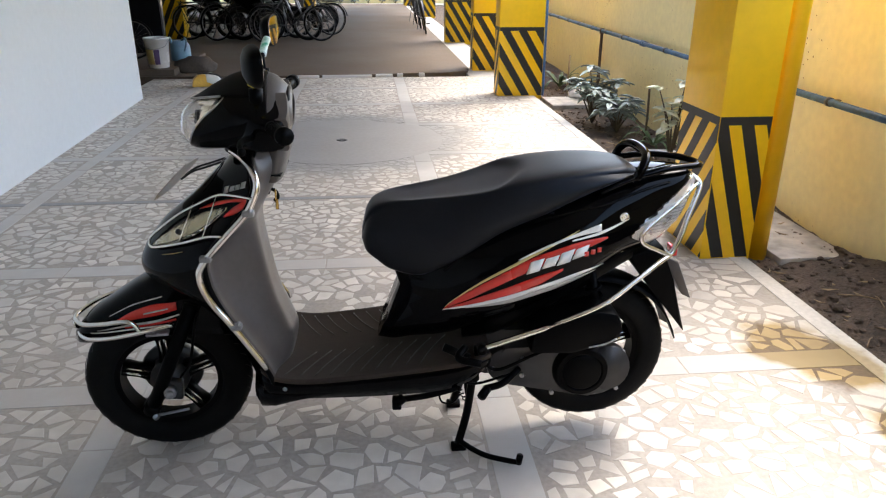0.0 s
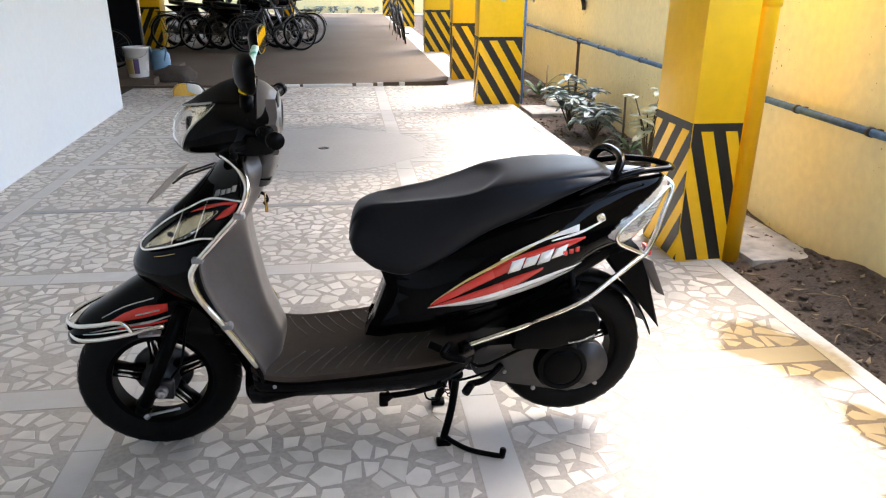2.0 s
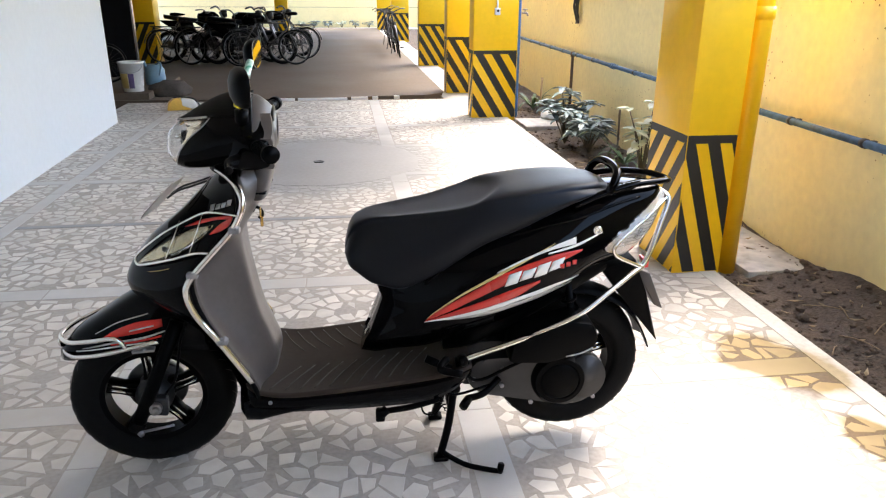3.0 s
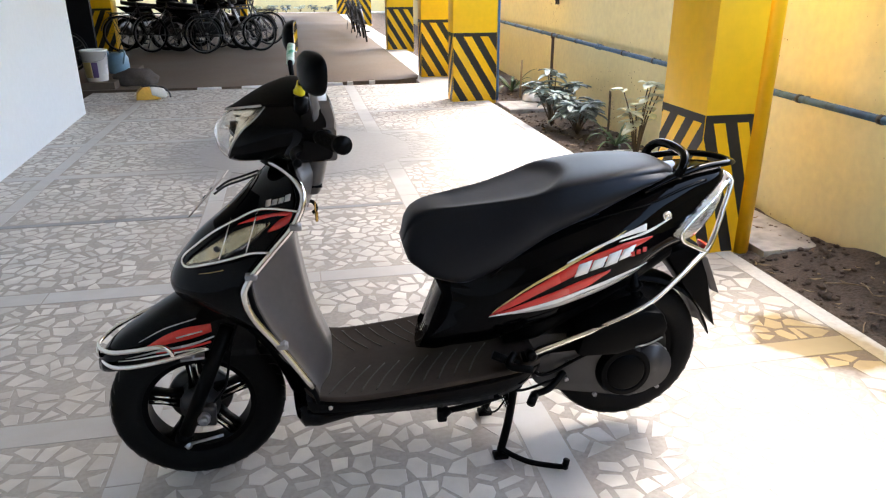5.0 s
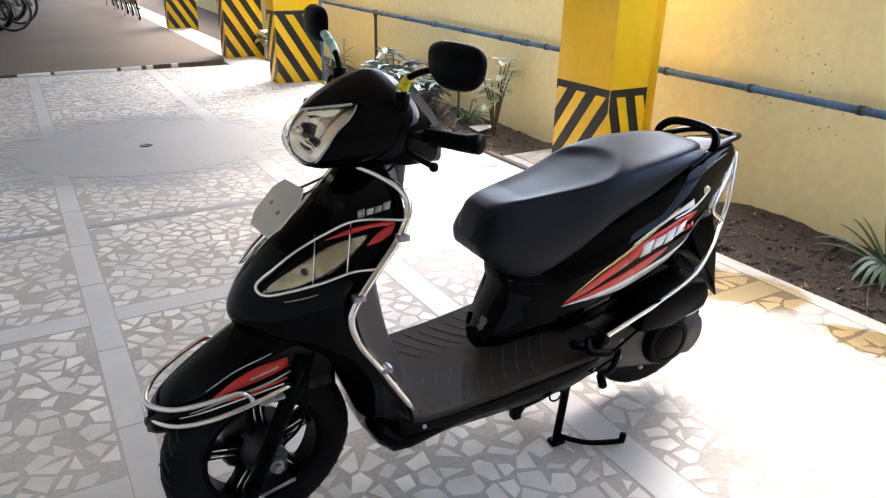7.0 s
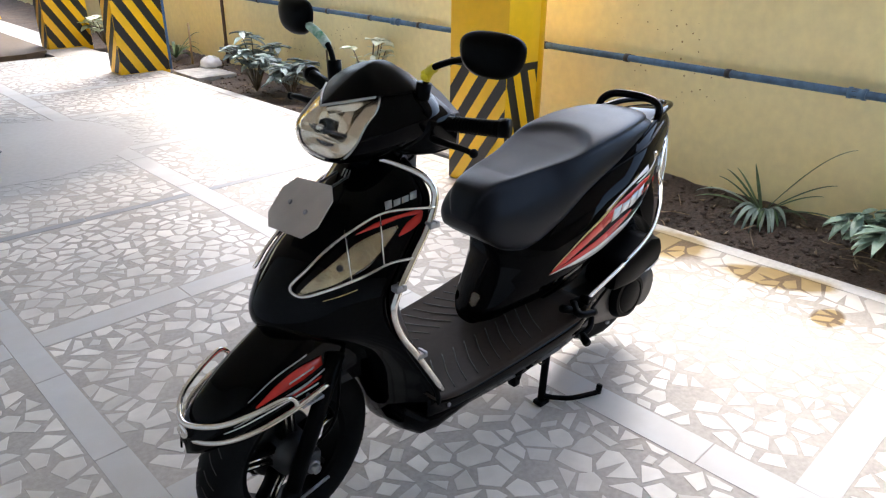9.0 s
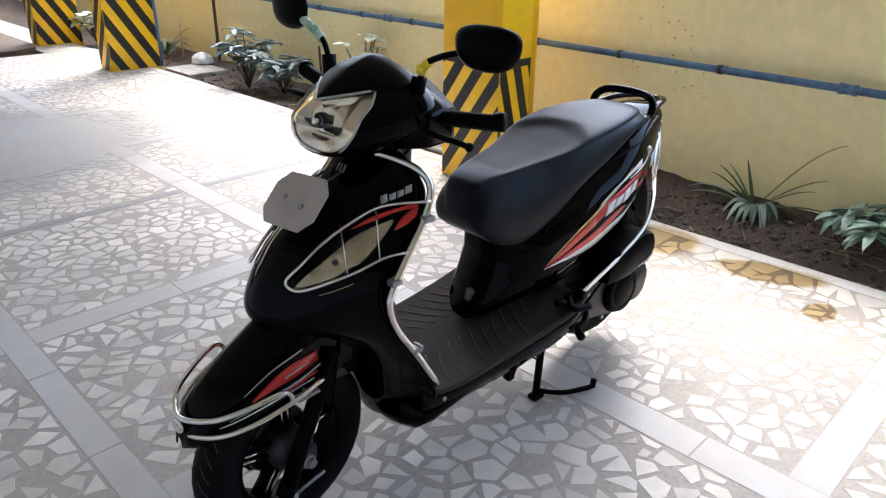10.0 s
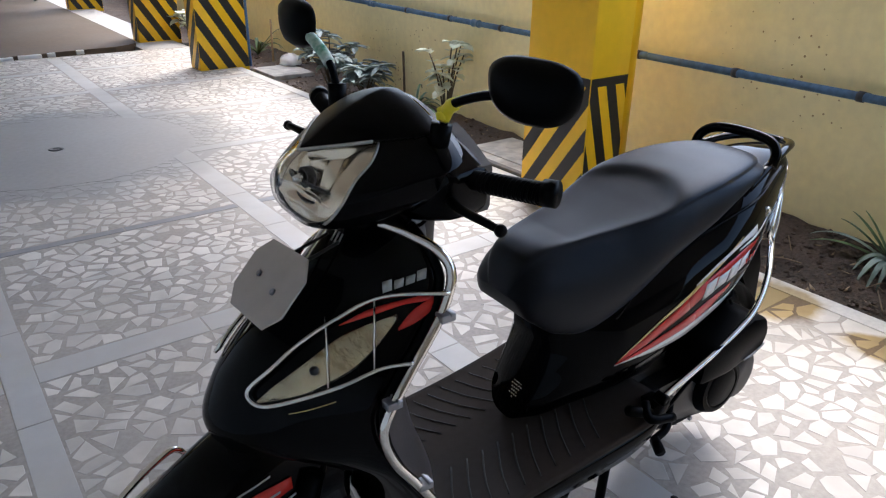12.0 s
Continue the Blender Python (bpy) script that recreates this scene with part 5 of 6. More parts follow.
loft(bm, rows, closed=False)
board = part("floorboard", bm, m_board, scooter, "grey plastic floorboard with slanting grip ribs", solid=0.006)
for s in (-1, 1):
    for k in range(10):
        x = 0.36 + 0.042 * k
        bm = bmesh.new()
        # raised ribs, coloured darker to give the shade of grooves
        tube(bm, [(x, s * 0.185, cat(F_TOP, x) - 0.001), (x + 0.03, s * 0.12, cat(F_TOP, x + 0.03) - 0.0015), (x + 0.075, s * 0.05, cat(F_TOP, x + 0.075) - 0.0015)], 0.0021, 6, 5, flat=0.5)
        part("grip_rib", bm, m_rib, board)
    bm = bmesh.new()
    rows = []
    for x in fx:
        t, l, w = cat(F_TOP, x) - 0.009, cat(F_LOW, x), cat(F_HALF, x)
        rows.append([(x, s * (w - 0.001), t), (x, s * (w - 0.003), (t + l) / 2), (x, s * (w - 0.014), l), (x, s * (w - 0.06), l - 0.012), (x, 0, l - 0.02)])
    loft(bm, rows, closed=False)
    part("side_skirt", bm, m_gloss, scooter, solid=0.004)
    bm = bmesh.new()
    disc(bm, (0.362, s * 0.203, 0.285), 0.006, s * 0.006, "Y", 12, 0.001)
    part("skirt_screw", bm, m_steel, scooter)
bm = bmesh.new()
loft(bm, [[(x, w * math.copysign(abs(math.cos(a)) ** 0.6, math.cos(a)), z + h * math.copysign(abs(math.sin(a)) ** 0.7, math.sin(a))) for a in [k * math.tau / 28 for k in range(28)]] for x, z, w, h in ((0.258, 0.25, 0.09, 0.035), (0.268, 0.245, 0.15, 0.045), (0.29, 0.243, 0.192, 0.049), (0.33, 0.245, 0.204, 0.042), (0.40, 0.256, 0.206, 0.028), (0.50, 0.27, 0.207, 0.018))])
part("belly_cover", bm, m_gloss, scooter)
bm = bmesh.new()
loft(bm, [[(x, w * math.cos(a), z + h * math.sin(a)) for a in [k * math.tau / 16 for k in range(16)]] for x, z, w, h in ((0.30, 0.25, 0.08, 0.03), (0.36, 0.235, 0.10, 0.03), (0.62, 0.25, 0.10, 0.03), (0.85, 0.30, 0.10, 0.04), (0.95, 0.34, 0.09, 0.05))])
part("frame_tube", bm, m_matte, scooter)

# body: one hull, sorted into paint and tail lamp
BX = [0.60, 0.64, 0.70, 0.80, 0.90, 1.0, 1.1, 1.2, 1.3, 1.4, 1.47, 1.515]
B_TOP = (BX, [0.60, 0.62, 0.635, 0.66, 0.705, 0.745, 0.78, 0.825, 0.852, 0.862, 0.858, 0.835])
B_MID = (BX, [0.45, 0.46, 0.47, 0.495, 0.54, 0.585, 0.63, 0.67, 0.715, 0.755, 0.785, 0.81])
B_LOW = (BX, [0.345, 0.345, 0.36, 0.375, 0.41, 0.445, 0.49, 0.55, 0.61, 0.635, 0.70, 0.78])
B_HALF = (BX, [0.066, 0.094, 0.120, 0.150, 0.173, 0.186, 0.187, 0.174, 0.142, 0.102, 0.070, 0.025])
B_POW = 2.7


def body_shear(x, z):
    g = np.interp(z, [0.34, 0.40, 0.47, 0.52, 0.56, 0.61, 0.66], [0.012, 0.03, 0.07, 0.085, 0.08, 0.045, 0.02])
    return g * max(0.0, 1 - (x - 0.60) / 0.22)


def body_point(x, z, side, off=0.0):
    """The point of the body's flank at (x, z)."""
    t, m, l, w = cat(B_TOP, x), cat(B_MID, x), cat(B_LOW, x), cat(B_HALF, x)
    h = (t - m) if z > m else (m - l)
    r = min(1.0, abs(z - m) / h)
    y = w * (1 - r ** B_POW) ** (1 / B_POW)
    return Vector((x + body_shear(x, z), side * (y + off), z))


hull = {"paint": bmesh.new(), "lens": bmesh.new(), "bowl": bmesh.new()}
GROW = {"paint": 0.0, "lens": 0.002, "bowl": -0.006}
NX, NA = 230, 180


def ring_point(x, a, grow=0.0):
    t, m, l, w = cat(B_TOP, x), cat(B_MID, x), cat(B_LOW, x), cat(B_HALF, x) + grow
    c, s = math.cos(a), math.sin(a)
    e = 2 / B_POW
    z = m + ((t - m) if s > 0 else (m - l)) * math.copysign(abs(s) ** e, s)
    return Vector((x + body_shear(x, z), w * math.copysign(abs(c) ** e, c), z))


def in_tail(x, z):
    # corner-shaped tail lamp in side view
    return x > 1.312 and 0.688 - 0.52 * (x - 1.312) < z < 0.700 + 0.74 * (x - 1.312)


shells = {kd: {} for kd in hull}


def body_corner(kind, i, k):
    """The shared corner (i, k) of the body's paint, lamp glass or lamp bowl."""
    key = (i, k % NA)
    if key not in shells[kind]:
        shells[kind][key] = hull[kind].verts.new(ring_point(0.60 + 0.915 * i / NX, (k % NA) * math.tau / NA, GROW[kind]))
    return shells[kind][key]


for i in range(NX):
    for k in range(NA):
        mid = ring_point(0.60 + 0.915 * (i + 0.5) / NX, (k + 0.5) * math.tau / NA)
        for kd in (("lens", "bowl") if in_tail(mid.x, mid.z) else ("paint",)):
            hull[kd].faces.new([body_corner(kd, a, b) for a, b in ((i, k), (i, k + 1), (i + 1, k + 1), (i + 1, k))])
hull["paint"].faces.new([body_corner("paint", 0, k) for k in range(NA)])
body = part("body_panel", hull["paint"], m_gloss, scooter, smooth=50)
tail = part("tail_lamp", hull["lens"], m_lens, scooter, "clear ribbed tail lamp with chrome inside", solid=0.0015)
tail.visible_shadow = False
part("tail_reflector", hull["bowl"], m_tail_bowl, tail)
for k in range(12):
    z = 0.690 + 0.0105 * k
    for s in (-1, 1):
        bm = bmesh.new()
        xa = 1.335 + max(0, z - 0.70) / 0.74 + 0.012
        tube(bm, [tuple(body_point(x, z, s, -0.001)) for x in np.linspace(xa, 1.49, 6)], 0.0011, 5, 2)
        part("lens_rib", bm, m_silver, tail)
bm = bmesh.new()
box(bm, (1.478, -0.03, 0.588), (1.492, 0.03, 0.612), 0.004)
part("red_reflector", bm, m_red_lens, scooter)


def flank_decal(name, xs_, ups, lows, mat_, off=0.0015):
    for s in (-1, 1):
        bm_ = bmesh.new()
        rows_ = []
        n_ = 22
        for i in range(n_ + 1):
            x = xs_[0] + (xs_[-1] - xs_[0]) * i / n_
            up, lo = cat((xs_, ups), x), cat((xs_, lows), x)
            rows_.append([body_point(x, lo + (up - lo) * v, s, off) for v in (0, 0.33, 0.67, 1)])
        loft(bm_, rows_, closed=False)
        part(name, bm_, mat_, body, solid=0.0006)


DX = [0.79, 0.86, 0.94, 1.02, 1.10, 1.18, 1.24]
flank_decal("red_sweep", DX, [0.492, 0.546, 0.598, 0.646, 0.678, 0.700, 0.705], [0.490, 0.524, 0.570, 0.612, 0.646, 0.676, 0.700], m_red)
flank_decal("red_sweep", [0.80, 0.88, 0.96, 1.04, 1.12], [0.494, 0.530, 0.565, 0.598, 0.625], [0.492, 0.514, 0.540, 0.568, 0.618], m_red)
flank_decal("gold_edge", [0.80, 0.90, 1.0, 1.08, 1.16], [0.502, 0.583, 0.645, 0.688, 0.728], [0.500, 0.576, 0.636, 0.680, 0.726], m_gold, 0.0019)
flank_decal("white_edge", [1.0, 1.08, 1.16, 1.22], [0.650, 0.690, 0.722, 0.742], [0.646, 0.684, 0.712, 0.722], m_white, 0.0022)
flank_decal("white_edge", [0.79, 0.88, 0.98, 1.08, 1.18, 1.24], [0.492, 0.516, 0.548, 0.582, 0.612, 0.622], [0.490, 0.508, 0.535, 0.568, 0.600, 0.620], m_white, 0.0019)
flank_decal("silver_shade", [0.86, 0.96, 1.06, 1.16, 1.22], [0.504, 0.530, 0.560, 0.592, 0.606], [0.502, 0.518, 0.546, 0.580, 0.602], m_silver, 0.0017)
flank_decal("white_edge", [1.14, 1.22, 1.30], [0.702, 0.722, 0.748], [0.698, 0.714, 0.744], m_white, 0.0024)
# the maker's lettering as four plain white blocks
for k in range(4):
    x = 1.026 + 0.0405 * k
    z = 0.626 + 0.0122 * k
    for s in (-1, 1):
        bm = bmesh.new()
        rows = []
        for i in range(4):
            dx = 0.036 * i / 3
            rows.append([body_point(x + dx + 0.012 * (v - 0.5), z + 0.31 * dx + (v - 0.5) * (0.030 if k % 2 else 0.036), s, 0.0034) for v in (0, 0.5, 1)])
        loft(bm, rows, closed=False)
        part("lettering_bar", bm, m_white, body, solid=0.0006)
for k in range(3):
    for s in (-1, 1):
        bm = bmesh.new()
        x = 1.175 + 0.018 * k
        rows = [[body_point(x + 0.013 * i / 2, 0.655 + 0.004 * k + 0.014 * v, s, 0.0034) for v in (0, 1)] for i in range(3)]
        loft(bm, rows, closed=False)
        part("lettering_bar", bm, m_red, body, solid=0.0006)
# seat lock, raised tail edge, vent
for s in (-1,):
    p = body_point(1.285, 0.752, s)
    bm = bmesh.new()
    lathe(bm, [(0.006, -0.004), (0.012, -0.004), (0.014, 0.0), (0.012, 0.002), (0.006, 0.002)], 20, p)
    disc(bm, p, 0.0065, -0.003, "Y", 16, 0.001)
    part("seat_lock", bm, m_chrome, body)
for s in (-1, 1):
    bm = bmesh.new()
    tube(bm, [tuple(body_point(x, z, s, 0.001)) for x, z in ((1.04, 0.735), (1.14, 0.766), (1.24, 0.79), (1.34, 0.815), (1.42, 0.828))], 0.0045, 8)
    part("flank_crease", bm, m_gloss, body)
    bm = bmesh.new()
    tube(bm, [tuple(body_point(x, z, s, 0.001)) for x, z in ((0.80, 0.60), (0.90, 0.675), (1.0, 0.725), (1.10, 0.76))], 0.004, 8)
    part("flank_crease", bm, m_gloss, body)
# round cluster of bright vent dots on the left front of the body
for i in range(9):
    for k in range(5):
        dx, dz = (k - 2) * 0.0072 + (0.0036 if i % 2 else 0.0), (i - 4) * 0.0064
        if (dx / 0.016) ** 2 + (dz / 0.027) ** 2 < 1:
            bm = bmesh.new()
            zz = 0.420 + dz
            bmesh.ops.create_icosphere(bm, subdivisions=1, radius=0.0026, matrix=Matrix.Translation((0.600 + body_shear(0.600, zz), -0.012 + dx, zz)))
            part("vent_dot", bm, m_chrome, body)

# seat: a narrow nose that widens to the rider's pad, with sloping flanks and a raised rear pad
SX = [0.580, 0.592, 0.615, 0.66, 0.73, 0.82, 0.90, 0.95, 1.0, 1.07, 1.15, 1.23, 1.29, 1.33, 1.35]
S_TOP = (SX, [0.690, 0.737, 0.768, 0.788, 0.800, 0.813, 0.830, 0.844, 0.857, 0.868, 0.877, 0.881, 0.878, 0.864, 0.845])
S_LOW = (SX, [0.672, 0.640, 0.622, 0.592, 0.578, 0.612, 0.668, 0.702, 0.728, 0.757, 0.795, 0.827, 0.842, 0.842, 0.838])
S_HALF = (SX, [0.058, 0.088, 0.101, 0.114, 0.128, 0.142, 0.154, 0.157, 0.159, 0.158, 0.151, 0.136, 0.113, 0.078, 0.03])
S_PLATEAU = (SX, [0.032, 0.050, 0.060, 0.068, 0.083, 0.103, 0.128, 0.138, 0.142, 0.142, 0.134, 0.116, 0.092, 0.058, 0.02])


def seat_ring(x):
    t, l, w, tw = cat(S_TOP, x), cat(S_LOW, x), cat(S_HALF, x), cat(S_PLATEAU, x)
    m = max(l + 0.3 * (t - l), t - 0.020)
    low = 0.018 * min(1, max(0, (x - 0.60) / 0.12))
    ring = []
    for k in range(96):
        a = k * math.tau / 96
        c, s = math.cos(a), math.sin(a)
        if s >= 0:
            y = tw * math.copysign(abs(c) ** 0.6, c)
            v = abs(y) / tw
            step = 0.5 - 0.5 * math.tanh((x - (1.016 - 0.075 * v ** 2.0)) / 0.017)
            z = m + (t - m) * (abs(s) ** 0.7) - low * step * (1 - v ** 4)
        else:
            f = math.asin(min(1, abs(s))) / (math.pi / 2)
            side = 1 if c >= 0 else -1
            if f < 0.78:
                d = f / 0.78
                out = 1 - (1 - min(1, d / 0.6)) ** 2 if d < 0.6 else 1.0
                y = side * ((tw + (w - tw) * out) * (1 - 0.12 * max(0, (d - 0.6) / 0.4) ** 2))
                z = m - (m - l) * d
            else:
                y = side * w * 0.88 * (1 - (f - 0.78) / 0.22)
                z = l
        ring.append((x, y, z))
    return ring


bm = bmesh.new()
loft(bm, [seat_ring(x) for x in np.concatenate([np.linspace(0.580, 0.66, 16), np.linspace(0.667, 1.29, 100), np.linspace(1.30, 1.35, 9)])])
seat = part("seat", bm, m_seat, scooter, "long black vinyl dual seat with a raised rear pad", smooth=60)

# grab rail
rail = [(1.22, -0.122, 0.815), (1.30, -0.110, 0.846), (1.40, -0.085, 0.866), (1.49, -0.05, 0.866), (1.530, 0.0, 0.858)]
bm = bmesh.new()
tube(bm, rail + mirrored(rail[:-1])[::-1], 0.0125, 12, flat=0.75)
hoop = [(1.318, -0.112, 0.846), (1.334, -0.108, 0.880), (1.350, -0.075, 0.901), (1.357, 0.0, 0.906)]
tube(bm, hoop + mirrored(hoop[:-1])[::-1], 0.0125, 12)
part("grab_rail", bm, m_gloss, scooter, "black pillion grab rail")

# chrome tail guard
tg = [(0.905, -0.208, 0.398), (1.0, -0.208, 0.430), (1.10, -0.206, 0.464), (1.23, -0.196, 0.516), (1.33, -0.158, 0.570), (1.410, -0.108, 0.602), (1.452, -0.080, 0.618), (1.478, -0.068, 0.665), (1.504, -0.048, 0.732), (1.530, -0.025, 0.785), (1.535, -0.015, 0.806), (1.515, -0.01, 0.824), (1.475, -0.01, 0.838)]
tg2 = [(1.452, -0.082, 0.612), (1.398, -0.108, 0.640), (1.348, -0.128, 0.672), (1.354, -0.126, 0.706), (1.44, -0.082, 0.758), (1.526, -0.02, 0.806)]
for s in (-1, 1):
    flip = (lambda q: q) if s < 0 else mirrored
    bm = bmesh.new()
    tube(bm, flip(tg), 0.0078, 10)
    tube(bm, flip(tg2), 0.0062, 10)
    g = part("tail_guard", bm, m_chrome, scooter, "chrome tube guard round the tail")
    bm = bmesh.new()
    disc(bm, (0.905, s * 0.195, 0.398), 0.014, s * 0.03, "Y", 14)
    box(bm, (0.885, s * 0.185 - 0.02, 0.371), (0.925, s * 0.185 + 0.02, 0.388), 0.004)
    part("guard_bolt", bm, m_matte, g)

# rear mudguard and plate holder
bm = bmesh.new()
prism(bm, [(1.335, 0.60), (1.44, 0.63), (1.485, 0.52), (1.548, 0.335), (1.49, 0.405), (1.42, 0.49)], -0.055, 0.055, 0.008)
for v in bm.verts:
    v.co.y *= 0.45 + 0.55 * max(0, min(1, (v.co.z - 0.34) / 0.25))
part("rear_mudguard", bm, m_matte, scooter, "pointed black mud flap", smooth=35)
bm = bmesh.new()
rows = []
for k in range(17):
    a = radians(15 + 110 * k / 16)
    rows.append([(1.252 + 0.262 * math.cos(a), y, 0.288 + 0.262 * math.sin(a) - 0.3 * abs(y)) for y in (-0.065, -0.03, 0, 0.03, 0.065)])
loft(bm, rows, closed=False)
part("inner_mudguard", bm, m_matte, scooter, solid=0.004)
bm = bmesh.new()
prism(bm, [(1.47, 0.57), (1.52, 0.55), (1.575, 0.425), (1.545, 0.44)], 0.02, 0.10, 0.004)
part("rear_plate", bm, m_trim, scooter)

# engine, belt case, air box, stands
bm = bmesh.new()
outline = []
for cx, cz, r, a0, a1 in ((1.245, 0.285, 0.088, -100, 95), (0.985, 0.305, 0.058, 95, 260)):
    for k in range(13):
        a = radians(a0 + (a1 - a0) * k / 12)
        outline.append((cx + r * math.cos(a), cz + r * math.sin(a)))
prism(bm, outline, -0.075, -0.150, 0.012)
case = part("belt_case", bm, m_case, scooter, "dark cast belt case", smooth=35)
bm = bmesh.new()
lathe(bm, [(0.0005, -0.178), (0.050, -0.178), (0.056, -0.173), (0.061, -0.176), (0.073, -0.174), (0.082, -0.160), (0.084, -0.145), (0.0005, -0.145)], 40, (1.200, 0, 0.293))
part("fan_cover", bm, m_matte, case, "round black plastic cover", smooth=40)
bm = bmesh.new()
loft(bm, [[(1.278 + 0.060 * math.cos(a), y, 0.302 + 0.070 * math.sin(a)) for a in [k * math.tau / 20 for k in range(20)]] for y in (-0.14, -0.160, -0.170)])
part("drive_cover", bm, m_case, case)
for x, z in ((1.03, 0.33), (1.03, 0.275), (0.945, 0.30), (1.11, 0.355), (1.12, 0.215), (1.31, 0.225), (1.32, 0.345)):
    bm = bmesh.new()
    disc(bm, (x, -0.148, z), 0.007, -0.008, "Y", 6, 0.001)
    part("case_bolt", bm, m_steel, case)
bm = bmesh.new()
tube(bm, [(1.02, -0.155, 0.30), (0.97, -0.19, 0.275), (0.92, -0.195, 0.262)], 0.010, 10)
tube(bm, [(0.925, -0.195, 0.262), (0.905, -0.23, 0.258)], 0.013, 10)
part("kick_lever", bm, m_matte, scooter)
bm = bmesh.new()
prism(bm, [(1.035, 0.378), (1.045, 0.440), (1.080, 0.470), (1.220, 0.507), (1.275, 0.498), (1.296, 0.450), (1.280, 0.408), (1.15, 0.374)], -0.095, -0.216, 0.016)
air = part("air_box", bm, m_matte, scooter, "black plastic air filter box", smooth=35)
bm = bmesh.new()
tube(bm, [(1.20, -0.2165, 0.399), (1.24, -0.2165, 0.407), (1.276, -0.2165, 0.424)], 0.0024, 8)
part("air_box_edge", bm, m_silver, air)
bm = bmesh.new()
box(bm, (0.90, -0.10, 0.24), (1.12, 0.12, 0.40), 0.03)
box(bm, (0.83, -0.08, 0.26), (0.93, 0.09, 0.36), 0.02)
part("engine_block", bm, m_case, scooter, smooth=35)
bm = bmesh.new()
coil = []
for k in range(80):
    a = k * math.tau / 12
    t = k / 79
    coil.append((1.27 - 0.05 * t + 0.022 * math.cos(a), -0.11 + 0.022 * math.sin(a), 0.34 + 0.22 * t))
tube(bm, coil, 0.0045, 6, 1)
tube(bm, [(1.27, -0.11, 0.32), (1.22, -0.11, 0.58)], 0.012, 10)
part("rear_shock", bm, m_matte, scooter)
bm = bmesh.new()
tube(bm, [(0.86, -0.20, 0.40), (0.84, -0.235, 0.385), (0.90, -0.25, 0.375)], 0.011, 10)
tube(bm, [(0.80, -0.205, 0.405), (0.87, -0.21, 0.372)], 0.012, 10)
part("pillion_footrest", bm, m_matte, scooter)
bm = bmesh.new()
tube(bm, [(0.90, -0.16, 0.36), (0.95, -0.175, 0.31), (1.05, -0.165, 0.345), (1.12, -0.155, 0.37)], 0.005, 8)
tube(bm, [(0.83, -0.19, 0.33), (0.88, -0.18, 0.27), (0.99, -0.17, 0.29)], 0.004, 8)
part("hose", bm, m_matte, scooter)
bm = bmesh.new()
loft(bm, [[(x, w * math.copysign(abs(math.cos(a)) ** 0.6, math.cos(a)), z + h * math.sin(a)) for a in [k * math.tau / 20 for k in range(20)]] for x, z, w, h in ((0.86, 0.40, 0.10, 0.05), (0.95, 0.45, 0.135, 0.08), (1.10, 0.52, 0.13, 0.07), (1.22, 0.58, 0.12, 0.06), (1.34, 0.63, 0.09, 0.04))])
part("inner_frame", bm, m_matte, scooter)
# centre stand
bm = bmesh.new()
for s in (-1, 1):
    tube(bm, [(0.895, s * 0.095, 0.255), (0.878, s * 0.10, 0.12), (0.852, s * 0.115, 0.018)], 0.0125, 12)
    box(bm, (0.830, s * 0.115 - 0.018, 0.0), (0.876, s * 0.115 + 0.018, 0.016), 0.005)
tube(bm, [(0.885, -0.10, 0.16), (0.885, 0.10, 0.16)], 0.010, 10)
tube(bm, [(0.895, -0.12, 0.25), (0.895, 0.12, 0.25)], 0.016, 12)
stand = part("centre_stand", bm, m_matte, scooter, "black steel centre stand")
bm = bmesh.new()
tube(bm, [(0.856, -0.118, 0.030), (0.885, -0.14, 0.020), (0.93, -0.175, 0.016), (1.00, -0.205, 0.016), (1.022, -0.212, 0.018)], 0.0085, 10)
tube(bm, [(1.022, -0.212, 0.013), (1.026, -0.213, 0.042)], 0.010, 10)
part("stand_lever", bm, m_matte, stand)
bm = bmesh.new()
tube(bm, [(0.845, -0.13, 0.225), (0.76, -0.145, 0.212), (0.685, -0.15, 0.205)], 0.0095, 10)
tube(bm, [(0.69, -0.15, 0.212), (0.668, -0.158, 0.198)], 0.015, 10)
box(bm, (0.655, -0.168, 0.178), (0.682, -0.14, 0.215), 0.005)
part("side_stand", bm, m_matte, scooter, "folded black side stand")
bm = bmesh.new()
coil = [(0.84 + 0.03 * k / 40 - 0.0 + 0.006 * math.cos(k * 0.9), -0.115 + 0.006 * math.sin(k * 0.9), 0.245 - 0.07 * k / 40) for k in range(41)]
tube(bm, coil, 0.0018, 5, 1)
tube(bm, [(0.79, -0.14, 0.215), (0.80, -0.14, 0.185), (0.83, -0.135, 0.178), (0.855, -0.125, 0.20)], 0.003, 6)
part("stand_spring", bm, m_matte, stand)


# ---- the farther bay: cycles, buckets and small things ----
m_frame_black = material("worn_black_enamel", (0.02, 0.018, 0.018), 0.4, spread=0.3)
m_rim = material("dull_rim", (0.10, 0.095, 0.09), 0.5, 0.6, spread=0.3)


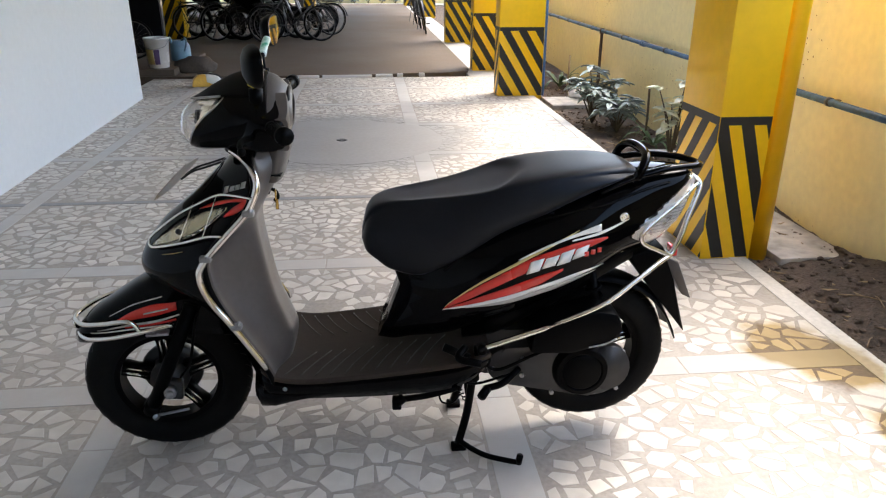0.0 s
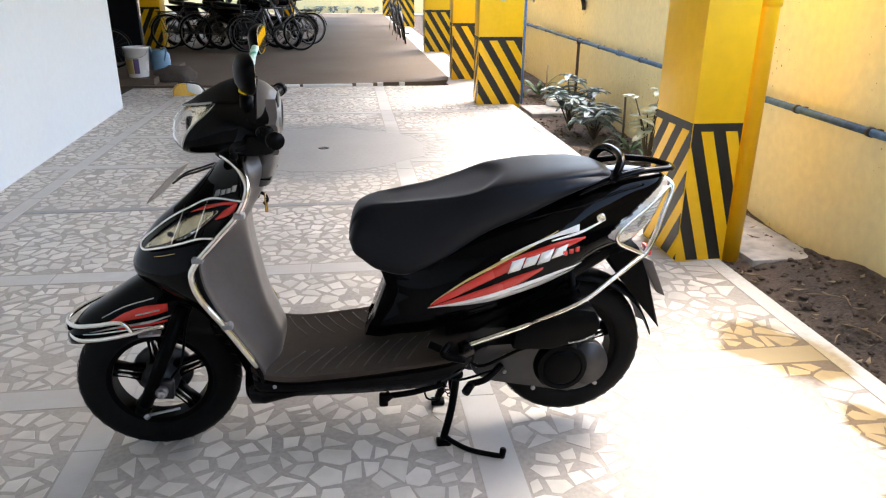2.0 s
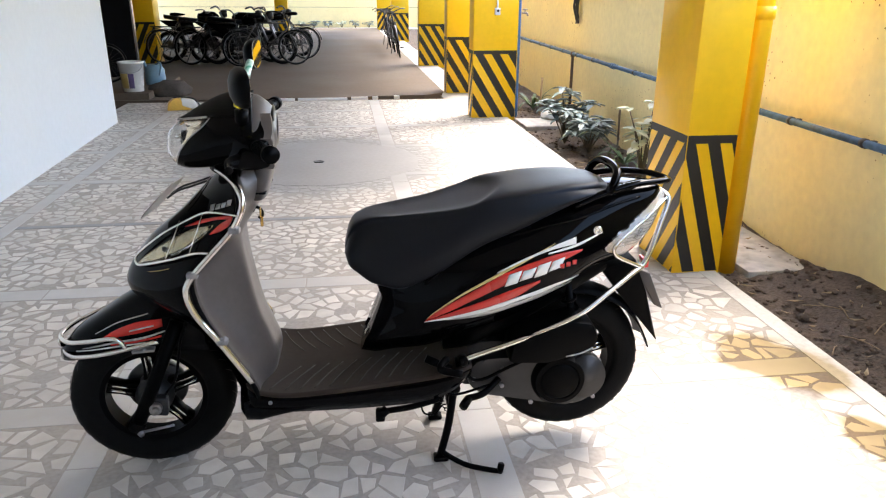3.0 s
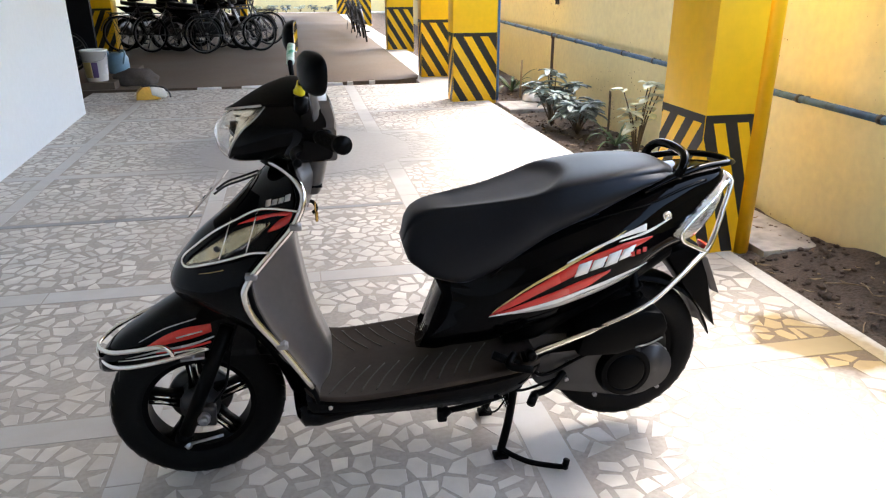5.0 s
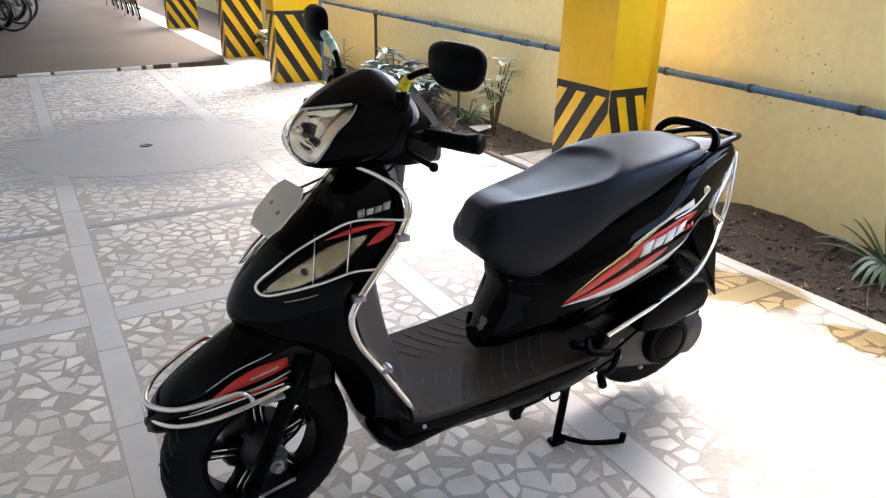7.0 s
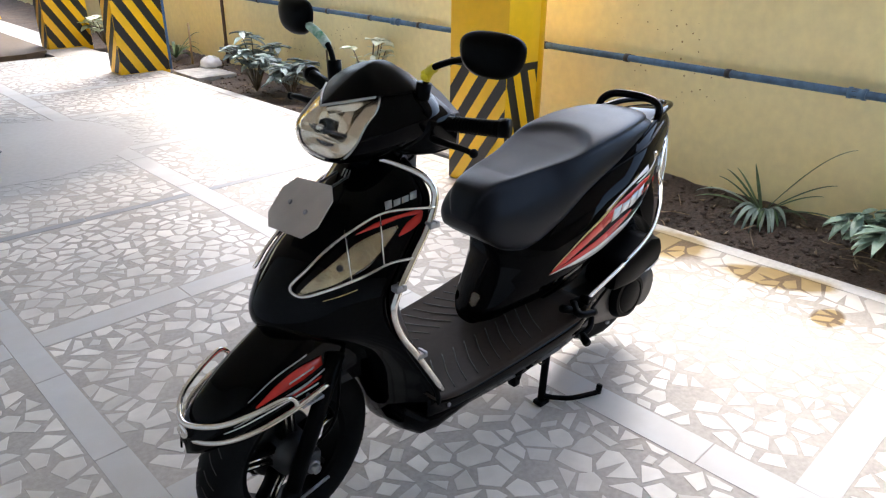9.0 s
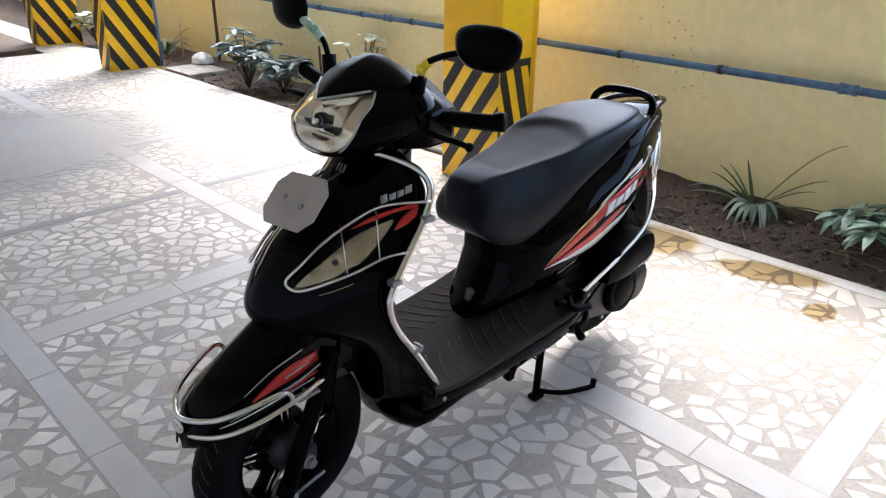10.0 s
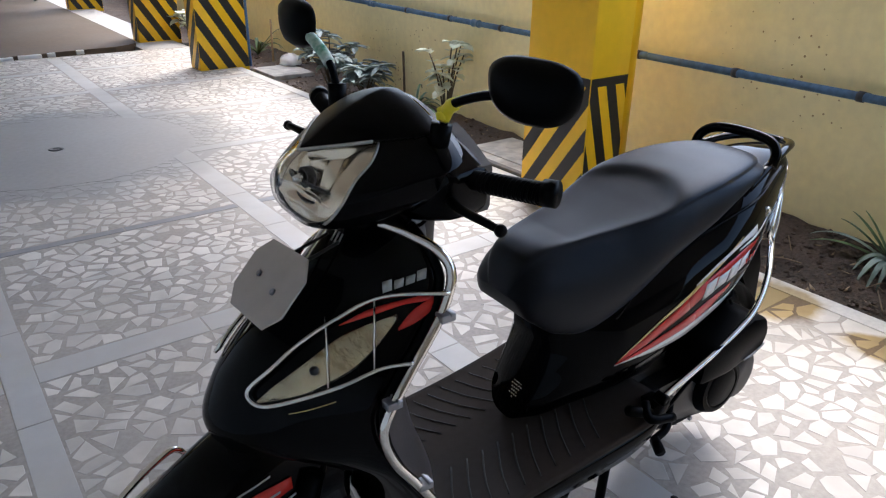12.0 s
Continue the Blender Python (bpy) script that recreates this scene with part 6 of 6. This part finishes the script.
def bicycle_wheel(parent, x, r=0.33):
    bm_ = bmesh.new()
    lathe(bm_, [(r - 0.03, -0.016), (r - 0.004, -0.014), (r, 0), (r - 0.004, 0.014), (r - 0.03, 0.016)], 40, (x, 0, r))
    w = part("wheel", bm_, m_tyre, parent)
    bm_ = bmesh.new()
    lathe(bm_, [(r - 0.045, -0.012), (r - 0.028, -0.015), (r - 0.028, 0.015), (r - 0.045, 0.012)], 40, (x, 0, r))
    part("rim", bm_, m_rim, w)
    bm_ = bmesh.new()
    for k in range(18):
        a = k * math.tau / 18
        tube(bm_, [(x + 0.02 * math.cos(a + 0.6), 0.02 * (-1) ** k, r + 0.02 * math.sin(a + 0.6)), (x + (r - 0.035) * math.cos(a), 0, r + (r - 0.035) * math.sin(a))], 0.0016, 4)
    part("spokes", bm_, m_rim, w)
    bm_ = bmesh.new()
    tube(bm_, [(x, -0.05, r), (x, 0.05, r)], 0.022, 12)
    part("hub", bm_, m_frame_black, w)


def bicycle(m, label):
    ob = thing("bicycle", m, label, "bicycle", group="cycles in the farther bay")
    bicycle_wheel(ob, -0.53)
    bicycle_wheel(ob, 0.53)
    bm_ = bmesh.new()
    for pts, r in ((((-0.53, 0, 0.33), (-0.42, 0, 0.66), (-0.37, 0, 0.86)), 0.016), (((-0.39, 0, 0.78), (0.18, 0, 0.80)), 0.016), (((-0.41, 0, 0.68), (0.05, 0, 0.30)), 0.018),
                   (((0.05, 0, 0.30), (0.20, 0, 0.88)), 0.016), (((0.18, 0.05, 0.78), (0.53, 0.06, 0.33)), 0.010), (((0.18, -0.05, 0.78), (0.53, -0.06, 0.33)), 0.010),
                   (((0.05, 0.04, 0.30), (0.53, 0.06, 0.33)), 0.010), (((0.05, -0.04, 0.30), (0.53, -0.06, 0.33)), 0.010)):
        tube(bm_, pts, r, 8)
    part("frame", bm_, m_frame_black, ob)
    bm_ = bmesh.new()
    tube(bm_, [(-0.25, -0.29, 0.98), (-0.36, -0.2, 1.0), (-0.37, 0, 0.95), (-0.36, 0.2, 1.0), (-0.25, 0.29, 0.98)], 0.012, 8)
    tube(bm_, [(-0.37, 0, 0.85), (-0.37, 0, 0.96)], 0.013, 8)
    part("handlebar", bm_, m_rim, ob)
    bm_ = bmesh.new()
    loft(bm_, [[(x, w * math.cos(a), 0.93 + h * math.sin(a)) for a in [k * math.tau / 10 for k in range(10)]] for x, w, h in ((0.06, 0.02, 0.015), (0.14, 0.035, 0.025), (0.24, 0.09, 0.035), (0.32, 0.09, 0.03))])
    part("saddle", bm_, m_matte, ob)
    bm_ = bmesh.new()
    for y in (-0.09, 0, 0.09):
        tube(bm_, [(0.28, y, 0.70), (0.72, y, 0.70)], 0.006, 6)
    for x in (0.3, 0.5, 0.7):
        tube(bm_, [(x, -0.09, 0.70), (x, 0.09, 0.70)], 0.006, 6)
    tube(bm_, [(0.68, -0.09, 0.70), (0.54, -0.07, 0.34)], 0.006, 6)
    tube(bm_, [(0.68, 0.09, 0.70), (0.54, 0.07, 0.34)], 0.006, 6)
    part("carrier", bm_, m_frame_black, ob)
    bm_ = bmesh.new()
    for x, a0, a1 in ((-0.53, 60, 170), (0.53, 10, 130)):
        rows_ = []
        for k in range(13):
            a = radians(a0 + (a1 - a0) * k / 12)
            rows_.append([(x + 0.36 * math.cos(a), y, 0.33 + 0.36 * math.sin(a) - abs(y) * 0.3) for y in (-0.03, 0, 0.03)])
        bm_ = bmesh.new()
        loft(bm_, rows_, closed=False)
        part("mudguard", bm_, m_frame_black, ob, solid=0.003)
    bm_ = bmesh.new()
    lathe(bm_, [(0.07, -0.045), (0.085, -0.045), (0.085, -0.04), (0.07, -0.04)], 20, (0.05, 0, 0.30))
    tube(bm_, [(0.05, -0.05, 0.30), (0.13, -0.055, 0.16)], 0.008, 6)
    tube(bm_, [(0.05, 0.05, 0.30), (-0.03, 0.055, 0.44)], 0.008, 6)
    box(bm_, (0.08, -0.15, 0.145), (0.18, -0.06, 0.17), 0.004)
    box(bm_, (-0.08, 0.06, 0.43), (0.02, 0.15, 0.455), 0.004)
    part("crankset", bm_, m_frame_black, ob)
    bm_ = bmesh.new()
    tube(bm_, [(0.45, 0.05, 0.36), (0.55, 0.17, 0.0)], 0.007, 6)
    part("prop_stand", bm_, m_frame_black, ob)
    return ob


def motorcycle(m, label):
    ob = thing("motorcycle", m, label, "motorcycle", group="cycles in the farther bay")
    for x in (-0.63, 0.63):
        bm_ = bmesh.new()
        lathe(bm_, [(0.235, -0.035), (0.285, -0.04), (0.30, 0), (0.285, 0.04), (0.235, 0.035)], 36, (x, 0, 0.30))
        w = part("wheel", bm_, m_tyre, ob)
        bm_ = bmesh.new()
        lathe(bm_, [(0.215, -0.03), (0.24, -0.034), (0.24, 0.034), (0.215, 0.03)], 36, (x, 0, 0.30))
        for k in range(10):
            a = k * math.tau / 10
            tube(bm_, [(x, 0, 0.30), (x + 0.225 * math.cos(a), 0, 0.30 + 0.225 * math.sin(a))], 0.006, 5)
        disc(bm_, (x, -0.05, 0.30), 0.07, 0.1)
        part("rim", bm_, m_rim, w)
    bm_ = bmesh.new()
    for y in (-0.09, 0.09):
        tube(bm_, [(-0.63, y, 0.30), (-0.36, y, 0.95)], 0.02, 8)
    part("fork", bm_, m_steel, ob)
    bm_ = bmesh.new()
    loft(bm_, [[(x, w * math.copysign(abs(math.cos(a)) ** 0.7, math.cos(a)), z + h * math.sin(a)) for a in [k * math.tau / 14 for k in range(14)]] for x, z, w, h in ((-0.34, 0.84, 0.06, 0.05), (-0.25, 0.86, 0.13, 0.10), (-0.05, 0.86, 0.15, 0.11), (0.08, 0.82, 0.10, 0.07))])
    part("fuel_tank", bm_, m_gloss, ob)
    bm_ = bmesh.new()
    loft(bm_, [[(x, w * math.copysign(abs(math.cos(a)) ** 0.6, math.cos(a)), z + h * math.sin(a)) for a in [k * math.tau / 14 for k in range(14)]] for x, z, w, h in ((0.05, 0.80, 0.08, 0.03), (0.2, 0.79, 0.14, 0.05), (0.5, 0.83, 0.14, 0.05), (0.72, 0.87, 0.10, 0.04))])
    part("seat", bm_, m_seat, ob)
    bm_ = bmesh.new()
    box(bm_, (-0.22, -0.13, 0.26), (0.22, 0.13, 0.52), 0.03)
    box(bm_, (-0.2, -0.09, 0.5), (-0.02, 0.09, 0.72), 0.02)
    part("engine", bm_, m_case, ob, smooth=30)
    bm_ = bmesh.new()
    prism(bm_, [(0.1, 0.55), (0.35, 0.5), (0.62, 0.66), (0.82, 0.80), (0.2, 0.78)], -0.12, 0.12, 0.02)
    part("side_panel", bm_, m_gloss, ob, smooth=30)
    bm_ = bmesh.new()
    tube(bm_, [(-0.2, -0.14, 0.36), (0.1, -0.16, 0.27), (0.35, -0.17, 0.29), (0.8, -0.18, 0.38)], (0.022, 0.045), 12)
    part("exhaust", bm_, m_rim, ob)
    bm_ = bmesh.new()
    tube(bm_, [(-0.2, -0.36, 1.03), (-0.3, -0.2, 1.06), (-0.36, 0, 1.0), (-0.3, 0.2, 1.06), (-0.2, 0.36, 1.03)], 0.014, 8)
    part("handlebar", bm_, m_frame_black, ob)
    bm_ = bmesh.new()
    lathe(bm_, [(0.0005, -0.50), (0.06, -0.50), (0.085, -0.44), (0.07, -0.38), (0.0005, -0.36)], 20, (0, 0, 0.92), "X")
    part("headlamp", bm_, m_frame_black, ob)
    bm_ = bmesh.new()
    for x, a0, a1, rr in ((-0.63, 40, 150, 0.33), (0.63, -10, 120, 0.34)):
        rows_ = []
        for k in range(13):
            a = radians(a0 + (a1 - a0) * k / 12)
            rows_.append([(x + rr * math.cos(a), y, 0.30 + rr * math.sin(a) - abs(y) * 0.4) for y in (-0.06, 0, 0.06)])
        bm_ = bmesh.new()
        loft(bm_, rows_, closed=False)
        part("mudguard", bm_, m_frame_black, ob, solid=0.004)
    bm_ = bmesh.new()
    tube(bm_, [(0.05, 0.12, 0.30), (0.0, 0.30, 0.0)], 0.012, 8)
    part("side_stand", bm_, m_frame_black, ob)
    return ob


Z1 = 0.024
motorcycle(pose(-2.75, 16.0, Z1, 0, 0, 188), "dark motorcycle parked in the farther bay")
motorcycle(pose(-2.0, 15.45, Z1, 0, 0, 186), "dark motorcycle parked among bicycles")
bicycle(pose(-2.35, 14.9, Z1, 8, 0, 165), "black roadster bicycle leaning among parked cycles")
bicycle(pose(-1.35, 14.75, Z1, 7, 0, 200), "black roadster bicycle standing in the farther bay")
motorcycle(pose(-1.75, 15.1, Z1, 0, 0, 176), "dark motorcycle parked among bicycles")
bicycle(pose(-1.2, 16.0, Z1, 6, 0, 25), "black roadster bicycle standing in the farther bay")
motorcycle(pose(-1.5, 16.7, Z1, 0, 0, 184), "dark motorcycle parked among bicycles")
bicycle(pose(-2.9, 15.2, Z1, 7, 0, 172), "black roadster bicycle leaning among parked cycles")
# cycles leaning along the pillars
for k in range(3):
    bicycle(pose(1.32, 16.9 + 1.5 * k, Z1, -10, 0, 88), "black bicycle leaning along the row of pillars")

# white paint bucket on a low ledge, blue jug, things in the recess
bm = bmesh.new()
box(bm, (-4.6, 10.22, -0.2), (-2.5, 12.2, 0.11), 0.01)
tagged(part("ledge", bm, m_concrete, smooth=30), "low rough concrete ledge in the recess", "ledge", kind="structure")
bucket = thing("bucket", pose(-2.74, 10.45, 0.11), "white plastic paint bucket with a worn label", "bucket")
bm = bmesh.new()
lathe(bm, [(0.0005, 0.004), (0.122, 0.0), (0.127, 0.01), (0.158, 0.36), (0.166, 0.36), (0.166, 0.385), (0.154, 0.387), (0.151, 0.36), (0.12, 0.02), (0.0005, 0.016)], 32, axis="Z")
part("bucket_body", bm, m_white, bucket)
for a0, a1, c, nm in ((200, 262, m_gold, "label"), (264, 292, material("purple_print", (0.12, 0.08, 0.2), 0.4), "label")):
    bm = bmesh.new()
    loft(bm, [[((0.1285 + 0.0305 * z / 0.36) * math.cos(radians(a)), (0.1285 + 0.0305 * z / 0.36) * math.sin(radians(a)), z) for a in np.linspace(a0, a1, 9)] for z in (0.05, 0.14, 0.24)], closed=False)
    part(nm, bm, c, bucket, solid=0.001)
bm = bmesh.new()
tube(bm, [(-0.163, 0, 0.36), (-0.126, -0.126, 0.28), (0, -0.172, 0.25), (0.126, -0.126, 0.28), (0.163, 0, 0.36)], 0.003, 6)
part("bail", bm, m_steel, bucket)
jug = thing("watering_can", pose(-2.64, 11.25, 0.11, 0, 0, 130), "pale blue plastic watering can beside the bucket", "watering can")
m_blue_plastic = material("pale_blue_plastic", (0.16, 0.29, 0.40), 0.4, spread=0.1)
bm = bmesh.new()
lathe(bm, [(0.0005, 0), (0.13, 0), (0.14, 0.02), (0.135, 0.2), (0.09, 0.27), (0.07, 0.27), (0.0005, 0.25)], 28, axis="Z")
part("can_body", bm, m_blue_plastic, jug)
bm = bmesh.new()
tube(bm, [(-0.12, 0, 0.12), (-0.2, 0, 0.26), (-0.16, 0, 0.31), (-0.06, 0, 0.27)], 0.014, 8)
part("handle", bm, m_blue_plastic, jug)
bm = bmesh.new()
tube(bm, [(0.12, 0, 0.05), (0.24, 0, 0.2), (0.3, 0, 0.3)], (0.03, 0.016), 10)
part("spout", bm, m_blue_plastic, jug)
spare = thing("cycle_wheel", pose(-3.32, 11.4, 0.11, 0, 0, 20), "old bicycle wheel leaning in the recess", "wheel")
bicycle_wheel(spare, 0.0, 0.28)
# yellow and white cut-out on the floor edge
toy = thing("wheel_chock", pose(-1.90, 9.5, 0, 0, 0, 12), "orange yellow plastic wedge with a white cap and black strap", "wedge")
bm = bmesh.new()
prism(bm, [(-0.22, 0), (0.06, 0), (0.05, 0.035), (-0.02, 0.05), (-0.05, 0.15), (-0.13, 0.15), (-0.20, 0.09)], -0.08, 0.08, 0.015)
part("wedge_body", bm, material("orange_yellow_plastic", (0.80, 0.46, 0.08), 0.35, spread=0.1), toy, smooth=30)
bm = bmesh.new()
prism(bm, [(-0.045, 0.052), (0.055, 0.037), (0.10, 0.0), (0.14, 0.05), (0.10, 0.12), (0.02, 0.155), (-0.047, 0.15)], -0.085, 0.085, 0.015)
part("cap", bm, m_white, toy, "rounded white cap")
bm = bmesh.new()
tube(bm, [(0.165, -0.09, 0.02), (0.15, -0.09, 0.08), (0.09, -0.09, 0.14), (-0.05, -0.09, 0.165), (-0.14, -0.08, 0.16)], 0.009, 8)
part("strap", bm, m_pipe_black, toy, "black strap")
sack = bmesh.new()
bmesh.ops.create_icosphere(sack, subdivisions=3, radius=1)
for v in sack.verts:
    n_ = 1 + 0.25 * noise.noise(v.co * 1.8)
    v.co = Vector((v.co.x * 0.30 * n_, v.co.y * 0.28 * n_, max(-0.25, v.co.z) * 0.17 * n_)) + Vector((-2.34, 10.75, 0.05))
tagged(part("cement_sack", sack, material("dusty_sack", (0.06, 0.048, 0.038), 0.9, spread=0.3, bump=0.4)), "slumped dusty grey sack beside the ledge", "sack")


# ---- floor pieces: marble strips and broken stones ----
X_LINES = [(-2.04, 0.085), (-0.815, 0.095), (0.43, 0.125)]
Y_LINES = [(0.28, 0.10), (1.40, 0.11), (2.58, 0.12), (3.68, 0.12), (4.78, 0.05), (5.9, 0.1), (7.0, 0.1), (8.1, 0.1), (9.2, 0.1), (-0.85, 0.1), (-1.95, 0.1), (-3.05, 0.1)]
rng = random.Random(21)


def in_patch(x, y, grow=0.0):
    return math.hypot((x + 0.205) / (0.80 + grow), (y - 6.42) / (0.76 + grow)) < 1


def slab_piece(poly, h, chamfer=0.0016):
    """Points and faces of one flat piece with broken upper edges."""
    cx, cy = sum(p[0] for p in poly) / len(poly), sum(p[1] for p in poly) / len(poly)
    n_ = len(poly)

    def shrunk(d):
        out = []
        for x, y in poly:
            l = max(1e-4, math.hypot(x - cx, y - cy))
            out.append((cx + (x - cx) * (1 - d / l), cy + (y - cy) * (1 - d / l)))
        return out

    verts = [(x, y, -0.006) for x, y in poly] + [(x, y, h - 0.0007) for x, y in poly] + [(x, y, h) for x, y in shrunk(chamfer)]
    faces = []
    for lvl in (0, 1):
        for i in range(n_):
            j = (i + 1) % n_
            faces.append((lvl * n_ + i, lvl * n_ + j, (lvl + 1) * n_ + j, (lvl + 1) * n_ + i))
    faces.append(tuple(range(2 * n_, 3 * n_)))
    return verts, faces, (cx, cy)


def lay(name, poly, h, mat_, parent):
    verts, faces, (cx, cy) = slab_piece(poly, h)
    me = bpy.data.meshes.new(name)
    me.from_pydata([(x - cx, y - cy, z) for x, y, z in verts], [], faces)
    me.materials.append(mat_)
    ob = new(name, me)
    ob.parent = parent
    ob.matrix_basis = Matrix.Translation((cx, cy, 0))
    return ob


m_dark_strip = material("grey_joint_strip", (0.24, 0.235, 0.235), 0.45, spread=0.15, grain=20, stain=3, bump=0.1)
xs_sorted = sorted(X_LINES)
for x, w in X_LINES:
    y = -3.9
    while y < 10.0:
        l = rng.uniform(0.45, 0.75)
        y2 = min(y + l, 10.05)
        if not in_patch(x, (y + y2) / 2):
            t = rng.uniform(-0.003, 0.003)
            lay("tile", [(x - w / 2 + t, y + 0.002), (x + w / 2 + t, y + 0.002), (x + w / 2 + t, y2 - 0.002), (x - w / 2 + t, y2 - 0.002)], 0.0006, m_strip, floor)
        y = y2
for y, w in Y_LINES:
    spans = [-2.70] + [v for x, ww in xs_sorted for v in (x - ww / 2, x + ww / 2)] + [1.835]
    for a, b in zip(spans[::2], spans[1::2]):
        if b - a < 0.05:
            continue
        n_ = 1 if b - a < 0.3 else 2
        for k in range(n_):
            p, q = a + (b - a) * k / n_, a + (b - a) * (k + 1) / n_
            if in_patch((p + q) / 2, y, 0.2):
                continue
            lay("tile", [(p + 0.003, y - w / 2), (q - 0.003, y - w / 2), (q - 0.003, y + w / 2), (p + 0.003, y + w / 2)], 0.0004, m_dark_strip if w < 0.08 else m_strip, floor)

# seeds for the broken stones, then one cell for each
seeds = []
cell = 0.077
for j in range(int(14.6 / cell)):
    for i in range(int(4.5 / cell)):
        x = -2.72 + (i + 0.5 + 0.5 * (j % 2)) * cell + rng.uniform(-0.038, 0.038)
        y = -4.2 + (j + 0.5) * cell + rng.uniform(-0.038, 0.038)
        seeds.append((x, y))
        if rng.random() < 0.12:
            seeds.append((x + rng.uniform(-0.045, 0.045), y + rng.uniform(-0.045, 0.045)))
pts = np.array(seeds)
order = np.argsort(pts[:, 1])
pts = pts[order]
x_edges = [-2.75] + [v for x, w in xs_sorted for v in (x - w / 2 - 0.006, x + w / 2 + 0.006)] + [1.835]
ys_sorted = sorted(Y_LINES)
y_edges = [-5] + [v for y, w in ys_sorted for v in (y - w / 2 - 0.006, y + w / 2 + 0.006)] + [10.08]
near_stones, far_verts, far_faces = [], [], []
for x, y in pts:
    xi = next((k for k in range(0, len(x_edges), 2) if x_edges[k] <= x <= x_edges[k + 1]), None)
    yi = next((k for k in range(0, len(y_edges), 2) if y_edges[k] <= y <= y_edges[k + 1]), None)
    if y < -3.95 or xi is None or yi is None or in_patch(x, y, 0.02) or rng.random() < 0.05:
        continue
    lo, hi = np.searchsorted(pts[:, 1], (y - 0.24, y + 0.24))
    near_pts = pts[lo:hi]
    d2 = (near_pts[:, 0] - x) ** 2 + (near_pts[:, 1] - y) ** 2
    idx = np.argsort(d2)[1:14]
    poly = [(x_edges[xi] + 0.003, y_edges[yi] + 0.003), (x_edges[xi + 1] - 0.003, y_edges[yi] + 0.003), (x_edges[xi + 1] - 0.003, y_edges[yi + 1] - 0.003), (x_edges[xi] + 0.003, y_edges[yi + 1] - 0.003)]
    gap = rng.uniform(0.0038, 0.0085) + (0.005 if rng.random() < 0.2 else 0)
    for k in idx:
        ax, ay = near_pts[k]
        dx, dy = ax - x, ay - y
        l = math.hypot(dx, dy)
        turn_ = rng.uniform(-0.38, 0.38)
        nx_, ny_ = dx / l, dy / l
        nx_, ny_ = nx_ - ny_ * turn_, ny_ + nx_ * turn_
        poly = clip(poly, nx_, ny_, nx_ * (x + dx / 2) + ny_ * (y + dy / 2) - gap)
        if len(poly) < 3:
            break
    # drop corners that lie too close together
    tidy = []
    for p in poly:
        if not tidy or math.hypot(p[0] - tidy[-1][0], p[1] - tidy[-1][1]) > 0.026:
            tidy.append(p)
    if len(tidy) > 2 and math.hypot(tidy[0][0] - tidy[-1][0], tidy[0][1] - tidy[-1][1]) < 0.02:
        tidy.pop()
    if len(tidy) < 3:
        continue
    # leave out slivers
    if max(p[1] for p in tidy) - min(p[1] for p in tidy) > 0.24:
        continue
    area = abs(sum(p[0] * q[1] - q[0] * p[1] for p, q in zip(tidy, tidy[1:] + tidy[:1]))) / 2
    round_ = sum(math.hypot(p[0] - q[0], p[1] - q[1]) for p, q in zip(tidy, tidy[1:] + tidy[:1]))
    if area < 0.0006 or area / round_ ** 2 < 0.032:
        continue
    h = rng.uniform(-0.0004, 0.0003)
    if 1.0 < y < 3.05 and -0.75 < x < 0.95 and len(near_stones) < 300:
        near_stones.append((tidy, h))
    else:
        v, f, _ = slab_piece(tidy, h)
        k = len(far_verts)
        far_verts.extend(v)
        far_faces.extend(tuple(q + k for q in face) for face in f)
for poly, h in near_stones:
    lay("stone", poly, h, m_stone, floor)
me = bpy.data.meshes.new("stone_field")
me.from_pydata(far_verts, [], far_faces)
me.materials.append(m_stone_far)
field = new("stone_field", me)
field.parent = floor
tagged(field, "many broken white marble pieces set in cement", kind="stuff")
